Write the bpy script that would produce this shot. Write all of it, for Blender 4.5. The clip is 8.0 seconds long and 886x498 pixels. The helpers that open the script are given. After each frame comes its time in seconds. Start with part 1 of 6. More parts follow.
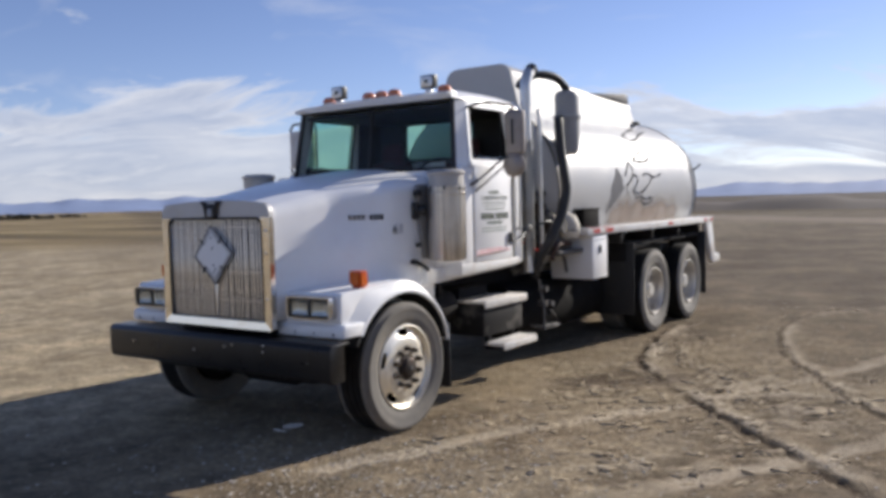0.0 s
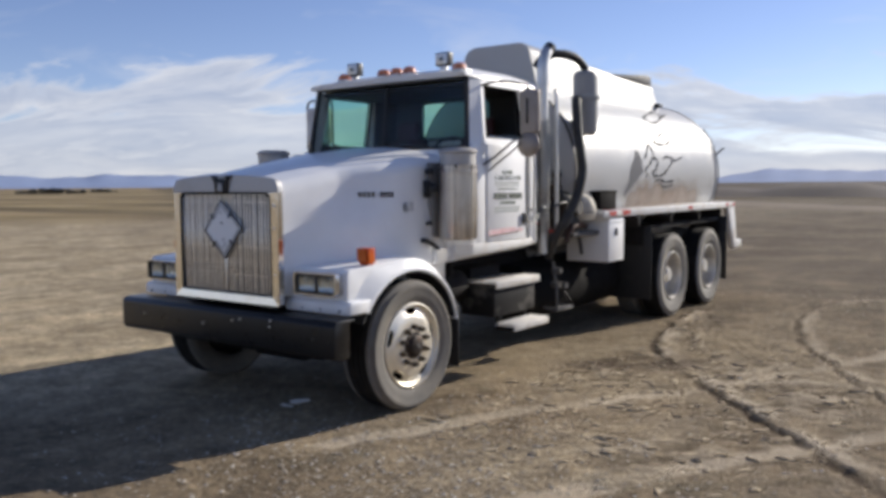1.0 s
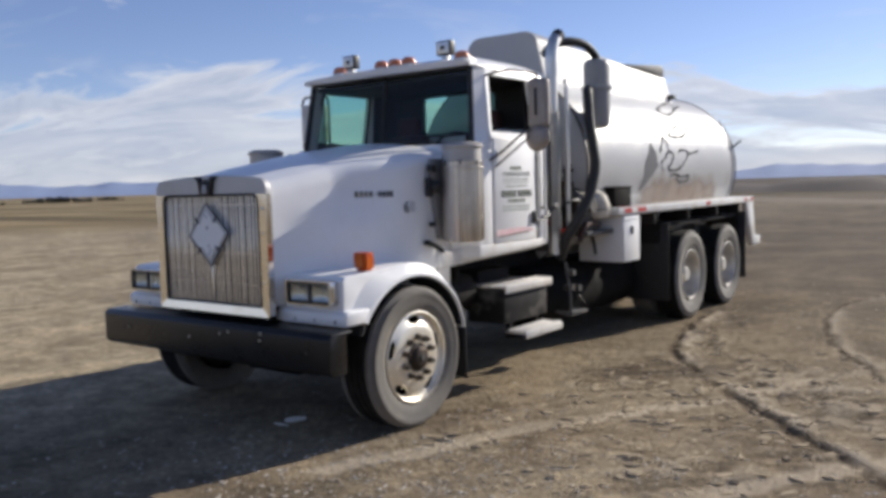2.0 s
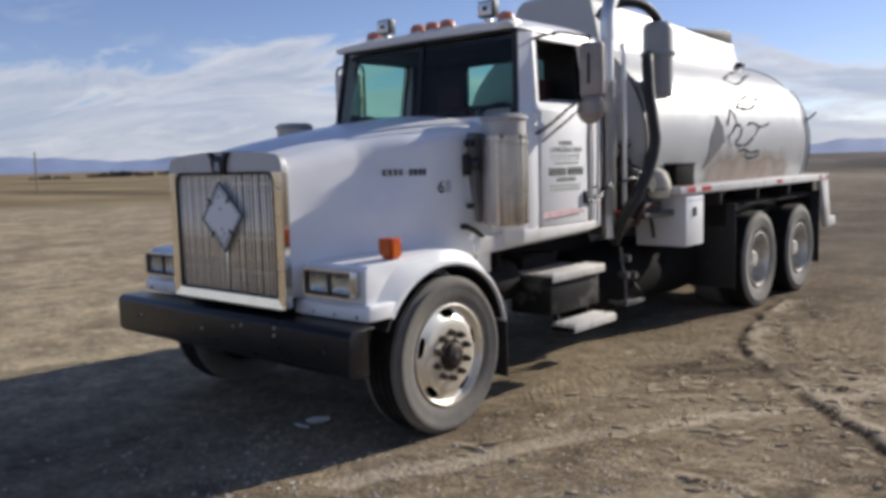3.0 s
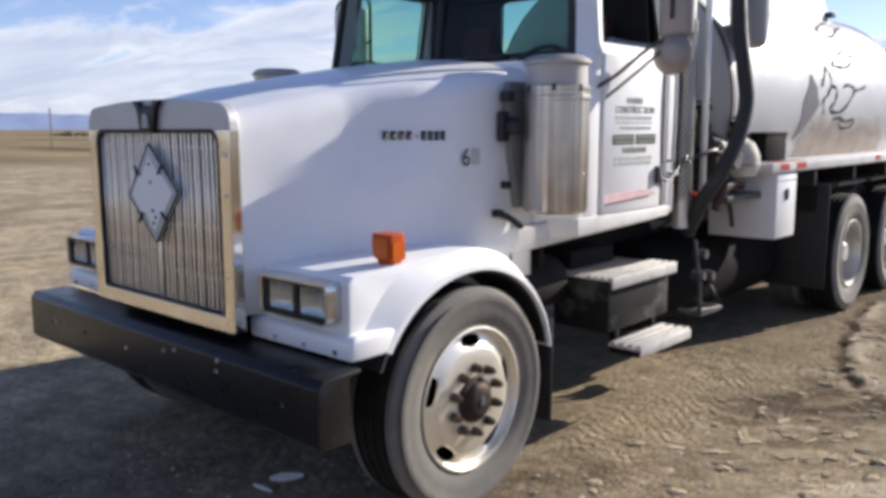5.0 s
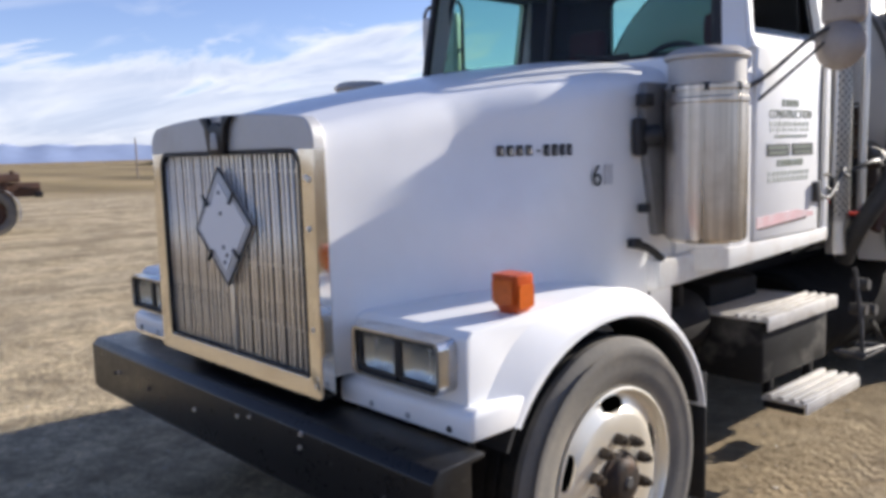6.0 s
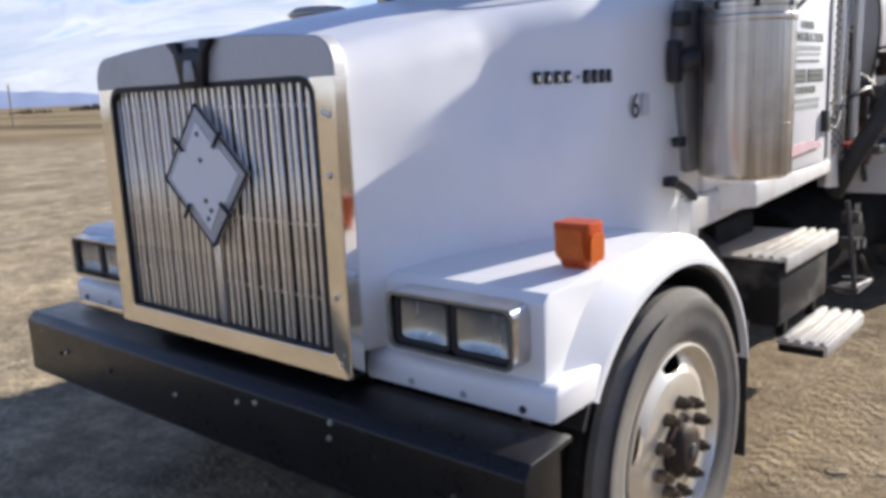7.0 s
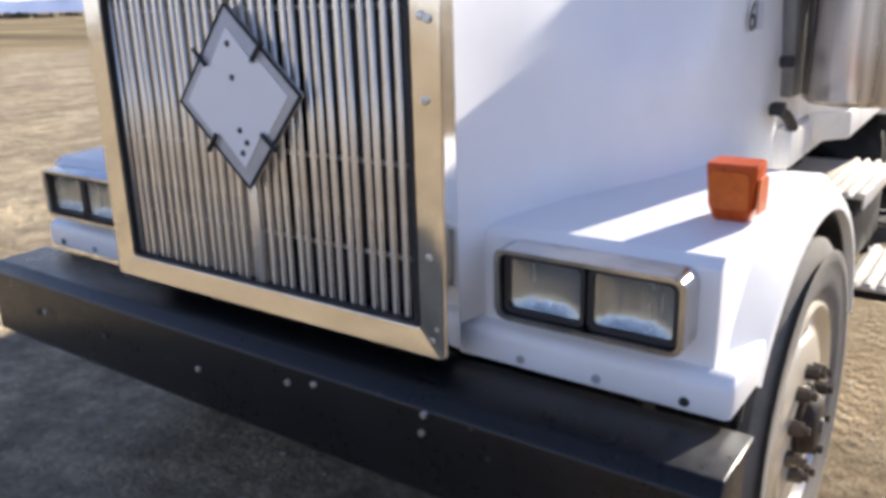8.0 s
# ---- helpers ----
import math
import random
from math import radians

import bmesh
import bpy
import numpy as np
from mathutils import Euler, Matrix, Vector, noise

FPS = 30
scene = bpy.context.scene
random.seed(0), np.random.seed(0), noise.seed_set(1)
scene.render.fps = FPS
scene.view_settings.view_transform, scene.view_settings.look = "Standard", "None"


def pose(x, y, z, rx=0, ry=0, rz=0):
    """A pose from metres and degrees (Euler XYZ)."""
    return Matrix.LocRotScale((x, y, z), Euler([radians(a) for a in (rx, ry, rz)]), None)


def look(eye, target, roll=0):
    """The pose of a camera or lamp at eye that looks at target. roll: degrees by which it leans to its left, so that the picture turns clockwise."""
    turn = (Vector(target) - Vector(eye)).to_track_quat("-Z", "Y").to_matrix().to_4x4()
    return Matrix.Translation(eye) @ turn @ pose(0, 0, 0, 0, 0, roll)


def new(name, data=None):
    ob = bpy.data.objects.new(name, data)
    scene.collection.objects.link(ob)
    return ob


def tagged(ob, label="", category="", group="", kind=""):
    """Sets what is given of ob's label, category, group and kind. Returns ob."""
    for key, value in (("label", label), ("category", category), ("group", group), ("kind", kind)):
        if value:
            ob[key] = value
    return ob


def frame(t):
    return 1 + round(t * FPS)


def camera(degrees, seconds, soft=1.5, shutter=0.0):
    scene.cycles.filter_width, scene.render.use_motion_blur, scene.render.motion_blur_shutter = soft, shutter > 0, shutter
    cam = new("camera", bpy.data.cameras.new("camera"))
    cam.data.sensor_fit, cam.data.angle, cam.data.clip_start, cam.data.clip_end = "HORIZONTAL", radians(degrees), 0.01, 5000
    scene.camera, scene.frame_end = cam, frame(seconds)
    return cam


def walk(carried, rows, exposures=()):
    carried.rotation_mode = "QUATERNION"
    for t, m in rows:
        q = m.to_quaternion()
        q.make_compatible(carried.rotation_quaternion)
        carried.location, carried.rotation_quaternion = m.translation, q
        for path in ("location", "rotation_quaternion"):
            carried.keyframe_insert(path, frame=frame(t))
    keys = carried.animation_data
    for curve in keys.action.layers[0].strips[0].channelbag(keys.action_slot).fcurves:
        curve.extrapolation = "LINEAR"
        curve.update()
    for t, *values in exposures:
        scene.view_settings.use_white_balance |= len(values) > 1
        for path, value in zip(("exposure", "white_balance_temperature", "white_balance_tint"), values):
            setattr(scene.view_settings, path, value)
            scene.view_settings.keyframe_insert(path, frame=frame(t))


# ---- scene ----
cam = camera(56.8, 8.0, soft=3.9)
PATH = [
    (0, (4.892, -4.856, 1.716), (3.756, -3.214, 1.603), -1.5),
    (0.5, (4.91, -4.807, 1.708), (3.762, -3.179, 1.53), -1.6),
    (1, (4.979, -4.756, 1.692), (3.792, -3.154, 1.535), -0.5),
    (2.5, (4.534, -4.067, 1.656), (3.313, -2.49, 1.5), -2.5),
    (3, (4.408, -3.786, 1.675), (3.106, -2.283, 1.465), -1.5),
    (3.5, (4.094, -3.491, 1.709), (2.835, -1.951, 1.499), -0.6),
    (4, (3.88, -3.197, 1.617), (2.579, -1.692, 1.418), -1.9),
    (4.2, (3.835, -3.031, 1.62), (2.458, -1.6, 1.386), -2.1),
    (5.3, (3.184, -2.518, 1.657), (1.865, -1.047, 1.349), 0.1),
    (5.5, (3.082, -2.448, 1.646), (1.728, -1.006, 1.352), -1.0),
    (6, (2.772, -2.252, 1.628), (1.309, -0.91, 1.389), -1.7),
    (6.3, (2.616, -2.21, 1.628), (1.15, -0.879, 1.341), -0.4),
    (6.5, (2.486, -2.198, 1.625), (1.059, -0.834, 1.302), -0.2),
    (6.7, (2.353, -2.243, 1.591), (0.981, -0.812, 1.327), -2.2),
    (7, (2.172, -2.244, 1.602), (0.897, -0.752, 1.217), -2.6),
    (7.2, (2.062, -2.233, 1.579), (0.846, -0.705, 1.149), -2.5),
    (7.5, (1.894, -2.2, 1.563), (0.734, -0.651, 1.058), -2.3),
    (7.7, (1.744, -2.17, 1.559), (0.644, -0.589, 1.021), -2.9),
    (7.9, (1.621, -2.125, 1.558), (0.476, -0.576, 1.02), -2.6),
    (8, (1.555, -2.124, 1.581), (0.429, -0.577, 1.001), -1.6),
]
EXPOSURES = [(0, 0.30, 6600, 11), (1, 0.28, 6650, 10), (2.5, 0.24, 6600, 10), (3, 0.18, 6600, 10), (3.5, 0.47, 6550, 10), (4, 0.30, 6550, 10), (5.5, 0.76, 6600, 11), (6.5, 0.76, 6600, 11), (7, 0.78, 6550, 11), (7.5, 0.90, 6750, 11), (8, 1.20, 6850, 11)]
walk(cam, [(t, look(eye, target, roll)) for t, eye, target, roll in PATH], EXPOSURES)

# ---- light ----
SUN_TO = Vector((0.55, 1.58, 0.77)).normalized()
world = bpy.data.worlds.new("sky")
scene.world = world
world.use_nodes = True
wn, wl = world.node_tree.nodes, world.node_tree.links
wn.clear()


def wnode(kind, operation="", data_type="", blend_type=""):
    n = wn.new(kind)
    if operation:
        n.operation = operation
    if data_type:
        n.data_type = data_type
    if blend_type:
        n.blend_type = blend_type
    return n


w_out = wnode("ShaderNodeOutputWorld")
w_bg = wnode("ShaderNodeBackground")
w_sky = wnode("ShaderNodeTexSky")
w_sky.sky_type, w_sky.sun_disc = "NISHITA", False
w_sky.sun_elevation = math.asin(SUN_TO.z)
w_sky.sun_rotation = math.atan2(SUN_TO.x, SUN_TO.y)
w_sky.altitude, w_sky.air_density, w_sky.dust_density, w_sky.ozone_density = 1500, 1.0, 0.3, 2.0
w_co = wnode("ShaderNodeTexCoord")
w_sep = wnode("ShaderNodeSeparateXYZ")
wl.new(w_co.outputs["Generated"], w_sep.inputs[0])
# a flat cloud deck: the view direction divided by its height
w_den = wnode("ShaderNodeMath", operation="ADD")
w_den.inputs[1].default_value = 0.30
wl.new(w_sep.outputs[2], w_den.inputs[0])
w_dx = wnode("ShaderNodeMath", operation="DIVIDE")
w_dy = wnode("ShaderNodeMath", operation="DIVIDE")
for n, o in ((w_dx, 0), (w_dy, 1)):
    wl.new(w_sep.outputs[o], n.inputs[0])
    wl.new(w_den.outputs[0], n.inputs[1])
w_comb = wnode("ShaderNodeCombineXYZ")
wl.new(w_dx.outputs[0], w_comb.inputs[0])
wl.new(w_dy.outputs[0], w_comb.inputs[1])
w_map = wnode("ShaderNodeMapping")
w_map.inputs["Location"].default_value = (3.1, 1.7, 0)
w_map.vector_type = "TEXTURE"
w_map.inputs["Rotation"].default_value = (0, 0, radians(37))
w_map.inputs["Scale"].default_value = (1.9, 1.0, 1)
wl.new(w_comb.outputs[0], w_map.inputs[0])
w_noise = wnode("ShaderNodeTexNoise")
w_noise.inputs["Scale"].default_value, w_noise.inputs["Detail"].default_value = 2.9, 10
w_noise.inputs["Roughness"].default_value, w_noise.inputs["Distortion"].default_value = 0.6, 0.7
wl.new(w_map.outputs[0], w_noise.inputs["Vector"])
# thicker towards the horizon
w_low = wnode("ShaderNodeMapRange")
w_low.inputs["From Min"].default_value, w_low.inputs["From Max"].default_value = 0.05, 0.175
w_low.inputs["To Min"].default_value, w_low.inputs["To Max"].default_value = 0.25, -0.13
wl.new(w_sep.outputs[2], w_low.inputs["Value"])
w_sum = wnode("ShaderNodeMath", operation="ADD")
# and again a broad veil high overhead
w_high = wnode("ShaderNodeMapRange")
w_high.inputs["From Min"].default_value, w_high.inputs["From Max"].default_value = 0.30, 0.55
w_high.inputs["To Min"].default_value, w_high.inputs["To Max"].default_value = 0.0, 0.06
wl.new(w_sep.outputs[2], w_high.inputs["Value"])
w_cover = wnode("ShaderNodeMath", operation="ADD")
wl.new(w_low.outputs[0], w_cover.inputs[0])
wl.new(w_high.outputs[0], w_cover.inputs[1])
wl.new(w_noise.outputs["Fac"], w_sum.inputs[0])
wl.new(w_cover.outputs[0], w_sum.inputs[1])
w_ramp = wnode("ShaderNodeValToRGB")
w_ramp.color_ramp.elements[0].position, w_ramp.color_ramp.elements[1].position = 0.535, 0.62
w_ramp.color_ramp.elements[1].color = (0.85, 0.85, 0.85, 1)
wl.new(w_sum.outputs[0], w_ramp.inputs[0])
w_mix = wnode("ShaderNodeMix", data_type="RGBA")
w_tint = wnode("ShaderNodeMix", data_type="RGBA", blend_type="MULTIPLY")
w_tint.inputs[0].default_value = 1.0
w_tint.inputs[7].default_value = (1.06, 1.0, 1.20, 1)
wl.new(w_sky.outputs[0], w_tint.inputs[6])
# denser and thinner parts within the cloud
w_map2 = wnode("ShaderNodeMapping")
w_map2.vector_type = "TEXTURE"
w_map2.inputs["Rotation"].default_value = (0, 0, radians(37))
w_map2.inputs["Scale"].default_value = (1.5, 0.9, 1)
wl.new(w_comb.outputs[0], w_map2.inputs[0])
w_noise2 = wnode("ShaderNodeTexNoise")
w_noise2.inputs["Scale"].default_value, w_noise2.inputs["Detail"].default_value = 3.4, 8
w_noise2.inputs["Roughness"].default_value, w_noise2.inputs["Distortion"].default_value = 0.55, 0.6
wl.new(w_map2.outputs[0], w_noise2.inputs["Vector"])
w_body = wnode("ShaderNodeValToRGB")
w_body.color_ramp.elements[0].position, w_body.color_ramp.elements[1].position = 0.36, 0.64
w_body.color_ramp.elements[0].color, w_body.color_ramp.elements[1].color = (0.74, 0.79, 0.88, 1), (1.0, 1.0, 1.0, 1)
wl.new(w_noise2.outputs["Fac"], w_body.inputs[0])
w_cloud = wnode("ShaderNodeMix", data_type="RGBA", blend_type="MULTIPLY")
w_cloud.inputs[0].default_value = 1.0
w_cloud.inputs[6].default_value = (6.5, 6.8, 7.6, 1)
wl.new(w_body.outputs[0], w_cloud.inputs[7])
# sunlit upper rims, greyer bellies, bright haze below
w_rim = wnode("ShaderNodeValToRGB")
for k in range(2):
    w_rim.color_ramp.elements.new(0.5)
for e, (at, v) in zip(w_rim.color_ramp.elements, ((0.54, (1.12, 1.10, 1.06)), (0.61, (1.08, 1.06, 1.03)), (0.68, (0.84, 0.86, 0.90)), (0.82, (1.0, 1.0, 1.0)))):
    e.position, e.color = at, (*v, 1)
wl.new(w_sum.outputs[0], w_rim.inputs[0])
w_lit = wnode("ShaderNodeMix", data_type="RGBA", blend_type="MULTIPLY")
w_lit.inputs[0].default_value = 1.0
wl.new(w_cloud.outputs[2], w_lit.inputs[6])
wl.new(w_rim.outputs[0], w_lit.inputs[7])
wl.new(w_lit.outputs[2], w_mix.inputs[7])
# thin wisps in the blue above
w_wisp = wnode("ShaderNodeMapRange")
w_wisp.inputs["From Min"].default_value, w_wisp.inputs["From Max"].default_value = 0.54, 0.78
w_wisp.inputs["To Max"].default_value = 0.35
wl.new(w_noise2.outputs["Fac"], w_wisp.inputs["Value"])
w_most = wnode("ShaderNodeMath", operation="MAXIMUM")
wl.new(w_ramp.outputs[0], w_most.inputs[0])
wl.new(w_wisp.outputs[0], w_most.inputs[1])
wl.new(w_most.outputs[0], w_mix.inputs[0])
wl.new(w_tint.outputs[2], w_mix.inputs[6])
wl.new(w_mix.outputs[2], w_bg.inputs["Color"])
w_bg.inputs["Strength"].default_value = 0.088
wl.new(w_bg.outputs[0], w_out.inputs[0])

sun = new("sun", bpy.data.lights.new("sun", "SUN"))
sun.data.energy, sun.data.angle, sun.data.color = 4.4, radians(0.6), (1.0, 0.95, 0.87)
sun.matrix_world = look(SUN_TO * 40, (0, 0, 0))


# ---- materials ----
def mat(name, base, rough=0.5, metal=0.0, vary=0.15, scale=6.0, fine=80.0, bump=0.0, dirt=None, dirt_amount=0.0, dirt_scale=3.0,
        coat=0.0, random_piece=0.0, bump_scale=None, spec=0.5, stretch=None):
    """A surface with two scales of colour change, uneven gloss, fine relief and dirt."""
    m = bpy.data.materials.new(name)
    m.use_nodes = True
    n, l = m.node_tree.nodes, m.node_tree.links
    p = n["Principled BSDF"]
    p.inputs["Metallic"].default_value = metal
    p.inputs["Coat Weight"].default_value = coat
    p.inputs["Specular IOR Level"].default_value = spec
    co = n.new("ShaderNodeTexCoord")
    a = n.new("ShaderNodeTexNoise")
    a.inputs["Scale"].default_value, a.inputs["Detail"].default_value = scale, 5
    b = n.new("ShaderNodeTexNoise")
    b.inputs["Scale"].default_value, b.inputs["Detail"].default_value = fine, 3
    vec = co.outputs["Object"]
    if stretch:
        mp = n.new("ShaderNodeMapping")
        mp.inputs["Scale"].default_value = stretch
        l.new(vec, mp.inputs[0])
        vec = mp.outputs[0]
    for t in (a, b):
        l.new(vec, t.inputs["Vector"])
    mixn = n.new("ShaderNodeMath")
    mixn.operation = "ADD"
    l.new(a.outputs["Fac"], mixn.inputs[0])
    l.new(b.outputs["Fac"], mixn.inputs[1])
    rng = n.new("ShaderNodeMapRange")
    rng.inputs["From Min"].default_value, rng.inputs["From Max"].default_value = 0.6, 1.4
    rng.inputs["To Min"].default_value, rng.inputs["To Max"].default_value = 1 - vary, 1 + vary
    l.new(mixn.outputs[0], rng.inputs["Value"])
    mul = n.new("ShaderNodeMix")
    mul.data_type, mul.blend_type = "RGBA", "MULTIPLY"
    mul.inputs[0].default_value = 1.0
    mul.inputs[6].default_value = (*base, 1)
    l.new(rng.outputs[0], mul.inputs[7])
    last = mul.outputs[2]
    if random_piece:
        info = n.new("ShaderNodeObjectInfo")
        r2 = n.new("ShaderNodeMapRange")
        r2.inputs["To Min"].default_value, r2.inputs["To Max"].default_value = 1 - random_piece, 1 + random_piece
        l.new(info.outputs["Random"], r2.inputs["Value"])
        m2 = n.new("ShaderNodeMix")
        m2.data_type, m2.blend_type = "RGBA", "MULTIPLY"
        m2.inputs[0].default_value = 1.0
        l.new(last, m2.inputs[6])
        l.new(r2.outputs[0], m2.inputs[7])
        last = m2.outputs[2]
    if dirt:
        d = n.new("ShaderNodeTexNoise")
        d.inputs["Scale"].default_value, d.inputs["Detail"].default_value, d.inputs["Roughness"].default_value = dirt_scale, 8, 0.65
        l.new(co.outputs["Object"], d.inputs["Vector"])
        ramp = n.new("ShaderNodeValToRGB")
        ramp.color_ramp.elements[0].position, ramp.color_ramp.elements[1].position = 0.62 - 0.35 * dirt_amount, 0.85 - 0.2 * dirt_amount
        ramp.color_ramp.elements[1].color = (0.75, 0.75, 0.75, 1)
        l.new(d.outputs["Fac"], ramp.inputs[0])
        m3 = n.new("ShaderNodeMix")
        m3.data_type = "RGBA"
        l.new(ramp.outputs[0], m3.inputs[0])
        l.new(last, m3.inputs[6])
        m3.inputs[7].default_value = (*dirt, 1)
        last = m3.outputs[2]
    l.new(last, p.inputs["Base Color"])
    rr = n.new("ShaderNodeMapRange")
    rr.inputs["From Min"].default_value, rr.inputs["From Max"].default_value = 0.6, 1.4
    rr.inputs["To Min"].default_value, rr.inputs["To Max"].default_value = max(0.02, rough * 0.75), min(1, rough * 1.3)
    l.new(mixn.outputs[0], rr.inputs["Value"])
    l.new(rr.outputs[0], p.inputs["Roughness"])
    if bump:
        bp = n.new("ShaderNodeBump")
        bp.inputs["Strength"].default_value, bp.inputs["Distance"].default_value = 1.0, bump
        if bump_scale:
            c = n.new("ShaderNodeTexNoise")
            c.inputs["Scale"].default_value, c.inputs["Detail"].default_value = bump_scale, 3
            l.new(co.outputs["Object"], c.inputs["Vector"])
            l.new(c.outputs["Fac"], bp.inputs["Height"])
        else:
            l.new(b.outputs["Fac"], bp.inputs["Height"])
        l.new(bp.outputs[0], p.inputs["Normal"])
    return m


def glass_mat(name, tint, gloss=0.07):
    """A thin clear pane: tinted see-through with a sheen that grows towards grazing."""
    m = bpy.data.materials.new(name)
    m.use_nodes = True
    n, l = m.node_tree.nodes, m.node_tree.links
    n.clear()
    out, mx = n.new("ShaderNodeOutputMaterial"), n.new("ShaderNodeMixShader")
    tr, gl, fr = n.new("ShaderNodeBsdfTransparent"), n.new("ShaderNodeBsdfGlossy"), n.new("ShaderNodeLayerWeight")
    tr.inputs[0].default_value = (*tint, 1)
    gl.inputs["Roughness"].default_value = 0.02
    pw, sc = n.new("ShaderNodeMath"), n.new("ShaderNodeMath")
    pw.operation, sc.operation = "POWER", "MULTIPLY_ADD"
    pw.inputs[1].default_value = 4.0
    sc.inputs[1].default_value, sc.inputs[2].default_value = 0.45, gloss * 0.3
    l.new(fr.outputs["Facing"], pw.inputs[0])
    l.new(pw.outputs[0], sc.inputs[0])
    l.new(sc.outputs[0], mx.inputs[0])
    l.new(tr.outputs[0], mx.inputs[1])
    l.new(gl.outputs[0], mx.inputs[2])
    l.new(mx.outputs[0], out.inputs[0])
    return m


DUST = (0.30, 0.24, 0.17)
M_WHITE = mat("white_paint", (0.86, 0.855, 0.84), 0.36, vary=0.03, scale=1.5, fine=9, coat=0.15, dirt=(0.74, 0.71, 0.66), dirt_amount=0.2, dirt_scale=0.9)
M_WHITE_DIRTY = mat("dusty_white_paint", (0.70, 0.69, 0.66), 0.5, vary=0.06, scale=4, dirt=(0.42, 0.33, 0.25), dirt_amount=0.45, dirt_scale=4)
M_CHROME = mat("polished_stainless", (0.82, 0.80, 0.76), 0.16, metal=1, vary=0.05, scale=5, fine=40, dirt=(0.60, 0.55, 0.47), dirt_amount=0.3, dirt_scale=3)
M_STEEL = mat("brushed_stainless", (0.70, 0.68, 0.64), 0.40, metal=0.95, vary=0.07, scale=5, fine=60, dirt=(0.50, 0.44, 0.36), dirt_amount=0.3, dirt_scale=2)
M_GRILLE = mat("grille_steel", (0.86, 0.81, 0.72), 0.30, metal=0.75, vary=0.08, scale=12, fine=100, stretch=(1, 1, 0.04), dirt=(0.50, 0.45, 0.37), dirt_amount=0.3, dirt_scale=4, random_piece=0.10)
M_ALLOY = mat("forged_alloy", (0.82, 0.76, 0.64), 0.36, metal=0.7, vary=0.05, scale=4, fine=12)
M_CANISTER = mat("streaked_stainless", (0.56, 0.51, 0.44), 0.30, metal=0.9, vary=0.5, scale=10, fine=40, dirt=(0.34, 0.27, 0.19), dirt_amount=0.35, dirt_scale=3.5, stretch=(1, 1, 0.03))
M_CAP = mat("dull_cap_aluminium", (0.47, 0.445, 0.41), 0.5, metal=0.5, vary=0.12, scale=8, dirt=(0.36, 0.30, 0.23), dirt_amount=0.35, dirt_scale=5)
M_SHELL = mat("stained_chrome_shell", (0.86, 0.81, 0.72), 0.10, metal=1.0, vary=0.06, scale=4, fine=40, bump=0.0012, bump_scale=4, dirt=(0.66, 0.56, 0.42), dirt_amount=0.22, dirt_scale=3)
M_ALLOY_DUSTY = mat("dusty_alloy", (0.66, 0.63, 0.57), 0.5, metal=0.55, vary=0.12, scale=9, fine=60, dirt=(0.30, 0.25, 0.19), dirt_amount=0.4, dirt_scale=5)
M_TREAD_ALU = mat("tread_aluminium", (0.68, 0.65, 0.60), 0.5, metal=0.35, vary=0.12, scale=10, fine=90, bump=0.0006, dirt=DUST, dirt_amount=0.3, dirt_scale=7)
M_BLACK = mat("black_enamel", (0.016, 0.015, 0.016), 0.42, spec=0.25, vary=0.3, scale=4, fine=60, dirt=(0.06, 0.05, 0.04), dirt_amount=0.10, dirt_scale=5)
M_BUMPER = mat("chipped_black_enamel", (0.012, 0.0115, 0.0115), 0.31, spec=0.35, vary=0.2, scale=5, fine=45, dirt=(0.30, 0.28, 0.25), dirt_amount=-0.10, dirt_scale=24)
M_FRAME = mat("black_chassis_paint", (0.014, 0.0125, 0.012), 0.7, spec=0.15, vary=0.3, scale=6, bump=0.0008, dirt=(0.03, 0.025, 0.02), dirt_amount=0.15, dirt_scale=4)
M_TANK_BLACK = mat("matt_black_tank_paint", (0.009, 0.0085, 0.008), 0.8, spec=0.08, vary=0.3, scale=5)
M_RUBBER = mat("black_rubber", (0.016, 0.016, 0.017), 0.6, vary=0.25, scale=14, fine=120, bump=0.0005, dirt=(0.07, 0.06, 0.05), dirt_amount=0.15, dirt_scale=8)
M_TYRE_PALE = mat("dust_caked_tyre_rubber", (0.19, 0.175, 0.15), 0.88, vary=0.2, scale=5, fine=60, bump=0.0012, dirt=(0.32, 0.285, 0.235), dirt_amount=0.5, dirt_scale=4)
M_TYRE = mat("dusty_tyre_rubber", (0.15, 0.138, 0.12), 0.9, vary=0.22, scale=5, fine=60, bump=0.0012, dirt=(0.27, 0.235, 0.185), dirt_amount=0.42, dirt_scale=4)
M_SEPARATOR = mat("greyed_enamel", (0.33, 0.33, 0.325), 0.5, vary=0.06, scale=3, dirt=(0.27, 0.25, 0.22), dirt_amount=0.25, dirt_scale=3)
M_TANK = mat("white_tank_enamel", (0.46, 0.46, 0.45), 0.42, vary=0.05, scale=0.8, fine=5, dirt=(0.50, 0.46, 0.41), dirt_amount=0.25, dirt_scale=0.5)
M_GREY = mat("grey_paint", (0.36, 0.37, 0.38), 0.45, vary=0.07, scale=3, dirt=(0.25, 0.21, 0.17), dirt_amount=0.2, dirt_scale=4)
M_DARKGREY = mat("dark_grey_cast_metal", (0.09, 0.085, 0.08), 0.6, metal=0.3, vary=0.25, scale=9, bump=0.001, dirt=(0.16, 0.12, 0.08), dirt_amount=0.3, dirt_scale=6)
M_DARK = mat("dark_trim", (0.02, 0.02, 0.021), 0.5, vary=0.2, scale=8)
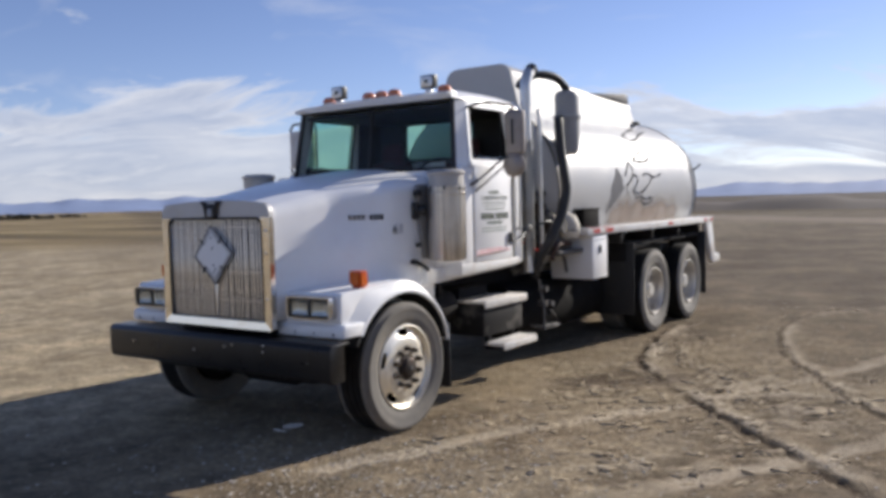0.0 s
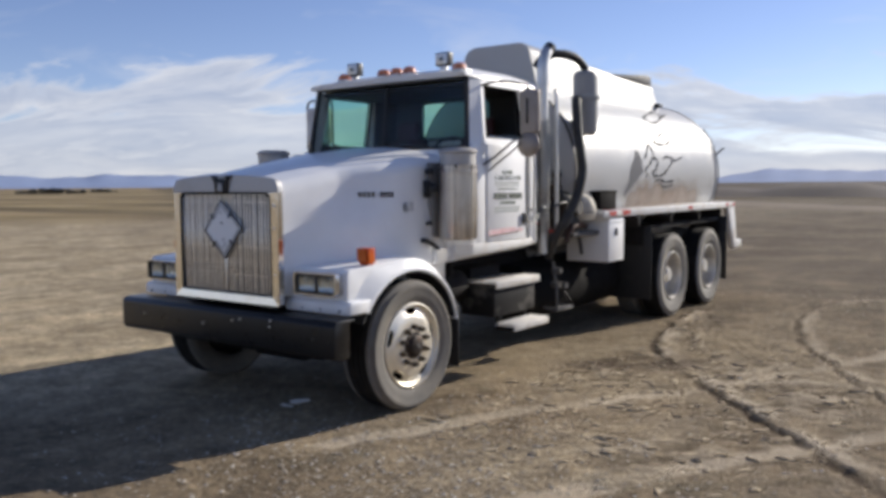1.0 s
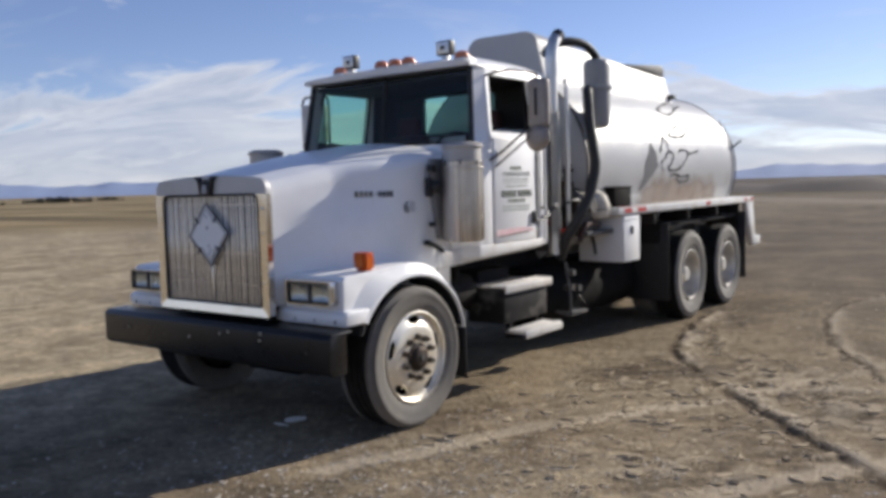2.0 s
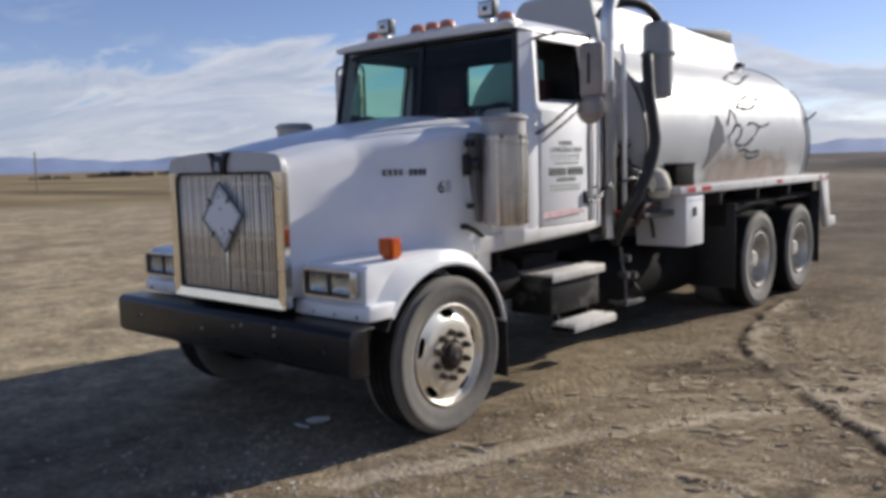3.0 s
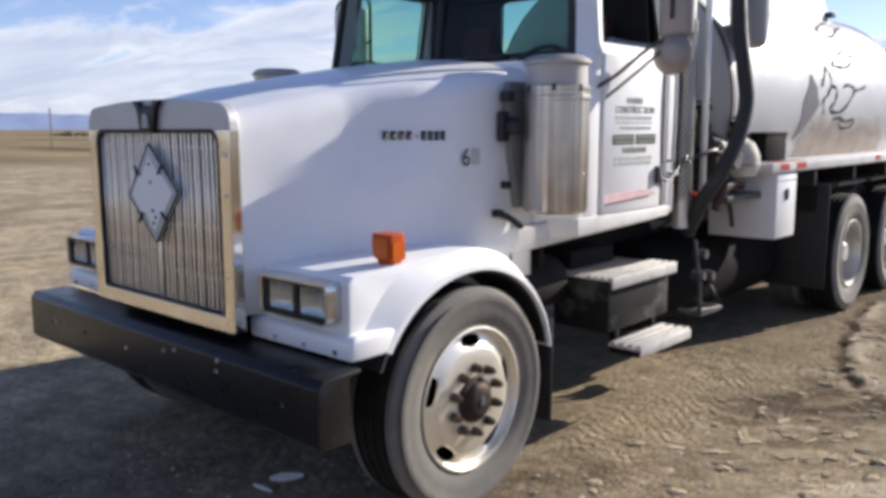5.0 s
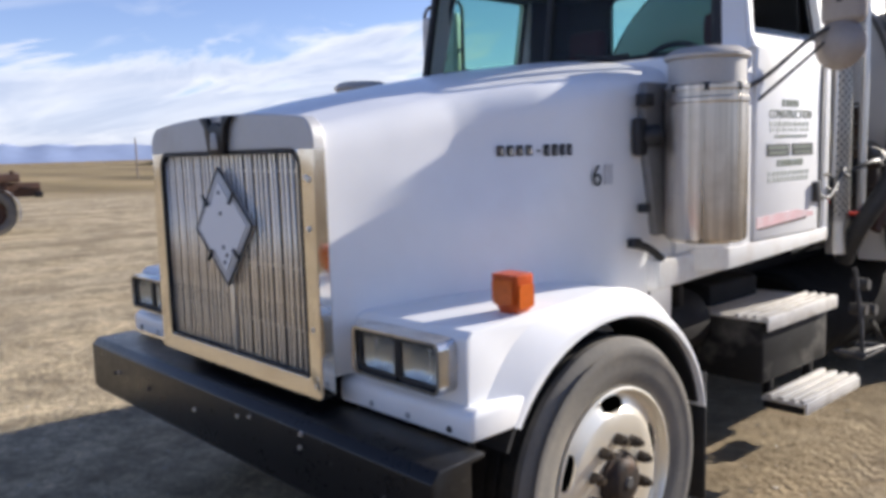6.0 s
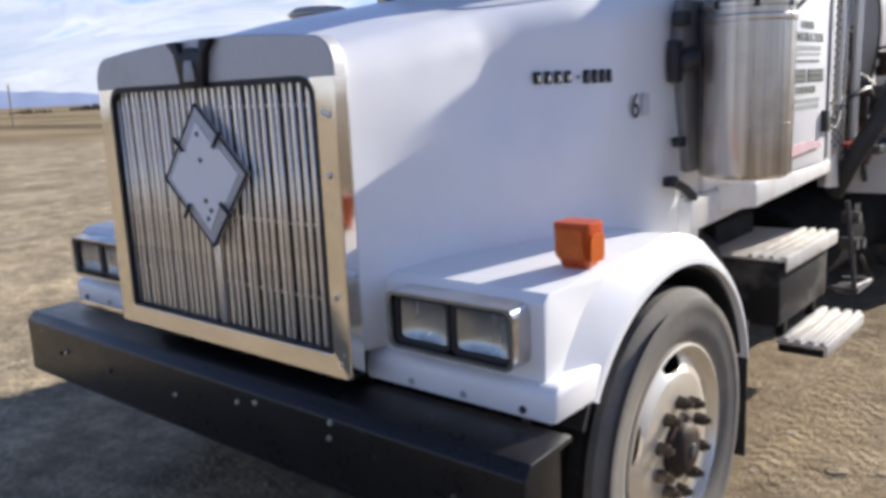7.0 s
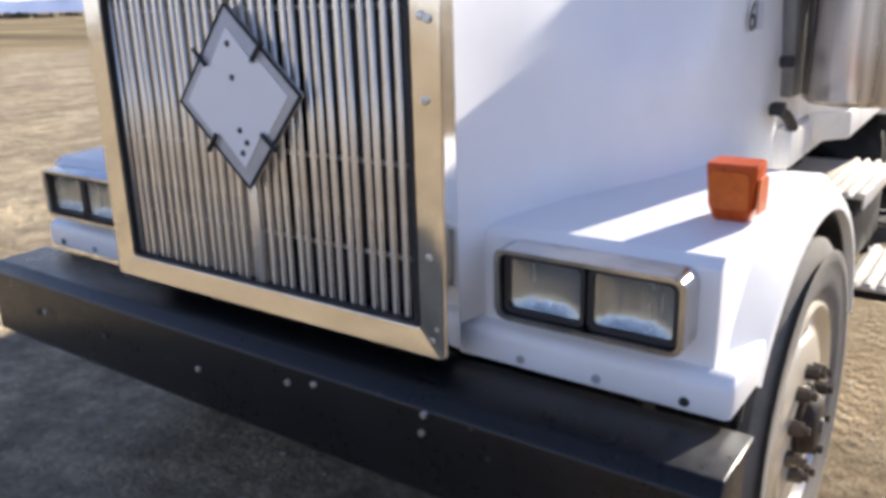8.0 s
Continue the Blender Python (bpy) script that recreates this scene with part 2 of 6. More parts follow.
M_INTERIOR = mat("dark_cab_lining", (0.028, 0.027, 0.028), 0.85, vary=0.25, scale=6, bump=0.001)
M_SEAT = mat("maroon_seat_cloth", (0.055, 0.018, 0.02), 0.9, vary=0.25, scale=14, bump=0.001)
M_TAN = mat("tan_canvas", (0.64, 0.59, 0.49), 0.8, vary=0.15, scale=8, bump=0.004, bump_scale=16, dirt=(0.22, 0.16, 0.10), dirt_amount=0.3, dirt_scale=6)
M_RED = mat("red_reflector", (0.50, 0.035, 0.02), 0.3, vary=0.12, scale=30)
M_TAPE = mat("white_reflector", (0.80, 0.76, 0.72), 0.35, vary=0.1, scale=30)
M_AMBER = mat("amber_plastic", (0.62, 0.125, 0.016), 0.22, spec=0.4, vary=0.15, scale=30, bump=0.002, bump_scale=110)
M_AMBER_DARK = mat("dark_amber_plastic", (0.52, 0.080, 0.012), 0.3, spec=0.25, vary=0.12, scale=20)
M_LENS = mat("headlamp_reflector", (0.84, 0.83, 0.81), 0.24, metal=0.8, vary=0.12, scale=30, fine=90, bump=0.004, stretch=(1, 1, 0.05))
M_HUB = mat("rusty_hub_iron", (0.030, 0.021, 0.016), 0.6, metal=0.4, vary=0.3, scale=20, bump=0.001, dirt=(0.15, 0.08, 0.04), dirt_amount=0.35, dirt_scale=12)
M_NUT = mat("worn_wheel_nut", (0.085, 0.068, 0.052), 0.5, metal=0.7, vary=0.25, scale=20, dirt=(0.10, 0.06, 0.035), dirt_amount=0.4, dirt_scale=14)
M_INK = mat("black_vinyl_lettering", (0.03, 0.035, 0.03), 0.45, vary=0.15, scale=30)
M_INK_GREEN = mat("faded_green_lettering", (0.20, 0.225, 0.17), 0.5, vary=0.12, scale=30)
M_FADED = mat("worn_lettering", (0.46, 0.48, 0.43), 0.5, vary=0.15, scale=40)
M_PINK = mat("faded_pink_stripe", (0.74, 0.47, 0.47), 0.5, vary=0.12, scale=14, dirt=(0.76, 0.72, 0.70), dirt_amount=0.5, dirt_scale=9)
M_LINE = mat("faded_decal_line", (0.06, 0.06, 0.068), 0.9, spec=0.05, vary=0.2, scale=12)
M_MIRROR = mat("mirror_glass", (0.82, 0.83, 0.85), 0.03, metal=1, vary=0.02)
M_SUN_FLECK = mat("sun_fleck_white", (0.93, 0.92, 0.89), 0.8, vary=0.05, scale=25)
M_RUST = mat("rusty_brown_steel", (0.075, 0.035, 0.022), 0.7, vary=0.35, scale=5, bump=0.002, dirt=(0.03, 0.025, 0.022), dirt_amount=0.3)
M_WOOD = mat("weathered_pole_wood", (0.24, 0.19, 0.15), 0.85, vary=0.25, scale=4)
M_GLASS = glass_mat("clear_glass", (0.86, 0.92, 0.90), 0.07)
M_GLASS_TEAL = glass_mat("teal_tinted_glass", (0.62, 0.83, 0.74), 0.06)
M_COVER_GLASS = glass_mat("headlamp_glass", (0.86, 0.87, 0.86), 0.07)


# ---- mesh helpers ----
def finish(name, bm, material, parent=None, label="", smooth=40):
    bmesh.ops.recalc_face_normals(bm, faces=bm.faces)
    me = bpy.data.meshes.new(name)
    bm.to_mesh(me)
    bm.free()
    me.materials.append(material)
    if smooth:
        me.polygons.foreach_set("use_smooth", [True] * len(me.polygons))
        me.set_sharp_from_angle(angle=radians(smooth))
    ob = new(name, me)
    if parent:
        ob.parent = parent
    if label:
        tagged(ob, label)
    return ob


part = finish


def thing(name, label, category, at=(0, 0, 0), group="", kind=""):
    ob = new(name)
    ob.location = at
    return tagged(ob, label, category, group, kind)


def bevelled(bm, r, seg=2, faces=None):
    if r > 0:
        bmesh.ops.bevel(bm, geom=list(bm.edges), offset=r, segments=seg, affect="EDGES", profile=0.5, clamp_overlap=True)
    return bm


def box(x0, x1, y0, y1, z0, z1, r=0.008, seg=2, bm=None):
    b = bmesh.new()
    bmesh.ops.create_cube(b, size=1, matrix=Matrix.Translation(((x0 + x1) / 2, (y0 + y1) / 2, (z0 + z1) / 2)) @ Matrix.Diagonal((abs(x1 - x0), abs(y1 - y0), abs(z1 - z0), 1)))
    bevelled(b, min(r, 0.45 * min(abs(x1 - x0), abs(y1 - y0), abs(z1 - z0))), seg)
    return merge(bm, b)


def merge(bm, b):
    if bm is None:
        return b
    tmp = bpy.data.meshes.new("tmp")
    b.to_mesh(tmp)
    b.free()
    bm.from_mesh(tmp)
    bpy.data.meshes.remove(tmp)
    return bm


def prism(points, axis, a, b_, r=0.0, seg=2, bm=None):
    """A closed outline of (u, v) drawn out along an axis from a to b_."""
    b = bmesh.new()

    def put(u, v, w):
        return b.verts.new({"x": (w, u, v), "y": (u, w, v), "z": (u, v, w)}[axis])

    lo, hi = [put(u, v, a) for u, v in points], [put(u, v, b_) for u, v in points]
    n = len(points)
    b.faces.new(lo)
    b.faces.new(list(reversed(hi)))
    for i in range(n):
        b.faces.new((lo[i], lo[(i + 1) % n], hi[(i + 1) % n], hi[i]))
    bmesh.ops.recalc_face_normals(b, faces=b.faces)
    if r:
        edges = [e for e in b.edges if e.is_manifold and e.calc_face_angle(0) > radians(28)]
        bmesh.ops.bevel(b, geom=edges, offset=r, segments=seg, affect="EDGES", profile=0.5, clamp_overlap=True)
    return merge(bm, b)


def rounded(u0, u1, v0, v1, r, seg=5):
    """A rectangle's outline with round corners."""
    pts = []
    for cu, cv, a0 in ((u1 - r, v1 - r, 0), (u0 + r, v1 - r, 90), (u0 + r, v0 + r, 180), (u1 - r, v0 + r, 270)):
        for i in range(seg + 1):
            a = radians(a0 + 90 * i / seg)
            pts.append((cu + r * math.cos(a), cv + r * math.sin(a)))
    return pts


def ring(outer, inner, axis, a, b_, bm=None):
    """A frame between two outlines with the same number of points."""
    b = bmesh.new()

    def put(u, v, w):
        return b.verts.new({"x": (w, u, v), "y": (u, w, v), "z": (u, v, w)}[axis])

    loops = [[put(u, v, w) for u, v in pts] for pts, w in ((outer, a), (inner, a), (inner, b_), (outer, b_))]
    n = len(outer)
    for k in range(4):
        p, q = loops[k], loops[(k + 1) % 4]
        for i in range(n):
            b.faces.new((p[i], p[(i + 1) % n], q[(i + 1) % n], q[i]))
    return merge(bm, b)


def lathe(profile, centre, axis="z", seg=32, bm=None, sector=None):
    """A turned shape: profile of (radius, along)."""
    b = bmesh.new()
    rows = []
    for rad, along in profile:
        row = []
        if rad < 1e-6:
            v = {"z": (0, 0, along), "x": (along, 0, 0), "y": (0, along, 0)}[axis]
            row = [b.verts.new(Vector(v) + Vector(centre))] * seg
        else:
            for i in range(seg):
                a = 2 * math.pi * i / seg
                c, s = rad * math.cos(a), rad * math.sin(a)
                v = {"z": (c, s, along), "x": (along, c, s), "y": (c, along, s)}[axis]
                row.append(b.verts.new(Vector(v) + Vector(centre)))
        rows.append(row)
    for p, q in zip(rows, rows[1:]):
        for i in range(seg):
            f = []
            for v in (p[i], p[(i + 1) % seg], q[(i + 1) % seg], q[i]):
                if v not in f:
                    f.append(v)
            if len(f) > 2:
                b.faces.new(f)
    return merge(bm, b)


def spline(points, n=8):
    """A smooth line through the points."""
    pts = [Vector(p) for p in points]
    pts = [pts[0] * 2 - pts[1]] + pts + [pts[-1] * 2 - pts[-2]]
    out = []
    for i in range(1, len(pts) - 2):
        p0, p1, p2, p3 = pts[i - 1 : i + 3]
        for k in range(n):
            t = k / n
            out.append(0.5 * ((2 * p1) + (p2 - p0) * t + (2 * p0 - 5 * p1 + 4 * p2 - p3) * t * t + (3 * p1 - p0 - 3 * p2 + p3) * t**3))
    out.append(pts[-2])
    return out


def tube(points, radius, seg=10, bm=None, smooth=True, n=8, ribs=0.0):
    """A round bar or hose along a line."""
    path = spline(points, n) if smooth and len(points) > 2 else [Vector(p) for p in points]
    b = bmesh.new()
    rows, up = [], None
    for i, p in enumerate(path):
        d = (path[min(i + 1, len(path) - 1)] - path[max(i - 1, 0)]).normalized()
        if up is None:
            up = Vector((0, 0, 1)) if abs(d.z) < 0.9 else Vector((1, 0, 0))
        side = d.cross(up).normalized()
        up = side.cross(d).normalized()
        rad = radius * (1 + ribs * (i % 2))
        rows.append([b.verts.new(p + rad * (math.cos(2 * math.pi * k / seg) * side + math.sin(2 * math.pi * k / seg) * up)) for k in range(seg)])
    for p, q in zip(rows, rows[1:]):
        for k in range(seg):
            b.faces.new((p[k], p[(k + 1) % seg], q[(k + 1) % seg], q[k]))
    b.faces.new(rows[0])
    b.faces.new(list(reversed(rows[-1])))
    return merge(bm, b)


def loft(sections, closed=False, caps=False):
    b = bmesh.new()
    rows = [[b.verts.new(p) for p in s] for s in sections]
    n = len(rows[0])
    for p, q in zip(rows, rows[1:]):
        for i in range(n if closed else n - 1):
            b.faces.new((p[i], p[(i + 1) % n], q[(i + 1) % n], q[i]))
    if caps:
        b.faces.new(rows[0])
        b.faces.new(list(reversed(rows[-1])))
    return b


def curve_at(table, y):
    """Smooth value from a table of (y, value)."""
    ys, vs = zip(*table)
    return float(np.interp(y, ys, vs))


# ---- ground and distance ----
def axis_lines(lo, hi, step, far, grow=1.16):
    mid = list(np.arange(lo, hi + 1e-6, step))
    out, d = [], step
    a, b = lo, hi
    below, above = [], []
    while a > -far:
        d *= grow
        a -= d
        b += d
        below.append(a)
        above.append(b)
    return np.array(below[::-1] + mid + above)


RUTS = [  # centre line, depth, width, light spoil beside it
    (spline([(1.30, 5.6, 0), (1.42, 4.67, 0), (1.80, 3.20, 0), (2.50, 2.25, 0), (3.15, 1.45, 0), (3.70, 0.90, 0), (4.4, 0.05, 0), (5.4, -1.3, 0)]), 0.026, 0.085, 0.95),
    (spline([(3.3, 8.6, 0), (2.60, 7.3, 0), (2.62, 5.65, 0), (2.95, 4.41, 0), (3.30, 3.65, 0), (4.05, 2.24, 0), (5.0, 1.0, 0)]), 0.016, 0.065, 0.7),
    (spline([(1.25, -1.0, 0), (1.62, -0.25, 0), (2.07, 0.69, 0), (2.64, 1.75, 0), (3.20, 2.85, 0), (3.75, 4.25, 0), (4.9, 8.5, 0)]), -0.005, 0.085, 0.62),
    (spline([(2.4, -1.9, 0), (3.14, -0.46, 0), (3.60, 0.42, 0), (4.15, 1.40, 0), (5.6, 4.4, 0)]), -0.005, 0.085, 0.62),
    (spline([(1.62, 5.0, 0), (1.78, 4.2, 0), (2.10, 3.45, 0), (2.75, 2.75, 0)]), 0.010, 0.06, 0.45),
]


def clumps(x, y, size, seed):
    """Smooth random lumps of about the given size, 0 to 1."""
    table = np.random.RandomState(seed).rand(256, 256)
    u, v = x / size, y / size
    i, j = np.floor(u).astype(int), np.floor(v).astype(int)
    fu, fv = u - i, v - j
    fu, fv = fu * fu * (3 - 2 * fu), fv * fv * (3 - 2 * fv)
    a, b = table[i % 256, j % 256], table[(i + 1) % 256, j % 256]
    c, d = table[i % 256, (j + 1) % 256], table[(i + 1) % 256, (j + 1) % 256]
    return (a * (1 - fu) + b * fu) * (1 - fv) + (c * (1 - fu) + d * fu) * fv


def ground_shape(x, y):
    """Height and loose-dirt mask at places of the lot."""
    h = 0.010 * np.sin(0.9 * x + 1.3 * np.sin(0.5 * y)) + 0.008 * np.sin(1.7 * y + 0.8 * x)
    h += 0.006 * np.sin(5.1 * x + 2.0 * np.sin(3.3 * y)) * np.sin(4.3 * y + 1.0)
    near = np.exp(-(np.maximum(0, np.hypot(x - 1, y - 1) - 9) / 10) ** 2)
    loose, damp_shade, smooth = np.zeros_like(x), np.zeros_like(x), np.zeros_like(x)
    for line, depth, width, light in RUTS:
        pts = np.array([(p.x, p.y) for p in line])
        d2, side = np.full(x.shape, 1e9), np.zeros_like(x)
        for (ax, ay), (bx, by) in zip(pts, pts[1:]):
            ex, ey = bx - ax, by - ay
            u = np.clip(((x - ax) * ex + (y - ay) * ey) / (ex * ex + ey * ey), 0, 1)
            e2 = (x - ax - u * ex) ** 2 + (y - ay - u * ey) ** 2
            turn = ex * (y - ay) - ey * (x - ax)
            side = np.where(e2 < d2, np.sign(turn), side)
            d2 = np.minimum(d2, e2)
        wob = (0.6 + 0.5 * clumps(x, y, 0.13, 31)) * (0.35 + clumps(x, y, 0.6, 36))
        d = np.sqrt(d2) * side + 0.08 * (clumps(x, y, 0.26, 32) - 0.5) + 0.05 * (clumps(x, y, 0.10, 33) - 0.5)
        if depth > 0:
            # a cut step: sunk on one side, a smooth spoil bank on the other
            bank = np.where(d > 0, np.exp(-np.maximum(0, d - width) ** 2 / (1.3 * width) ** 2), 0) * np.clip(d / 0.04, 0, 1)
            ditch = np.exp(-((d + 0.45 * width) / (0.55 * width)) ** 2)
            h += depth * (0.75 * bank - 0.8 * ditch) * wob
            loose = np.maximum(loose, 0.75 * light * bank * np.clip(2.2 * clumps(x, y, 0.3, 37) - 0.2, 0.2, 1))
            # the cut's dark line: damp soil and the ditch's shade, both as colour
            damp_shade = np.maximum(damp_shade, np.clip(light * 1.3, 0, 1) * np.exp(-((d + 0.25 * width) / (0.48 * width)) ** 2) * np.clip(2.0 * wob - 0.55, 0.3, 1))
            smooth = np.maximum(smooth, 0.8 * bank)
            # scraped arcs that follow the bank
            if light > 0.9:
                h += 0.020 * np.exp(-(((d - 0.62) / 0.42) ** 2)) * np.clip(y - 2.6, 0, 1) * clumps(d, 0.22 * y, 0.065, 35)
        else:
            # an old straight track, pressed flat
            g = np.clip(1.5 * np.exp(-((d / width) ** 4)), 0, 1) * np.clip(1.8 * clumps(x, y, 0.5, 34) + 0.1, 0.45, 1)
            h += depth * g
            loose = np.maximum(loose, light * g)
            smooth = np.maximum(smooth, g)
    # broken crusts of churned earth behind the front wheel, longer one way than the other
    clod = np.exp(-(((x - 2.7) / 1.5) ** 2 + ((y - 1.6) / 2.0) ** 2))
    patch = np.clip(2.4 * (clumps(x, y, 0.6, 11) - 0.40), 0, 1)
    u, v = (x + y) * 0.7071, (y - x) * 0.7071
    crust = 0.5 * clumps(u, v * 2.0, 0.24, 12) + 0.3 * clumps(u, v * 1.8, 0.11, 13) + 0.2 * clumps(u, v * 1.6, 0.06, 17)
    step = np.clip((crust - 0.50) / 0.11, 0, 1)
    spread = np.clip(clod * 1.6, 0, 1) * (0.25 + 0.75 * patch) * (1 - 0.8 * smooth)
    loose = np.maximum(loose, 0.45 * spread * step)
    h += spread * (0.014 * step + 0.012 * np.clip(crust - 0.6, 0, 1) / 0.4)
    # low stony roughness over the rest of the lot
    h += 0.030 * np.clip(clumps(x, y, 0.13, 14) - 0.55, 0, 1) * clumps(x, y, 1.1, 15) * (1 - smooth)
    # freshly turned damp earth
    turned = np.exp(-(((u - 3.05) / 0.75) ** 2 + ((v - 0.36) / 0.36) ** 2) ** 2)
    damp_shade = np.maximum(damp_shade, turned * np.clip(2.8 * (0.55 * clumps(u, v * 2.2, 0.34, 21) + 0.45 * clumps(u, v * 2.0, 0.13, 22)) - 0.50, 0, 1))
    # shade in the hollows between the crusts, painted as dark soil colour
    damp_shade = np.maximum(damp_shade, 0.75 * spread * np.clip((0.44 - crust) / 0.10, 0, 1))
    return h * near, loose, damp_shade


gx, gy = axis_lines(-5.0, 6.5, 0.027, 5200), axis_lines(-4.0, 8.0, 0.027, 5200)
XX, YY = np.meshgrid(gx, gy)
HH, LOOSE, damp_shade_mask = ground_shape(XX, YY)
rough_grain = np.random.RandomState(3).rand(*XX.shape) - 0.5
HH += rough_grain * 0.007 * np.exp(-(np.maximum(0, np.hypot(XX - 1, YY - 1) - 6) / 5) ** 2)
# the wheels stand on flat ground
for wx in (-1.0, 1.0):
    for wy in (0.0, 5.2, 6.55):
        HH *= 1 - np.exp(-(((XX - wx) / 0.35) ** 2 + ((YY - wy) / 0.35) ** 2))
verts = np.column_stack([XX.ravel(), YY.ravel(), HH.ravel()])
nx_, ny_ = len(gx), len(gy)
idx = np.arange(nx_ * ny_).reshape(ny_, nx_)
quads = np.column_stack([idx[:-1, :-1].ravel(), idx[:-1, 1:].ravel(), idx[1:, 1:].ravel(), idx[1:, :-1].ravel()])
g_me = bpy.data.meshes.new("ground")
g_me.from_pydata(verts.tolist(), [], quads.tolist())
g_me.polygons.foreach_set("use_smooth", [True] * len(g_me.polygons))
tread_mask = np.clip((0.27 - np.abs(XX - 1.20 - 0.03 * np.sin(YY))) / 0.07, 0, 1) * np.clip((YY - 0.62) / 0.15, 0, 1) * np.clip((5.2 - YY) / 0.8, 0, 1)
att2 = g_me.attributes.new("tread", "FLOAT", "POINT")
att2.data.foreach_set("value", tread_mask.ravel().astype(np.float32))
att3 = g_me.attributes.new("damp_shade", "FLOAT", "POINT")
att3.data.foreach_set("value", damp_shade_mask.ravel().astype(np.float32))
att = g_me.attributes.new("loose", "FLOAT", "POINT")
att.data.foreach_set("value", LOOSE.ravel().astype(np.float32))


def ground_material():
    m = bpy.data.materials.new("dirt_and_gravel")
    m.use_nodes = True
    n, l = m.node_tree.nodes, m.node_tree.links
    p = n["Principled BSDF"]
    p.inputs["Roughness"].default_value = 0.95
    p.inputs["Specular IOR Level"].default_value = 0.15
    co = n.new("ShaderNodeTexCoord")

    def noise_at(scale, detail=4, rough=0.55):
        t = n.new("ShaderNodeTexNoise")
        t.inputs["Scale"].default_value, t.inputs["Detail"].default_value, t.inputs["Roughness"].default_value = scale, detail, rough
        l.new(co.outputs["Object"], t.inputs["Vector"])
        return t.outputs["Fac"]

    def ramp(src, stops):
        r = n.new("ShaderNodeValToRGB")
        while len(r.color_ramp.elements) < len(stops):
            r.color_ramp.elements.new(0.5)
        for e, (pos, col) in zip(r.color_ramp.elements, stops):
            e.position, e.color = pos, (*col, 1)
        l.new(src, r.inputs[0])
        return r.outputs[0]

    def mixc(fac, a, b, mode="MIX"):
        x = n.new("ShaderNodeMix")
        x.data_type, x.blend_type = "RGBA", mode
        for sock, v in ((x.inputs[0], fac), (x.inputs[6], a), (x.inputs[7], b)):
            if isinstance(v, (tuple, float)):
                sock.default_value = v if isinstance(v, float) else (*v, 1)
            else:
                l.new(v, sock)
        return x.outputs[2]

    def maths(op, a, b):
        x = n.new("ShaderNodeMath")
        x.operation = op
        for sock, v in zip(x.inputs, (a, b)):
            if isinstance(v, (int, float)):
                sock.default_value = v
            else:
                l.new(v, sock)
        return x.outputs[0]

    def between(src, a, b):
        x = n.new("ShaderNodeMapRange")
        x.inputs["From Min"].default_value, x.inputs["From Max"].default_value = a, b
        l.new(src, x.inputs["Value"])
        return x.outputs[0]

    # gravelly soil: patches of damp grey-brown and pale sand
    soil = ramp(noise_at(0.55, 6), [(0.32, (0.200, 0.150, 0.096)), (0.5, (0.31, 0.242, 0.160)), (0.68, (0.435, 0.350, 0.236))])
    sand = ramp(noise_at(0.8, 6), [(0.3, (0.37, 0.300, 0.200)), (0.7, (0.53, 0.445, 0.315))])
    sep = n.new("ShaderNodeSeparateXYZ")
    l.new(co.outputs["Object"], sep.inputs[0])
    wob = maths("MULTIPLY", maths("SUBTRACT", noise_at(0.35, 4), 0.5), 5.0)
    west = between(maths("ADD", maths("ADD", sep.outputs[0], wob), maths("MULTIPLY", sep.outputs[1], 0.12)), 0.5, -2.6)
    col = mixc(west, soil, sand)
    # pebbles
    vor = n.new("ShaderNodeTexVoronoi")
    vor.inputs["Scale"].default_value = 42
    l.new(co.outputs["Object"], vor.inputs["Vector"])
    vsep = n.new("ShaderNodeSeparateColor")
    l.new(vor.outputs["Color"], vsep.inputs[0])
    peb = ramp(vsep.outputs[0], [(0.0, (0.75, 0.75, 0.75)), (0.55, (0.97, 0.97, 0.97)), (0.9, (1.1, 1.09, 1.08)), (1.0, (1.4, 1.38, 1.35))])
    col = mixc(0.65, col, mixc(1.0, col, peb, "MULTIPLY"))
    fine = ramp(noise_at(160, 2), [(0.3, (0.72, 0.72, 0.72)), (0.7, (1.25, 1.25, 1.25))])
    col = mixc(0.8, col, mixc(1.0, col, fine, "MULTIPLY"))
    # faint old tracks: long streaks of pale and dark soil
    tr = n.new("ShaderNodeMapping")
    tr.inputs["Rotation"].default_value = (0, 0, radians(-32))
    tr.inputs["Scale"].default_value = (1.1, 0.5, 1)
    l.new(co.outputs["Object"], tr.inputs[0])
    tn = n.new("ShaderNodeTexNoise")
    tn.inputs["Scale"].default_value, tn.inputs["Detail"].default_value, tn.inputs["Distortion"].default_value = 1.0, 6, 0.8
    l.new(tr.outputs[0], tn.inputs["Vector"])
    col = mixc(0.55, col, mixc(1.0, col, ramp(tn.outputs["Fac"], [(0.36, (0.62, 0.60, 0.58)), (0.5, (0.98, 0.97, 0.95)), (0.64, (1.38, 1.34, 1.26))]), "MULTIPLY"))
    mott = ramp(noise_at(3.2, 5, 0.6), [(0.36, (0.76, 0.75, 0.74)), (0.62, (1.2, 1.18, 1.14))])
    col = mixc(0.85, col, mixc(1.0, col, mott, "MULTIPLY"))
    crumbs = ramp(noise_at(12, 4, 0.6), [(0.36, (0.80, 0.79, 0.78)), (0.5, (1.0, 1.0, 1.0)), (0.66, (1.24, 1.22, 1.18))])
    col = mixc(0.9, col, mixc(1.0, col, crumbs, "MULTIPLY"))
    # thin dry weeds: grey-green blotches
    weed = between(noise_at(0.9, 6, 0.7), 0.56, 0.70)
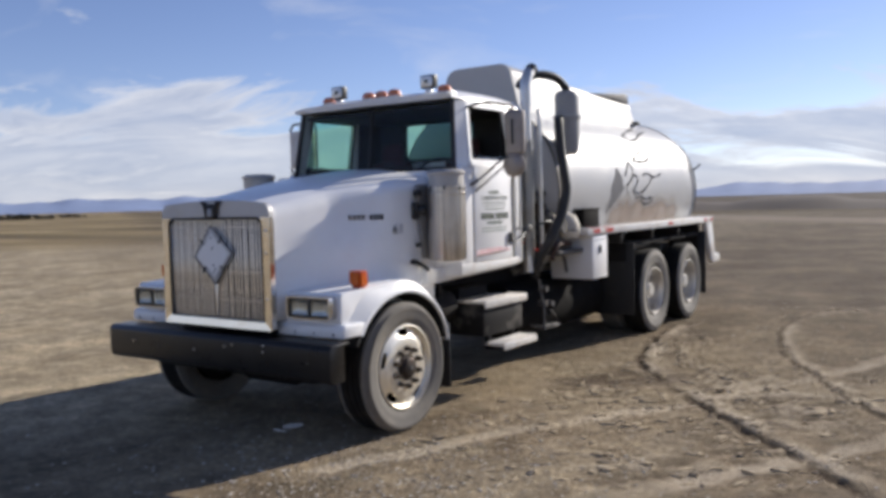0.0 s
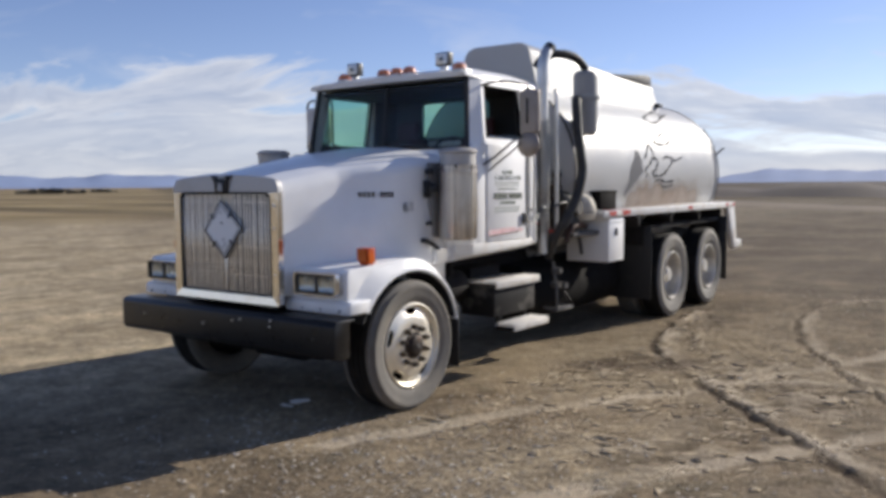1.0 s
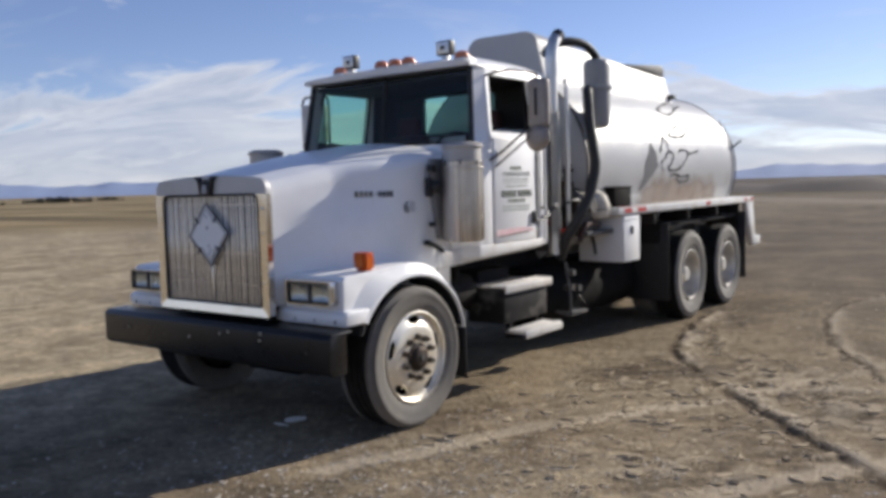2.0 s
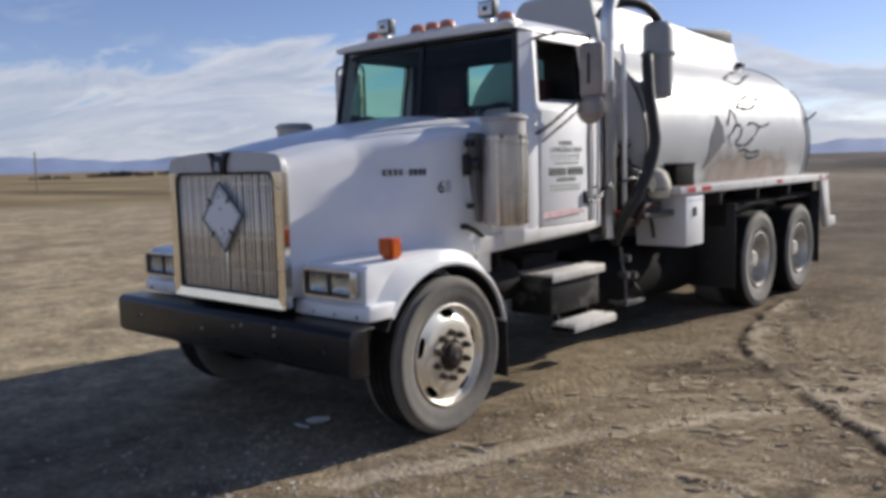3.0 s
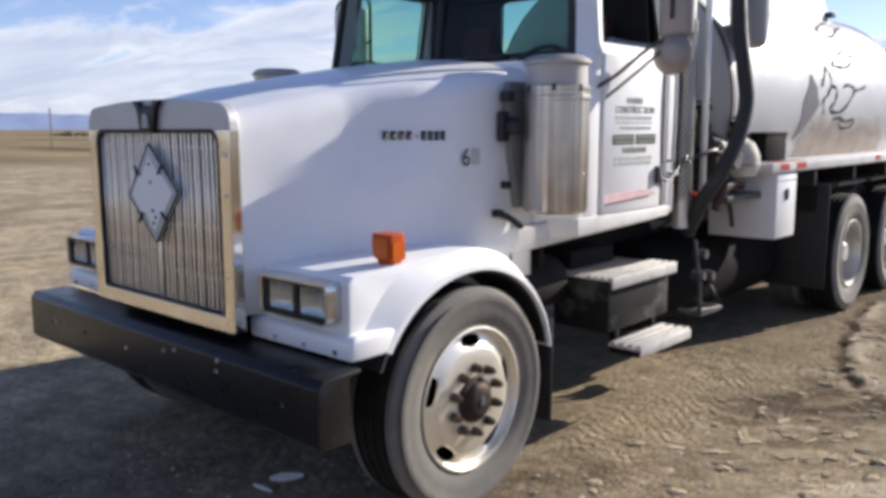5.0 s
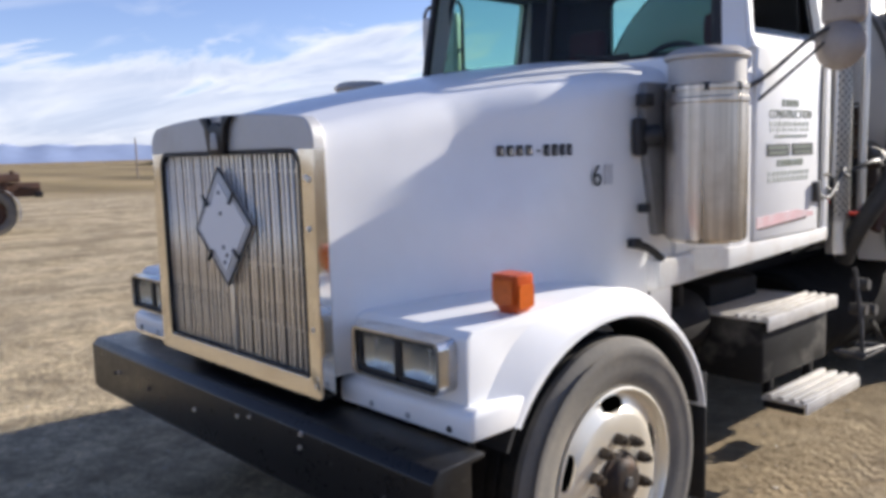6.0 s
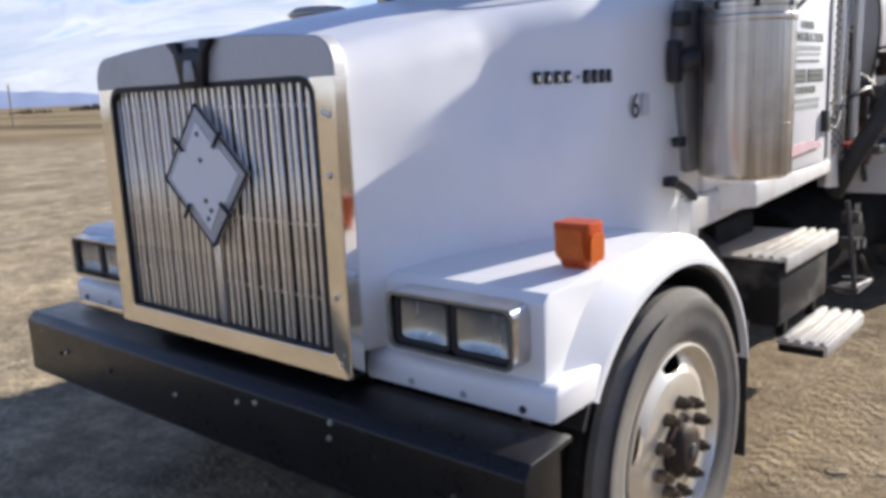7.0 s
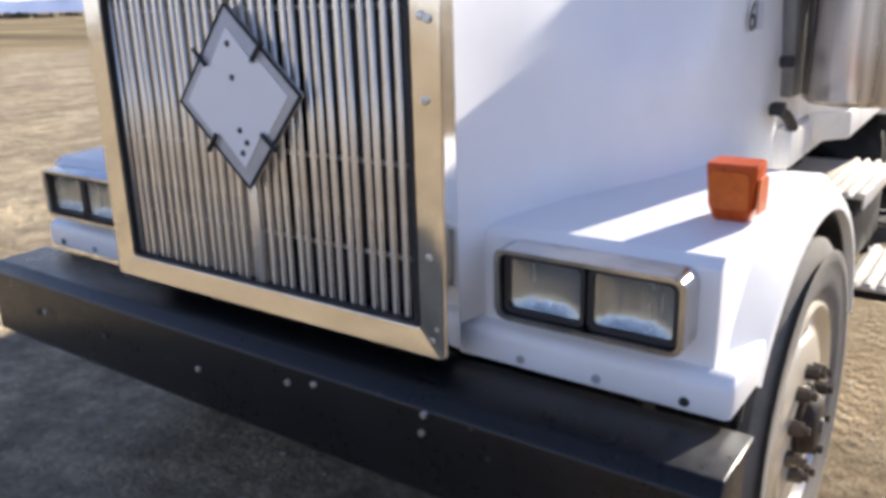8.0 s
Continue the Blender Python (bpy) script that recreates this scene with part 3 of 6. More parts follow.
    col = mixc(maths("MULTIPLY", maths("MULTIPLY", weed, noise_at(11, 4, 0.7)), 0.8), col, (0.235, 0.215, 0.135))
    # tan sand spread along the truck's side
    off = n.new("ShaderNodeVectorMath")
    off.operation = "DISTANCE"
    off.inputs[1].default_value = (1.9, 2.6, 0)
    l.new(co.outputs["Object"], off.inputs[0])
    near = between(maths("ADD", off.outputs["Value"], maths("MULTIPLY", noise_at(1.4, 5, 0.6), 1.8)), 3.3, 1.5)
    col = mixc(maths("MULTIPLY", near, 0.62), col, ramp(noise_at(5, 5, 0.65), [(0.35, (0.32, 0.240, 0.138)), (0.65, (0.60, 0.475, 0.30))]))
    # loose pale dirt on the spoil of the wheel ruts
    a = n.new("ShaderNodeAttribute")
    a.attribute_name = "loose"
    col = mixc(maths("MULTIPLY", maths("MULTIPLY", a.outputs["Fac"], 0.95), between(noise_at(13, 5, 0.7), 0.15, 0.45)), col, (0.74, 0.61, 0.45))
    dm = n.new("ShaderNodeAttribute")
    dm.attribute_name = "damp_shade"
    # damp earth, and painted shade of ruts and hollows
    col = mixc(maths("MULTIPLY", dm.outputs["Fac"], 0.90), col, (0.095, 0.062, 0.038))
    # dry grassland beyond the lot to the west, dark ploughed ground to the north
    wide = maths("MULTIPLY", maths("SUBTRACT", noise_at(0.03, 4), 0.5), 30.0)
    grass = ramp(noise_at(0.06, 7, 0.7), [(0.3, (0.19, 0.145, 0.075)), (0.55, (0.33, 0.25, 0.135)), (0.75, (0.47, 0.375, 0.23))])
    stretch = n.new("ShaderNodeMapping")
    stretch.inputs["Rotation"].default_value = (0, 0, radians(62))
    stretch.inputs["Scale"].default_value = (0.012, 0.10, 1)
    l.new(co.outputs["Object"], stretch.inputs[0])
    st = n.new("ShaderNodeTexNoise")
    st.inputs["Scale"].default_value, st.inputs["Detail"].default_value = 1.0, 5
    l.new(stretch.outputs[0], st.inputs["Vector"])
    grass = mixc(1.0, grass, ramp(st.outputs["Fac"], [(0.35, (0.45, 0.45, 0.47)), (0.62, (1.2, 1.2, 1.2))]), "MULTIPLY")
    away = maths("ADD", maths("SUBTRACT", maths("MULTIPLY", sep.outputs[0], -0.85), maths("MULTIPLY", sep.outputs[1], -0.45)), wide)
    col = mixc(between(away, 34, 44), col, grass)
    north = maths("ADD", maths("ADD", maths("MULTIPLY", sep.outputs[1], 0.9), maths("MULTIPLY", sep.outputs[0], 0.6)), wide)
    dark = ramp(st.outputs["Fac"], [(0.35, (0.055, 0.042, 0.030)), (0.7, (0.13, 0.10, 0.07))])
    bare = maths("SUBTRACT", 1.0, maths("MULTIPLY", a.outputs["Fac"], 0.75))
    col = mixc(maths("MULTIPLY", maths("MULTIPLY", between(north, -1, 9), 0.62), bare), col, dark)
    strip = maths("MULTIPLY", between(north, 38, 43), between(north, 52, 47))
    col = mixc(maths("MULTIPLY", strip, 0.75), col, (0.30, 0.245, 0.185))
    brown = ramp(st.outputs["Fac"], [(0.35, (0.085, 0.062, 0.036)), (0.65, (0.19, 0.145, 0.085))])
    col = mixc(between(north, 58, 72), col, brown)
    col = mixc(between(north, 120, 150), col, dark)
    l.new(col, p.inputs["Base Color"])
    h = maths("ADD", maths("MULTIPLY", vor.outputs["Distance"], -0.6), maths("ADD", maths("MULTIPLY", noise_at(15, 4, 0.6), 1.7), noise_at(160, 2)))
    # tyre tread pressed into the dirt
    tm = n.new("ShaderNodeAttribute")
    tm.attribute_name = "tread"
    bars = maths("SINE", maths("ADD", maths("ADD", maths("MULTIPLY", sep.outputs[1], 74.0), maths("ADD", maths("MULTIPLY", noise_at(4, 3), 2.0), maths("MULTIPLY", maths("SIGN", maths("SINE", maths("MULTIPLY", sep.outputs[0], 62.0), 0), 0), 1.2))), maths("MULTIPLY", maths("ABSOLUTE", maths("SUBTRACT", sep.outputs[0], 1.12), 0), 18.0)), 0)
    h = maths("ADD", h, maths("MULTIPLY", maths("MULTIPLY", maths("MULTIPLY", bars, tm.outputs["Fac"]), between(noise_at(5, 4, 0.7), 0.42, 0.62)), 0.65))
    bp = n.new("ShaderNodeBump")
    bp.inputs["Strength"].default_value, bp.inputs["Distance"].default_value = 1.0, 0.015
    l.new(h, bp.inputs["Height"])
    l.new(bp.outputs[0], p.inputs["Normal"])
    return m


M_GROUND = ground_material()
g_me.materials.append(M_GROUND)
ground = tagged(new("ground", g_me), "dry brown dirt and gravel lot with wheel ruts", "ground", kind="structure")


def pebble_field(count, seed):
    """Loose stones lying on the lot, in one mesh."""
    rs = np.random.RandomState(seed)
    base = bmesh.new()
    bmesh.ops.create_icosphere(base, subdivisions=1, radius=1)
    bv = np.array([v.co[:] for v in base.verts])
    bf = np.array([[v.index for v in f.verts] for f in base.faces])
    base.free()
    px = np.concatenate([rs.normal(1.9, 1.0, count // 2), rs.uniform(-6, 7.5, count - count // 2)])
    py = np.concatenate([rs.normal(-1.1, 0.8, count // 2), rs.uniform(-4.5, 9, count - count // 2)])
    pz = ground_shape(px, py)[0]
    size = 0.0035 + 0.012 * rs.rand(count) ** 4
    vs, fs = [], []
    for i in range(count):
        s = size[i] * (0.7 + 0.6 * rs.rand(3)) * (1, 1, 0.5)
        a = rs.rand() * 6.28
        jit = bv * (0.8 + 0.4 * rs.rand(len(bv), 1)) * s
        r = np.array([[math.cos(a), -math.sin(a), 0], [math.sin(a), math.cos(a), 0], [0, 0, 1]])
        vs.append(jit @ r.T + (px[i], py[i], pz[i] + size[i] * 0.08))
        fs.append(bf + i * len(bv))
    me = bpy.data.meshes.new("gravel")
    me.from_pydata(np.concatenate(vs).tolist(), [], np.concatenate(fs).tolist())
    m = bpy.data.materials.new("gravel_stone")
    m.use_nodes = True
    n, l = m.node_tree.nodes, m.node_tree.links
    geo, r = n.new("ShaderNodeNewGeometry"), n.new("ShaderNodeValToRGB")
    r.color_ramp.elements[0].color, r.color_ramp.elements[1].color = (0.36, 0.30, 0.225, 1), (0.68, 0.60, 0.49, 1)
    l.new(geo.outputs["Random Per Island"], r.inputs[0])
    l.new(r.outputs[0], n["Principled BSDF"].inputs["Base Color"])
    n["Principled BSDF"].inputs["Roughness"].default_value = 0.9
    me.materials.append(m)
    return tagged(new("gravel", me), "loose grey and brown gravel stones on the dirt", "gravel", kind="stuff")


pebble_field(9000, 5)


def clod_field(count, seed):
    """Broken crusts of earth thrown up by wheels, in one mesh."""
    rs = np.random.RandomState(seed)
    base = bmesh.new()
    bmesh.ops.create_icosphere(base, subdivisions=2, radius=1)
    bv = np.array([v.co[:] for v in base.verts])
    bf = np.array([[v.index for v in f.verts] for f in base.faces])
    base.free()
    n1 = int(count * 0.78)
    px, py = list(rs.normal(2.6, 0.85, n1)), list(rs.normal(1.6, 1.25, n1))
    lines = [line for line, depth, width, light in RUTS if depth > 0]
    for i in range(count - n1):
        line = lines[i % len(lines)]
        p = line[rs.randint(len(line))]
        px.append(p.x + rs.normal(0, 0.15))
        py.append(p.y + rs.normal(0, 0.15))
    px, py = np.array(px), np.array(py)
    keep = (px > 1.35) | (py < -1.2)
    px, py = px[keep], py[keep]
    pz = ground_shape(px, py)[0]
    size = 0.006 + 0.026 * rs.rand(len(px)) ** 3
    vs, fs = [], []
    for i in range(len(px)):
        sc = size[i] * (0.6 + 0.9 * rs.rand(3)) * (1.7, 1, 0.40)
        a = 0.785 + rs.normal(0, 0.5)
        jit = bv * (0.72 + 0.5 * rs.rand(len(bv), 1)) * sc
        r = np.array([[math.cos(a), -math.sin(a), 0], [math.sin(a), math.cos(a), 0], [0, 0, 1]])
        vs.append(jit @ r.T + (px[i], py[i], pz[i] + size[i] * 0.04))
        fs.append(bf + i * len(bv))
    me = bpy.data.meshes.new("earth_clods")
    me.from_pydata(np.concatenate(vs).tolist(), [], np.concatenate(fs).tolist())
    m = mat("crumbly_earth", (0.44, 0.345, 0.225), 0.95, vary=0.45, scale=9, fine=60, bump=0.004, spec=0.1)
    me.materials.append(m)
    return tagged(new("earth_clods", me), "crumbled tan and brown earth clods along wheel ruts", "earth", kind="stuff")


clod_field(1300, 8)


def ridge(name, label, az0, az1, dist, base_h, vary, seed, material, cut=2):
    """A far range of hills as a long low relief with depth."""
    rs = np.random.RandomState(seed)
    ph = rs.rand(8) * 6.28
    b = bmesh.new()
    rows = []
    count = 320
    for i in range(count + 1):
        a = radians(az0 + (az1 - az0) * i / count)
        t = i / count
        h = base_h * (0.72 + 0.2 * math.sin(5 * t + ph[0]) + 0.12 * math.sin(13 * t + ph[1]) + vary * 0.06 * math.sin(31 * t + ph[2] + 2 * math.sin(9 * t)) + vary * 0.04 * math.sin(67 * t + ph[3] + 3 * math.sin(17 * t)) + vary * 0.025 * math.sin(149 * t + ph[4]))
        h *= min(1, 6 * t + 0.15, 6 * (1 - t) + 0.15)
        row = []
        for d, k in ((0.0, -0.02), (0.10, 0.45), (0.20, 0.9), (0.28, 1.0), (0.45, 0.4), (0.6, -0.05)):
            dd = dist * (1 + d + 0.012 * math.sin(61 * t + 9 * k))
            row.append(b.verts.new((dd * math.sin(a), dd * math.cos(a), h * k * (1 + d))))
        rows.append(row)
    for p, q in zip(rows, rows[1:]):
        for i in range(len(p) - 1):
            b.faces.new((p[i], p[i + 1], q[i + 1], q[i]))
    return tagged(finish(name, b, material, smooth=60), label, "hills", kind="structure")


# the blue haze of distance is painted into the base colours of the hills
M_HILL = mat("haze_tinted_hills", (0.25, 0.315, 0.47), 0.95, vary=0.18, scale=0.004, fine=0.03)
M_SNOW = mat("haze_tinted_snowy_mountains", (0.42, 0.47, 0.60), 0.95, vary=0.22, scale=0.004, fine=0.02, dirt=(0.80, 0.82, 0.86), dirt_amount=0.35, dirt_scale=0.006)
M_BERM = mat("bare_dark_earth", (0.12, 0.09, 0.065), 0.95, vary=0.3, scale=0.2, fine=2.0)
ridge("backdrop", "far hills on the horizon, tinted blue for haze", -95, -40, 2600, 52, 1.0, 4, M_HILL)
ridge("backdrop", "far snow-topped mountains on the horizon, tinted for haze", -92, -48, 3400, 72, 1.5, 21, M_SNOW)
ridge("backdrop", "far hills on the horizon, tinted blue for haze", -22, 30, 2600, 36, 1.6, 12, M_HILL)


def berm(points, height, width):
    b = bmesh.new()
    rows = []
    for i, p in enumerate(spline(points, 14)):
        h = height * (0.75 + 0.2 * math.sin(i * 0.9) + 0.1 * math.sin(i * 2.3))
        rows.append([b.verts.new((p.x, p.y + o * width, h * k)) for o, k in ((-1, -0.05), (-0.5, 0.55), (-0.1, 0.95), (0.2, 1.0), (0.7, 0.5), (1.2, -0.05))])
    for p, q in zip(rows, rows[1:]):
        for i in range(5):
            b.faces.new((p[i], p[i + 1], q[i + 1], q[i]))
    return tagged(finish("ground_berm", b, M_BERM, smooth=60), "low dark earth berm behind the lot", "berm", kind="structure")


berm([(-60, 110, 0), (-20, 96, 0), (20, 90, 0), (70, 84, 0), (130, 88, 0)], 1.55, 6)


# ---- the tank truck ----
truck = thing("tank_truck", "white conventional vacuum tank truck parked on bare dirt", "truck")


def mirror_x(points, s):
    return [(s * p[0], *p[1:]) for p in points]


def sbox(s, x0, x1, *rest, **kw):
    """A box given for the driver's side, or mirrored."""
    a, b = sorted((s * x0, s * x1))
    return box(a, b, *rest, **kw)


# chassis
for s in (-1, 1):
    part("frame_rail", sbox(s, 0.38, 0.46, -0.70, 7.55, 0.74, 0.98, r=0.01), M_FRAME, truck)
for y in (0.9, 2.4, 4.3, 5.9, 7.2):
    part("cross_member", box(-0.378, 0.378, y, y + 0.10, 0.78, 0.95, r=0.01), M_FRAME, truck)
for y in (0.0, 5.2, 6.55):
    ax = lathe([(0, -0.95), (0.075, -0.95), (0.075, -0.25), (0.20, -0.16), (0.22, 0.0), (0.20, 0.16), (0.075, 0.25), (0.075, 0.95), (0, 0.95)] if y else
               [(0, -0.95), (0.06, -0.95), (0.06, 0.95), (0, 0.95)], (0, y, 0.53 if y else 0.50), "x", 20)
    part("axle", ax, M_FRAME, truck)
for s in (-1, 1):
    kn = sbox(s, 0.62, 0.90, -0.16, 0.16, 0.40, 0.68, r=0.04)
    lathe([(0, -0.12), (0.08, -0.12), (0.085, 0.0), (0.07, 0.06), (0, 0.06)], (s * 0.62, -0.24, 0.66), "y", 14, bm=kn)
    part("steering_knuckle", kn, M_FRAME, truck)
    # unseen closing panel, added to keep light out from under the hood
    part("shade_wing", sbox(s, 0.50, 0.53, -0.60, 0.75, 0.46, 1.12, r=0.005), M_FRAME, truck)
part("oil_pan", box(-0.30, 0.30, -0.30, 0.85, 0.30, 0.56, r=0.05), M_FRAME, truck)
part("front_cross_member", prism([(-0.735, 0.53), (-0.735, 0.74), (-0.52, 0.74), (-0.52, 0.47), (-0.66, 0.45)], "x", -0.88, 0.88, r=0.01), M_FRAME, truck)
engine = box(-0.36, 0.36, -0.45, 0.95, 0.55, 1.35, r=0.05)
box(-0.30, 0.30, 0.95, 1.9, 0.60, 1.0, r=0.06, bm=engine)
part("engine", engine, M_FRAME, truck)
# unseen tray, added to darken the space below the engine
part("shade_tray", box(-0.48, 0.48, -0.30, 0.95, 0.45, 0.47, r=0.008), M_FRAME, truck)
part("axle_beam", prism([(-0.07, 0.36), (0.07, 0.36), (0.06, 0.50), (-0.06, 0.50)], "x", -0.86, 0.86, r=0.01), M_FRAME, truck)
part("tie_rod", tube([(-0.80, 0.22, 0.42), (0.80, 0.22, 0.42)], 0.022, 8), M_FRAME, truck)
part("radiator", box(-0.50, 0.50, -0.70, -0.58, 0.80, 1.66, r=0.01), M_FRAME, truck)
part("subframe", box(-0.62, 0.62, 2.75, 7.45, 0.985, 1.20, r=0.02), M_FRAME, truck)
for s in (-1, 1):
    sp = bmesh.new()
    for k in range(6):
        box(*sorted((s * 0.38, s * 0.46)), -0.62 + 0.05 * k, 0.62 - 0.05 * k, 0.60 + 0.022 * k, 0.618 + 0.022 * k, r=0.003, bm=sp)
    part("leaf_spring", sp, M_FRAME, truck)

# black cylinders added behind the fenders to stop sun leaking beneath the cab
for s in (-1, 1):
    part("sun_block_tank", lathe([(0, 0.70), (0.12, 0.71), (0.15, 0.76), (0.15, 1.26), (0.12, 1.30), (0, 1.31)], (s * 0.66, 0, 0.78), "y", 20), M_FRAME, truck)
    part("sun_block_bracket", sbox(s, 0.46, 0.82, 0.96, 1.00, 0.90, 1.03, r=0.004), M_FRAME, truck)

# bumper with bolts
bumper = part("bumper", prism([(-0.895, 0.555), (-0.895, 0.755), (-0.868, 0.785), (-0.690, 0.790), (-0.690, 0.775), (-0.745, 0.770), (-0.745, 0.525), (-0.865, 0.525)], "x", -1.22, 1.22, r=0.006), M_BUMPER, truck, "chipped black-painted steel channel bumper")
for s in (-1, 1):
    part("bumper_bracket", sbox(s, 0.36, 0.44, -0.744, -0.50, 0.58, 0.74, r=0.01), M_FRAME, truck)
for x, z in ((-0.95, 0.66), (-0.90, 0.672), (-0.58, 0.66), (-0.153, 0.662), (0.189, 0.713), (0.276, 0.730), (0.600, 0.746), (0.592, 0.700), (1.02, 0.66)):
    part("bolt", lathe([(0, -0.006), (0.008, -0.005), (0.009, 0.004)], (x, -0.8965, z), "y", 10), M_STEEL if x in (-0.90, -0.153, 0.189, 0.276, 0.600, 0.592) else M_DARKGREY, bumper)

# hood: width and height along its length
HOOD_W = [(-0.78, 0.584), (-0.55, 0.622), (-0.36, 0.656), (-0.25, 0.678), (-0.16, 0.710), (-0.08, 0.748), (0.06, 0.812), (0.14, 0.838), (0.22, 0.853), (0.35, 0.866), (0.6, 0.882), (0.8, 0.890)]
HOOD_T = [(-0.78, 1.718), (-0.4, 1.795), (0.0, 1.857), (0.4, 1.915), (0.8, 1.957)]


def hood_side(y, z):
    """Half width of the hood; its flare runs slanting, earlier at the foot."""
    k = min(1.0, max(0.0, (y + 0.70) / 0.40))
    k = k * k * (3 - 2 * k)
    return curve_at(HOOD_W, y + 0.72 * k * min(0.26, max(0.0, 1.64 - z)))


def hood_section(y, bottom):
    w, t = curve_at(HOOD_W, y), curve_at(HOOD_T, y)
    half = [(hood_side(y, z) + 0.004, z) for z in (bottom, 1.10, 1.20, 1.28, 1.36, 1.44, 1.50, 1.56)] + [(w + 0.002, t - 0.15)]
    for i in range(7):
        a = radians(90 * i / 6)
        half.append((w - 0.12 + 0.12 * math.cos(a), t - 0.12 + 0.12 * math.sin(a) ** 1.0))
    crown = 0.045 + 0.02 * (y + 0.78)
    for k in (0.75, 0.5, 0.3, 0.15, 0.0):
        half.append(((w - 0.12) * k, t + crown * (1 - k * k)))
    right = [Vector((x, y, z)) for x, z in half]
    left = [Vector((-p.x, p.y, p.z)) for p in reversed(right[:-1])]
    return right + left


ys = [-0.768 + 1.548 * i / 60 for i in range(61)]
hb = loft([hood_section(y, 0.90) for y in ys])
hood = part("hood", hb, M_WHITE, truck, "white fibreglass sloping hood", smooth=60)
sol = hood.modifiers.new("thickness", "SOLIDIFY")
sol.thickness, sol.offset = 0.012, -1

# polished shell round the grille


def arched(w, z0, z1, r_top, r_low, seg=6, crown=0.0):
    """An upright outline with its own corner radius at top and foot."""
    top, low = rounded(-w, w, z0, z1, r_top, seg), rounded(-w, w, z0, z1, r_low, seg)
    half = w - r_top
    mid = [(half * (1 - k / 5), z1 + crown * (1 - (1 - k / 5) ** 2)) for k in range(1, 10)]
    return top[: seg + 1] + mid + top[seg + 1 : 2 * (seg + 1)] + low[2 * (seg + 1) :]


shell_out = arched(0.600, 0.830, 1.752, 0.080, 0.015, crown=0.026)
shell_in = arched(0.521, 0.895, 1.648, 0.060, 0.010)
def shell_piece(keep):
    b = ring(shell_out, shell_in, "y", -0.80, -0.752)
    # the foot of the surround leans forward
    for v in b.verts:
        if v.co.y < -0.79 and v.co.z < 0.93:
            v.co.y -= 0.16 * max(0.0, 0.895 - v.co.z)
    bmesh.ops.bisect_plane(b, geom=list(b.verts) + list(b.edges) + list(b.faces), plane_co=(0, 0, 1.645), plane_no=(0, 0, keep), clear_inner=True)
    return b


shell = part("grille_shell", shell_piece(-1), M_SHELL, truck, "tarnished chrome grille surround")
# same piece as the shell; its shaded look on top is put into grey
M_SHELL_SHADED = mat("shaded_shell_grey", (0.50, 0.495, 0.49), 0.45, metal=0.35, vary=0.07, scale=5, fine=40, dirt=(0.36, 0.33, 0.29), dirt_amount=0.3, dirt_scale=3)
shell_top = part("shell_top", shell_piece(1), M_SHELL_SHADED, shell, "top of the surround, greyed for its shaded look")
for o in (shell, shell_top):
    bv = o.modifiers.new("edge", "BEVEL")
    bv.width, bv.segments, bv.angle_limit = 0.017, 5, radians(50)
shb = ring(arched(0.5225, 0.8935, 1.6495, 0.061, 0.011), arched(0.509, 0.904, 1.634, 0.048, 0.006), "y", -0.8025, -0.770)
part("rubber_seal", shb, M_RUBBER, shell)
grille = part("grille", box(-0.522, 0.522, -0.722, -0.716, 0.892, 1.650, r=0.001), M_DARK, truck, "vertical bar grille in dull steel over black mesh")
bar_b = box(-0.0098, 0.0098, -0.785, -0.7765, 0.897, 1.644, r=0.004, seg=1)
bar0 = part("grille_bar", bar_b, M_GRILLE, grille)
bar0.location.x = -0.508
for i in range(1, 32):
    o = bar0.copy()
    scene.collection.objects.link(o)
    o.location.x = -0.508 + 1.016 * i / 31 + 0.0035 * math.sin(i * 2.6) * (i % 31 > 0)
for z in (1.035, 1.245, 1.575):
    part("cross_rod", tube([(-0.52, -0.7665, z), (0.52, -0.7665, z)], 0.006, 8), M_GRILLE, grille)
# pale panel added behind the left half, so the gaps there read lighter
part("pale_backing", box(-0.517, 0.050, -0.7665, -0.7625, 0.898, 1.644, r=0.001), mat("mottled_tan_backing", (0.56, 0.485, 0.385), 0.9, vary=0.3, scale=9, fine=220, dirt=(0.12, 0.10, 0.08), dirt_amount=0.3, dirt_scale=7), grille, "pale tan panel added behind the left bars")
part("centre_strip", box(-0.012, 0.022, -0.792, -0.786, 0.899, 1.20, r=0.002), M_GRILLE, grille)

# diamond placard holder on the grille
M_PLACARD = mat("scuffed_aluminium_sheet", (0.56, 0.545, 0.52), 0.5, metal=0.0, vary=0.10, scale=14, fine=70, dirt=(0.34, 0.28, 0.22), dirt_amount=0.12, dirt_scale=9)


def turned(points, a=radians(4.2), cx=0.006, cz=1.371):
    return [(cx + x * math.cos(a) - z * math.sin(a), cz + x * math.sin(a) + z * math.cos(a)) for x, z in points]


dia = turned([(0.213, 0.0), (0.0, 0.217), (-0.213, 0.0), (0.0, -0.217)])
holder = part("placard_holder", prism(dia, "y", -0.812, -0.795, r=0.003), M_PLACARD, truck, "dull aluminium diamond placard holder")
dia2 = turned([(0.178, 0.0), (0.094, 0.088), (0.078, 0.080), (0.0, 0.166), (-0.078, 0.080), (-0.094, 0.088), (-0.178, 0.0), (-0.094, -0.088), (-0.078, -0.080), (0.0, -0.166), (0.078, -0.080), (0.094, -0.088)])
part("plate", prism(dia2, "y", -0.8165, -0.8125), M_WHITE, holder, "blank white plate")
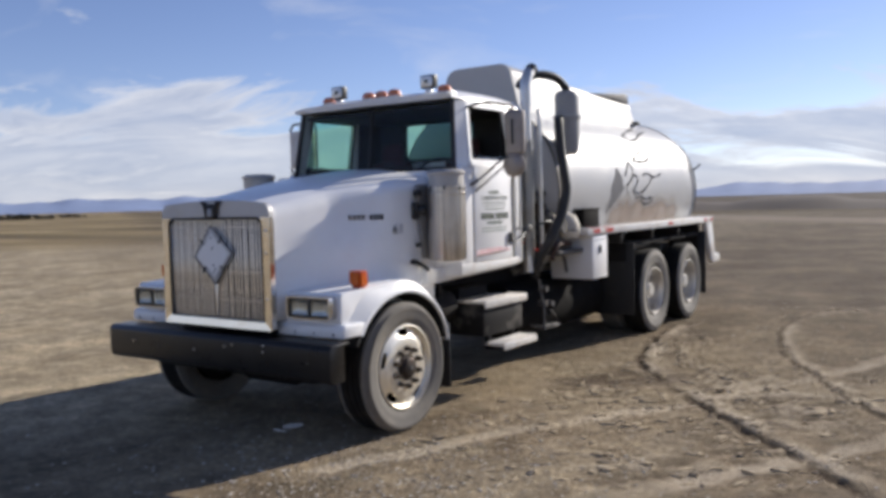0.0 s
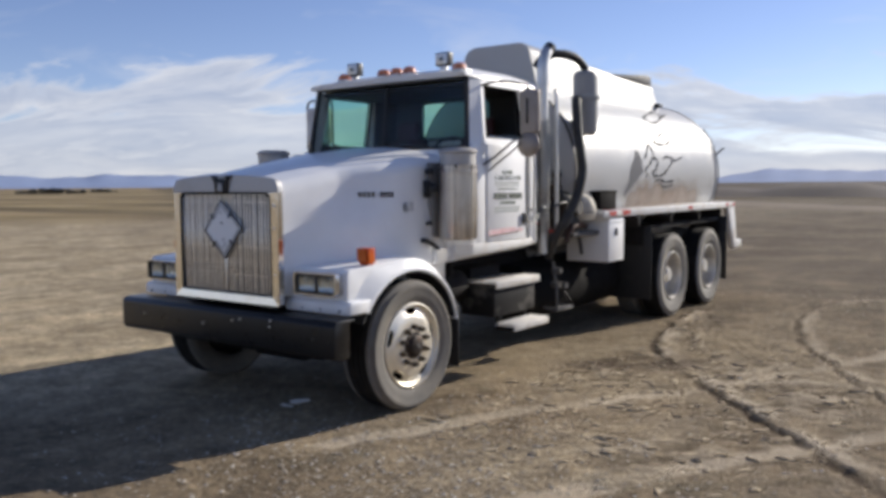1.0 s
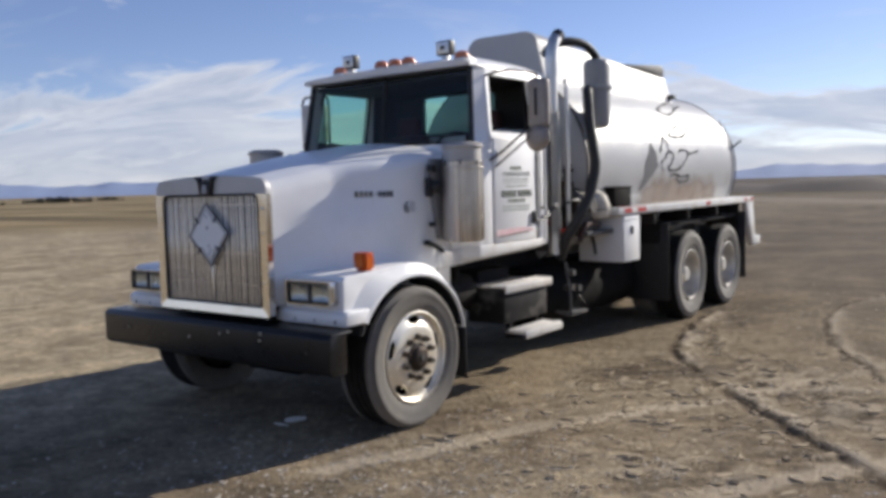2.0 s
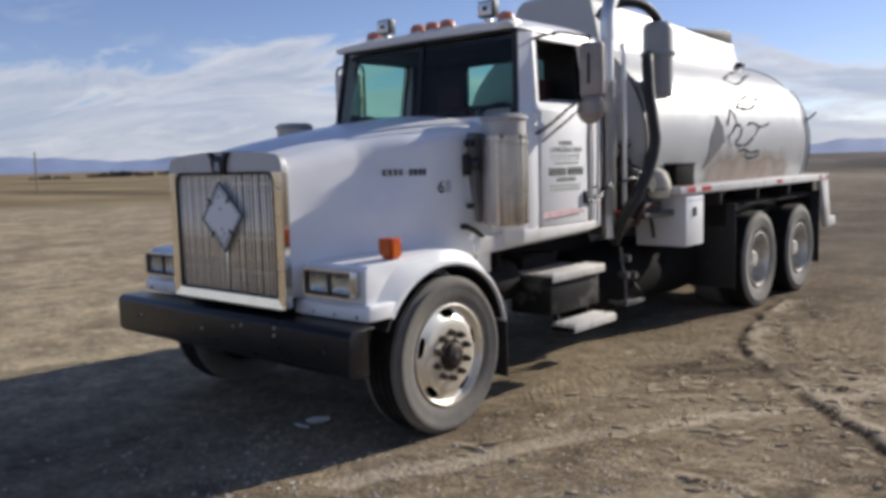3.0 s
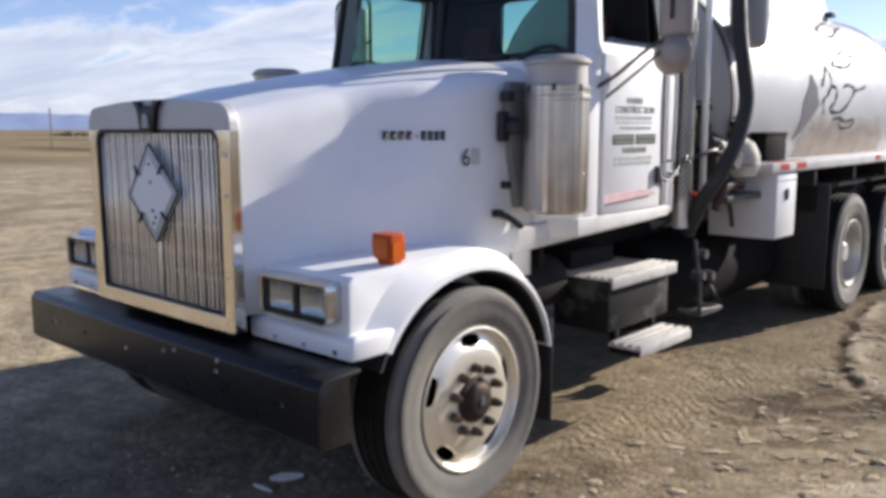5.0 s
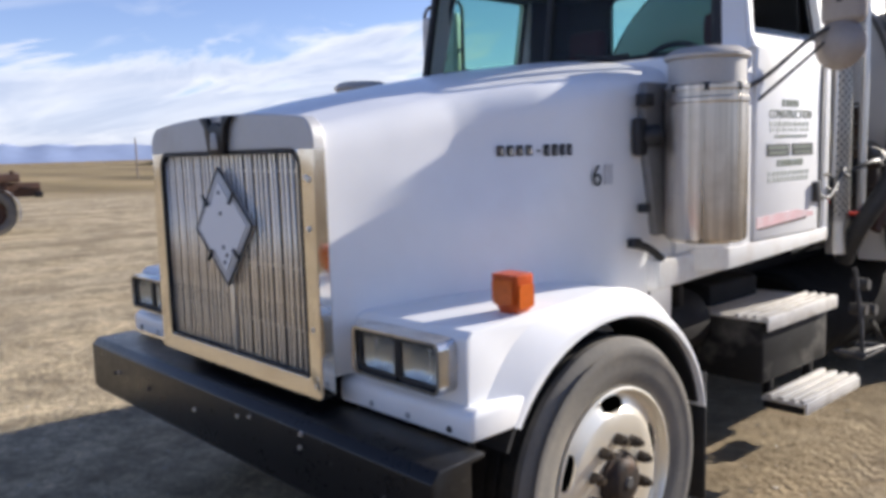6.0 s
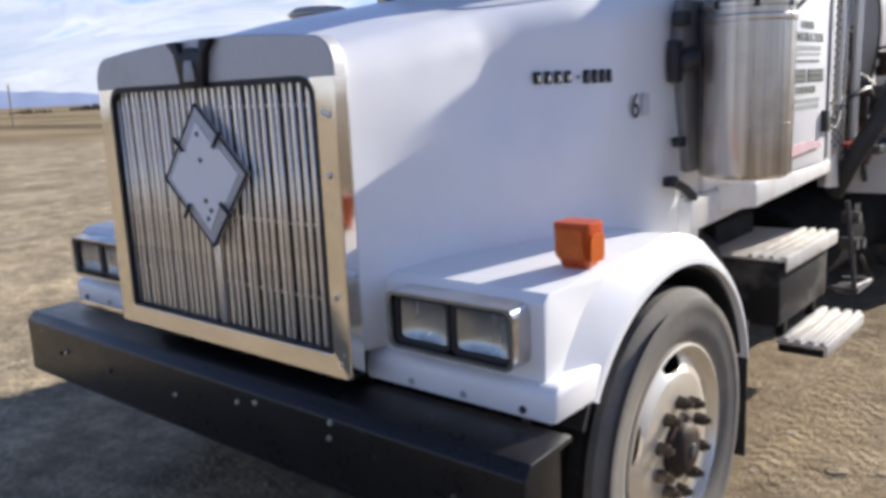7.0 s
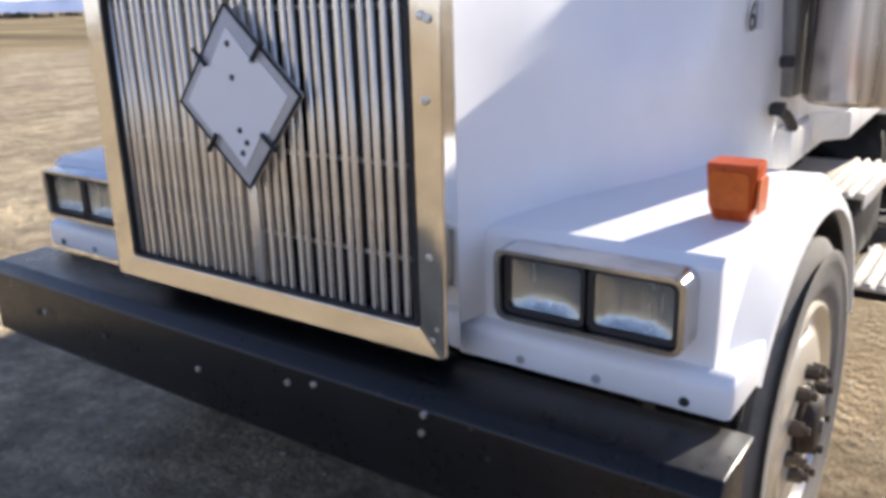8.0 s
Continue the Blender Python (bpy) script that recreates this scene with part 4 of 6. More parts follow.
for k in range(4):
    (u0, v0), (u1, v1) = dia[k], dia[(k + 1) % 4]
    for w in (0.5,):
        u, v = u0 + (u1 - u0) * w, v0 + (v1 - v0) * w
        d = Vector((0.006 - u, 0, 1.371 - v)).normalized() * 0.035
        part("clip", tube([(u - d.x * 0.6, -0.822, v - d.z * 0.6), (u + d.x, -0.824, v + d.z)], 0.006, 6), M_DARK, holder)
for u, v in turned(((0, 0.128), (0.0, 0.050), (0, -0.075), (0, -0.130), (0.02, -0.105))):
    part("rivet", lathe([(0, -0.005), (0.007, -0.003), (0.008, 0.002)], (u, -0.8165, v), "y", 8), M_DARK, holder)
for k in range(4):
    (u0, v0), (u1, v1) = dia[k], dia[(k + 1) % 4]
    part("rim", tube([(u0, -0.812, v0), (u1, -0.810, v1)], 0.0045, 6), M_DARK, holder)

# maker's badge on the shell: plain winged shape
badge = part("badge", prism([(-0.118, 1.772), (-0.060, 1.772), (-0.046, 1.735), (-0.014, 1.752), (0.014, 1.752), (0.046, 1.735), (0.060, 1.772), (0.118, 1.772), (0.080, 1.735), (0.058, 1.638), (-0.058, 1.638), (-0.080, 1.735)], "y", -0.822, -0.801, r=0.003), M_BLACK, truck, "dark winged badge")
part("badge_boss", prism([(-0.030, 1.655), (0.030, 1.655), (0.018, 1.715), (-0.018, 1.715)], "y", -0.828, -0.8225, r=0.002), M_GREY, badge)
for x, z in ((0.552, 1.555), (0.569, 1.548), (0.556, 1.06), (0.558, 1.39), (0.575, 0.90), (0.560, 0.87)):
    part("rivet", lathe([(0, -0.006), (0.009, -0.004), (0.010, 0.002)], (x, -0.8005, z), "y", 8), M_STEEL, shell)
for z in (1.61, 1.416):
    part("hinge_pin", box(-0.610, -0.592, -0.79, -0.74, z - 0.035, z + 0.035, r=0.004), M_DARK, shell)


# fenders with headlamps and marker lights
def arc(r, a0, a1, n=16, cy=0.0, cz=0.53):
    return [(cy + r * math.cos(radians(a0 + (a1 - a0) * i / n)), cz + r * math.sin(radians(a0 + (a1 - a0) * i / n))) for i in range(n + 1)]


M_BEZEL = mat("weathered_bezel", (0.66, 0.64, 0.60), 0.16, metal=0.95, vary=0.12, scale=20, dirt=(0.14, 0.12, 0.10), dirt_amount=0.4, dirt_scale=9)


def bulged(x0, x1, z0, z1, y, depth, n=8):
    """A lens pane that swells forward."""
    b = bmesh.new()
    grid = []
    for i in range(n + 1):
        row = []
        for k in range(n + 1):
            u, v = 2 * i / n - 1, 2 * k / n - 1
            row.append(b.verts.new((x0 + (x1 - x0) * i / n, y - depth * (1 - u**4) * (1 - v**4), z0 + (z1 - z0) * k / n)))
        grid.append(row)
    for p, q in zip(grid, grid[1:]):
        for k in range(n):
            b.faces.new((p[k], p[k + 1], q[k + 1], q[k]))
    return b


def arch(inset, a0, a1, n):
    """The wheel opening's outline: flatter at its top."""
    out = []
    for i in range(n + 1):
        a = radians(a0 + (a1 - a0) * i / n)
        r = 0.577 - inset - 0.052 * math.sin(a) ** 2
        out.append((r * math.cos(a), 0.53 + r * math.sin(a)))
    return out


def fender(s):
    def ext(pts, x0, x1, r):
        a, b = sorted((s * x0, s * x1))
        return prism(pts, "x", a, b, r=r)

    outer = [(-0.665, 0.79), (-0.665, 1.088), (-0.640, 1.108), (-0.32, 1.128), (-0.10, 1.140)]
    for i in range(15):
        a = 88 - 76 * i / 14
        outer += arc(0.580 + 0.032 * min(1.0, (a - 10) / 55), a, a, 1)[:1]
    body = outer + arch(0.0, 12, 150, 24)
    f = part("fender", ext(body, 0.56, 1.128, 0.014), M_WHITE, truck, "white fibreglass front fender")
    # flared lip: thin at the rear, with a broad flat facet towards the headlamp
    rows = []
    for i in range(37):
        a = 8 + 144 * i / 36
        k = min(1.0, max(0.0, (a - 104) / 30))
        k = k * k * (3 - 2 * k)
        thin = min(1.0, 0.10 + (a - 8) / 62)
        ro, c, sn = 0.612 + 0.085 * k, math.cos(radians(a)), math.sin(radians(a))
        ri = 0.576 - 0.052 * sn * sn
        sec = [(ri - 0.002, 1.06), (ri - 0.003, 1.170), (ri - 0.002, 1.177), (ri + 0.022 * thin, 1.177), (ri + 0.030 * thin, 1.173), (ri + 0.002 + (ro - ri - 0.002) * thin, 1.127), (ri + (ro - ri - 0.010) * thin, 1.06)]
        rows.append([Vector((s * x, r * c, 0.53 + r * sn)) for r, x in sec])
    part("arch_lip", loft(rows, closed=True, caps=True), M_WHITE, f, smooth=30)
    low = [(-0.700, 0.800), (-0.700, 0.876), (-0.672, 0.895), (-0.46, 0.895), (-0.50, 0.800)]
    part("valance", ext(low, 0.54, 1.176, 0.016), M_WHITE, f)
    liner = arch(0.004, 10, 160, 24) + arch(0.018, 160, 10, 24)
    part("liner", ext(liner, 0.50, 1.150, 0.0), M_RUBBER, f)
    part("mud_flap", sbox(s, 0.54, 1.165, 0.588, 0.600, 0.22, 0.74, r=0.004), M_RUBBER, f, "black rubber mud flap")
    part("splash_panel", sbox(s, 0.53, 0.90, 0.604, 0.616, 0.60, 1.03, r=0.004), M_RUBBER, f)
    for x in (0.72, 0.90, 1.085):
        part("screw", lathe([(0, -0.006), (0.010, -0.004), (0.011, 0.002)], (s * x, -0.7005, 0.826), "y", 8), M_DARK if x > 1 else M_GREY, f)
    # headlamp
    lamp = part("headlamp", sbox(s, 0.672, 1.078, -0.6665, -0.640, 0.925, 1.066, r=0.003), M_DARKGREY, truck, "twin rectangular headlamps in a chrome bezel")
    lamp.location.z = 0.012
    a, b = sorted((s * 0.676, s * 1.090))
    bz = ring(rounded(a, b, 0.916, 1.078, 0.03, 4), rounded(a + 0.013, b - 0.013, 0.926, 1.063, 0.018, 4), "y", -0.738, -0.668)
    # the rim slopes in towards the glass
    for v in bz.verts:
        if v.co.y < -0.73 and v.co.z > 1.07:
            v.co.z -= 0.006
    part("bezel", bz, M_BEZEL, lamp)
    for x0, x1 in ((0.694, 0.880), (0.886, 1.072)):
        a, b = sorted((s * x0, s * x1))
        part("reflector", bulged(a + 0.009, b - 0.009, 0.939, 1.052, -0.711, -0.015), M_LENS, lamp)
        part("lens", prism(rounded(a + 0.009, b - 0.009, 0.939, 1.052, 0.010, 3), "y", -0.7165, -0.7135), M_COVER_GLASS, lamp, "clear headlamp glass").visible_shadow = False
        part("lens_frame", ring(rounded(a, b, 0.929, 1.061, 0.016, 3), rounded(a + 0.010, b - 0.010, 0.940, 1.051, 0.012, 3), "y", -0.722, -0.6902), M_DARK, lamp)
    # amber turn signal standing on the fender
    secs = []
    for z, hx, hy, r in ((1.121, 0.034, 0.030, 0.012), (1.127, 0.040, 0.036, 0.016), (1.150, 0.047, 0.042, 0.016), (1.236, 0.053, 0.046, 0.014), (1.245, 0.050, 0.043, 0.012)):
        secs.append([Vector((s * 1.065 + u, -0.392 + v - 0.06 * (z - 1.13), z)) for u, v in rounded(-hx, hx, -hy, hy, r, 3)])
    mk = part("turn_signal", loft(secs, closed=True, caps=True), M_AMBER_DARK, truck, "orange-red plastic turn signal on the fender", smooth=35)
    face = [Vector((s * 1.065 + u, -0.4395 - 0.05 * (z - 1.13), z)) for u, z in rounded(-0.041, 0.041, 1.150, 1.230, 0.014, 3)]
    part("lens", loft([face, [p + Vector((0, -0.006, 0)) for p in face]], closed=True, caps=True), M_AMBER, mk, "ribbed orange lens")
    side = [Vector((s * 1.1185, -0.396 + v, z)) for v, z in rounded(-0.034, 0.034, 1.140, 1.214, 0.010, 3)]
    part("side_lens", loft([side, [p + Vector((s * 0.004, 0, 0)) for p in side]], closed=True, caps=True), M_AMBER, mk)


for s in (1, -1):
    fender(s)


# wheels
def tyre_mesh(w, r=0.53, rim=0.312, seg=72, tread=True):
    """A truck tyre lying along x with its outer wall at +w/2 and ribs cut by grooves."""
    h = w / 2
    prof = [(rim, -h * 0.72), (rim + 0.02, -h * 0.86), (rim + 0.08, -h * 0.98), (rim + 0.13, -h), (r - 0.06, -h * 0.96), (r - 0.02, -h * 0.86), (r - 0.004, -h * 0.74)]
    for k in range(5):
        a = -0.70 + 1.40 * k / 4
        prof += [(r, h * (a - 0.10)), (r, h * (a + 0.10)), (r - 0.014, h * (a + 0.12)), (r - 0.014, h * (a + 0.23))] if k < 4 else [(r, h * (a - 0.10)), (r, h * (a + 0.06))]
    prof += [(r - 0.004, h * 0.78), (r - 0.02, h * 0.86), (r - 0.06, h * 0.96), (rim + 0.15, h), (rim + 0.145, h * 1.012), (rim + 0.12, h * 1.012), (rim + 0.115, h * 0.995), (rim + 0.08, h * 0.98), (rim + 0.02, h * 0.86), (rim, h * 0.72)]
    return lathe(prof, (0, 0, 0), "x", seg)


def tread_faces(ob, r_from, material, shoulder=9.0):
    """A second surface for the tread of a tyre, up to its outer shoulder."""
    ob.data.materials.append(material)
    for f in ob.data.polygons:
        if math.hypot(f.center.y, f.center.z) > r_from and abs(f.center.x) < shoulder:
            f.material_index = 1


# worn tread with less dust, blackened further for the shade under the fender
M_TREAD_SHADED = mat("worn_shaded_tread", (0.016, 0.015, 0.014), 0.8, spec=0.2, vary=0.25, scale=9, fine=70, bump=0.001, dirt=(0.05, 0.043, 0.034), dirt_amount=0.25, dirt_scale=6)


def wheel(s, y, z=0.488):
    w = part("front_wheel", tyre_mesh(0.31, r=0.49), M_TYRE, truck, "dusty black front tyre on a polished alloy wheel")
    w.location = (s * 1.032, y, z)
    tread_faces(w, 0.462, M_TREAD_SHADED, 0.092)
    # disc with five rounded hand holes cut through it
    prof = [(0.322, 0.122), (0.320, 0.138), (0.311, 0.141), (0.304, 0.132), (0.300, 0.112), (0.290, 0.106), (0.270, 0.113), (0.250, 0.122), (0.226, 0.131), (0.205, 0.136), (0.175, 0.138), (0.085, 0.138)]
    b = lathe([(r, s * x) for r, x in prof[:6]], (0, 0, 0), "x", 120)
    lathe([(r, s * x) for r, x in prof[8:]], (0, 0, 0), "x", 120, bm=b)
    out, inn, mid = 0.290, 0.226, 0.258
    half_u, half_v = radians(36) * mid, (out - inn) / 2
    for hole in range(5):
        at = radians(72 * hole + 17)
        loops = [[], [], [], []]
        edge = []
        for i in range(48):
            c, sn = math.cos(2 * math.pi * (i + 0.5) / 48), math.sin(2 * math.pi * (i + 0.5) / 48)
            k = min(half_u / max(abs(c) * 2.2, 1e-6), half_v / max(abs(sn), 1e-6))
            edge.append((c * 2.2 * k, sn * k))
        for cu_, cv_ in ((1, 1), (1, -1), (-1, 1), (-1, -1)):
            i = min(range(48), key=lambda q: (edge[q][0] - cu_ * half_u) ** 2 + (edge[q][1] - cv_ * half_v) ** 2)
            edge[i] = (cu_ * half_u, cv_ * half_v)
        for i in range(48):
            th = 2 * math.pi * (i + 0.5) / 48
            c, sn = math.cos(th), math.sin(th)
            hu, hv = 0.061 * math.copysign(abs(c) ** 0.8, c), 0.0265 * math.copysign(abs(sn) ** 0.8, sn) + 0.002
            bu, bv_ = edge[i]
            for j, f in enumerate((1.0, 0.35, 0.0)):
                u, v = hu + (bu - hu) * f, hv + (bv_ - hv) * f
                r, an = mid + v, at + u / mid
                al = float(np.interp(-r, [-p[0] for p in prof[5:9]], [p[1] for p in prof[5:9]]))
                loops[j].append(b.verts.new((s * (al - 0.004 * (f == 0)), r * math.cos(an), r * math.sin(an))))
            r, an = mid + hv, at + hu / mid
            loops[3].append(b.verts.new((s * (al - 0.011), r * math.cos(an), r * math.sin(an))))
        for p, q in zip(loops, loops[1:]):
            for i in range(48):
                b.faces.new((p[i], p[(i + 1) % 48], q[(i + 1) % 48], q[i]))
    bmesh.ops.remove_doubles(b, verts=list(b.verts), dist=0.0004)
    rim = finish("rim", b, M_ALLOY, w, "polished forged alloy rim", smooth=35)
    part("barrel", lathe([(0.316, 0.12 * s), (0.300, 0.06 * s), (0.285, -0.10 * s), (0.0, -0.10 * s)], (0, 0, 0), "x", 40), M_FRAME, w)
    part("hub", lathe([(0.0, 0.186 * s), (0.052, 0.186 * s), (0.070, 0.180 * s), (0.080, 0.168 * s), (0.084, 0.156 * s), (0.098, 0.152 * s), (0.102, 0.135 * s)], (0, 0, 0), "x", 28), M_HUB, w, "rust-brown oil-stained hub cap")
    part("hub_boss", lathe([(0.0, 0.194 * s), (0.018, 0.193 * s), (0.022, 0.185 * s)], (0, 0, 0), "x", 14), M_DARKGREY, w)
    for k in range(10):
        a = 2 * math.pi * (k + 0.5) / 10
        part("wheel_nut", lathe([(0.0, 0.188 * s), (0.011, 0.186 * s), (0.012, 0.172 * s), (0.019, 0.170 * s), (0.022, 0.137 * s)], (0, 0.1425 * math.cos(a), 0.1425 * math.sin(a)), "x", 8), M_NUT, w)
    return w


for s in (1, -1):
    wheel(s, 0.0)


def rear_wheel(s, y):
    w = part("rear_wheel", tyre_mesh(0.27), M_TYRE_PALE, truck, "dusty black dual rear tyres on grey dished wheels")
    w.location = (s * 1.075, y, 0.53)
    tread_faces(w, 0.502, M_TREAD_SHADED)
    inner = part("inner_tyre", tyre_mesh(0.27, seg=48), M_TYRE, w)
    inner.location = (-s * 0.335, 0, 0)
    seg = 40
    b = bmesh.new()
    prof = [(0.304, 0.106), (0.300, 0.120), (0.288, 0.122), (0.280, 0.110), (0.276, 0.04), (0.262, -0.035), (0.215, -0.062), (0.170, -0.062), (0.110, -0.062)]
    rows = [[b.verts.new((s * al, rad * math.cos(2 * math.pi * i / seg), rad * math.sin(2 * math.pi * i / seg))) for i in range(seg)] for rad, al in prof]
    for k, (p, q) in enumerate(zip(rows, rows[1:])):
        for i in range(seg):
            if k == 6 and i % 4 == 0:
                continue
            b.faces.new((p[i], p[(i + 1) % seg], q[(i + 1) % seg], q[i]))
    finish("rim", b, M_ALLOY_DUSTY, w, "dished dusty alloy rim", smooth=35)
    part("hub", lathe([(0.0, 0.075 * s), (0.075, 0.072 * s), (0.090, 0.05 * s), (0.105, 0.0), (0.112, -0.065 * s)], (0, 0, 0), "x", 24), M_ALLOY_DUSTY, w)
    for k in range(8):
        a = 2 * math.pi * k / 8
        part("wheel_nut", lathe([(0.0, 0.0), (0.014, -0.002 * s), (0.017, -0.06 * s)], (0, 0.143 * math.cos(a), 0.143 * math.sin(a)), "x", 8), M_STEEL, w)


for s in (1, -1):
    for y in (5.22, 6.57):
        rear_wheel(s, y)

# cab: lower body, posts, roof, openings left for the panes
CX = 1.035
BELT = 2.03


def leaned(b, lean=0.105):
    """The cab's sides lean inward above the belt line."""
    for v in b.verts:
        if v.co.z > BELT:
            v.co.x -= math.copysign(lean * (v.co.z - BELT) / 0.58, v.co.x)
    return b


plan = [(0.92, 0.772), (0.92, 0.870), (CX, 0.990), (CX, 1.060)]
cab = part("cab", prism(plan + [(-x, y) for x, y in reversed(plan)], "z", 1.16, 1.985, r=0.02), M_WHITE, truck, "white steel day cab")
for s in (-1, 1):
    part("cowl_post", sbox(s, CX - 0.055, CX, 1.045, 1.20, 1.16, 2.03, r=0.01), M_WHITE, cab)
    foot = [(0.945, 1.030), (0.962, 1.033), (CX - 0.008, 1.150), (CX, 1.175), (CX, 1.215), (0.995, 1.215), (0.952, 1.095)]
    rows = []
    for k in range(5):
        z = 1.975 + 0.633 * k / 4
        rows.append([Vector((s * (x - (0.057 if x < 0.97 else 0.095) * k / 4), y + 0.088 * k / 4, z)) for x, y in foot])
    part("windscreen_post", loft(rows, closed=True, caps=True), M_WHITE, cab, smooth=25)
    corner = [(CX, 1.945), (CX, 2.000), (0.935, 2.248), (0.870, 2.248), (CX - 0.06, 1.945)]
    cb = prism([(s * x, y) for x, y in corner], "z", 1.16, 2.61, r=0.012)
    bmesh.ops.bisect_plane(cb, geom=list(cb.verts) + list(cb.edges) + list(cb.faces), plane_co=(0, 0, BELT), plane_no=(0, 0, 1))
    part("corner_panel", leaned(cb), M_WHITE, cab)
    part("roof_rail", leaned(sbox(s, CX - 0.05, CX - 0.002, 1.22, 1.95, 2.580, 2.61, r=0.008)), M_WHITE, cab)
rw = bmesh.new()
box(-0.87, 0.87, 2.20, 2.248, 1.10, 2.16, r=0.01, bm=rw)
box(-0.87, 0.87, 2.20, 2.248, 2.55, 2.61, r=0.01, bm=rw)
for s in (-1, 1):
    sbox(s, 0.44, 0.87, 2.20, 2.248, 2.158, 2.552, r=0.01, bm=rw)
part("rear_wall", rw, M_WHITE, cab)
part("rear_window", box(-0.44, 0.44, 2.222, 2.227, 2.16, 2.55, r=0.001), M_GLASS_TEAL, cab, "teal-tinted rear window").visible_shadow = False
part("rear_window_seal", ring(rounded(-0.455, 0.455, 2.145, 2.562, 0.05, 5), rounded(-0.425, 0.425, 2.180, 2.535, 0.055, 5), "y", 2.186, 2.199), M_RUBBER, cab)
# roof with a visor edge over the windscreen
rs_ = []
for x, k in ((-0.935, 0.0), (-0.90, 0.55), (-0.80, 0.85), (-0.5, 0.97), (0, 1.0), (0.5, 0.97), (0.80, 0.85), (0.90, 0.55), (0.935, 0.0)):
    t = 2.620 + 0.115 * k
    rs_.append([Vector((x, 1.015 + 0.05 * abs(x), 2.622)), Vector((x, 1.000 + 0.05 * abs(x), 2.640 + 0.03 * k)), Vector((x, 1.10, t - 0.035 * (k > 0))), Vector((x, 1.35, t)), Vector((x, 1.9, t)), Vector((x, 2.20, t - 0.02)), Vector((x, 2.275, 2.620 + 0.05 * k)), Vector((x, 2.275, 2.605))])
roof = part("roof", loft(rs_, closed=True, caps=True), M_WHITE, cab, "white domed cab roof with visor lip", smooth=50)
# sill fairing below the doors
sill = prism([(0.60, 1.035), (0.60, 1.16), (2.245, 1.185), (2.245, 1.115), (2.02, 1.085)], "x", -0.945, 0.945, r=0.015)
part("sill", sill, M_WHITE_DIRTY, cab, "dusty white cab sill")
for s in (-1, 1):
    plan = [(0.930, 0.86), (CX + 0.008, 0.985), (CX + 0.008, 1.985), (0.950, 2.18), (0.930, 2.18)]
    sb_ = prism([(s * x, y) for x, y in plan], "z", 1.085, 1.1825, r=0.012)
    for v in sb_.verts:
        if v.co.z < 1.13:
            v.co.z += 0.035 * (v.co.y - 1.0)
    part("sill_step", sb_, M_WHITE_DIRTY, cab)
part("cab_floor", box(-0.86, 0.86, 1.07, 2.19, 1.19, 1.22, r=0.004), M_INTERIOR, cab)
part("lining_panel", box(-0.86, 0.86, 2.185, 2.198, 1.22, 2.095, r=0.002), M_INTERIOR, cab)
for s in (-1, 1):
    part("lining_panel", sbox(s, 0.442, 0.868, 2.185, 2.198, 2.095, 2.55, r=0.002), M_INTERIOR, cab)
    part("lining_panel", sbox(s, 0.955, 0.968, 1.17, 1.94, 1.22, 2.02, r=0.002), M_INTERIOR, cab)
    cl = [(0.955, 1.94), (0.968, 1.94), (0.872, 2.19), (0.858, 2.19)]
    part("lining_panel", leaned(prism([(s * x, y) for x, y in cl], "z", 1.22, 2.57)), M_INTERIOR, cab)
part("headliner", box(-0.885, 0.885, 1.18, 2.199, 2.566, 2.597, r=0.004), M_INTERIOR, cab)
part("lining_panel", box(-0.868, 0.868, 2.184, 2.197, 2.551, 2.565, r=0.002), M_INTERIOR, cab)
part("dashboard", box(-0.83, 0.83, 1.075, 1.34, 1.70, 2.005, r=0.04), M_INTERIOR, cab)
# windscreen
ws = bmesh.new()
q = [ws.verts.new(v) for v in ((-0.945, 1.052, 1.995), (0.945, 1.052, 1.995), (0.888, 1.133, 2.622), (-0.888, 1.133, 2.622))]
ws.faces.new(q)
bmesh.ops.solidify(ws, geom=list(ws.faces), thickness=0.006)
part("windscreen", ws, M_GLASS, cab, "two-piece flat windscreen", smooth=0).visible_shadow = False
seal = bmesh.new()
for (xa, ya, za), (xb, yb, zb), r in (((-0.945, 1.045, 1.995), (0.945, 1.045, 1.995), 0.026), ((-0.945, 1.048, 2.0), (-0.888, 1.128, 2.618), 0.023), ((0.945, 1.048, 2.0), (0.888, 1.128, 2.618), 0.023), ((-0.888, 1.124, 2.620), (0.888, 1.124, 2.620), 0.018), ((0, 1.045, 1.99), (0, 1.122, 2.595), 0.019)):
    tube([(xa, ya, za), (xb, yb, zb)], r, 8, bm=seal)
part("windscreen_seal", seal, M_RUBBER, cab)
for x in (-0.12, 0.68):
    wp = tube([(x, 1.035, 2.0), (x - 0.25, 1.04, 2.03), (x - 0.50, 1.052, 2.075)], 0.009, 6)
    box(x - 0.62, x - 0.18, 1.036, 1.046, 2.035, 2.052, r=0.003, bm=wp)
    part("wiper", wp, M_DARK, cab)
part("cowl_top", box(-0.93, 0.93, 0.79, 1.05, 1.965, 1.990, r=0.01), M_GREY, cab)


def seat(x):
    b = box(x - 0.25, x + 0.25, 1.50, 1.98, 1.42, 1.58, r=0.05)
    box(x - 0.24, x + 0.24, 1.92, 2.08, 1.55, 2.16, r=0.06, bm=b)
    box(x - 0.13, x + 0.13, 1.96, 2.06, 2.15, 2.34, r=0.04, bm=b)
    part("seat", b, M_SEAT, cab, "dark maroon cloth seat")


seat(0.47)
seat(-0.47)
wh = bmesh.new()
pts = []
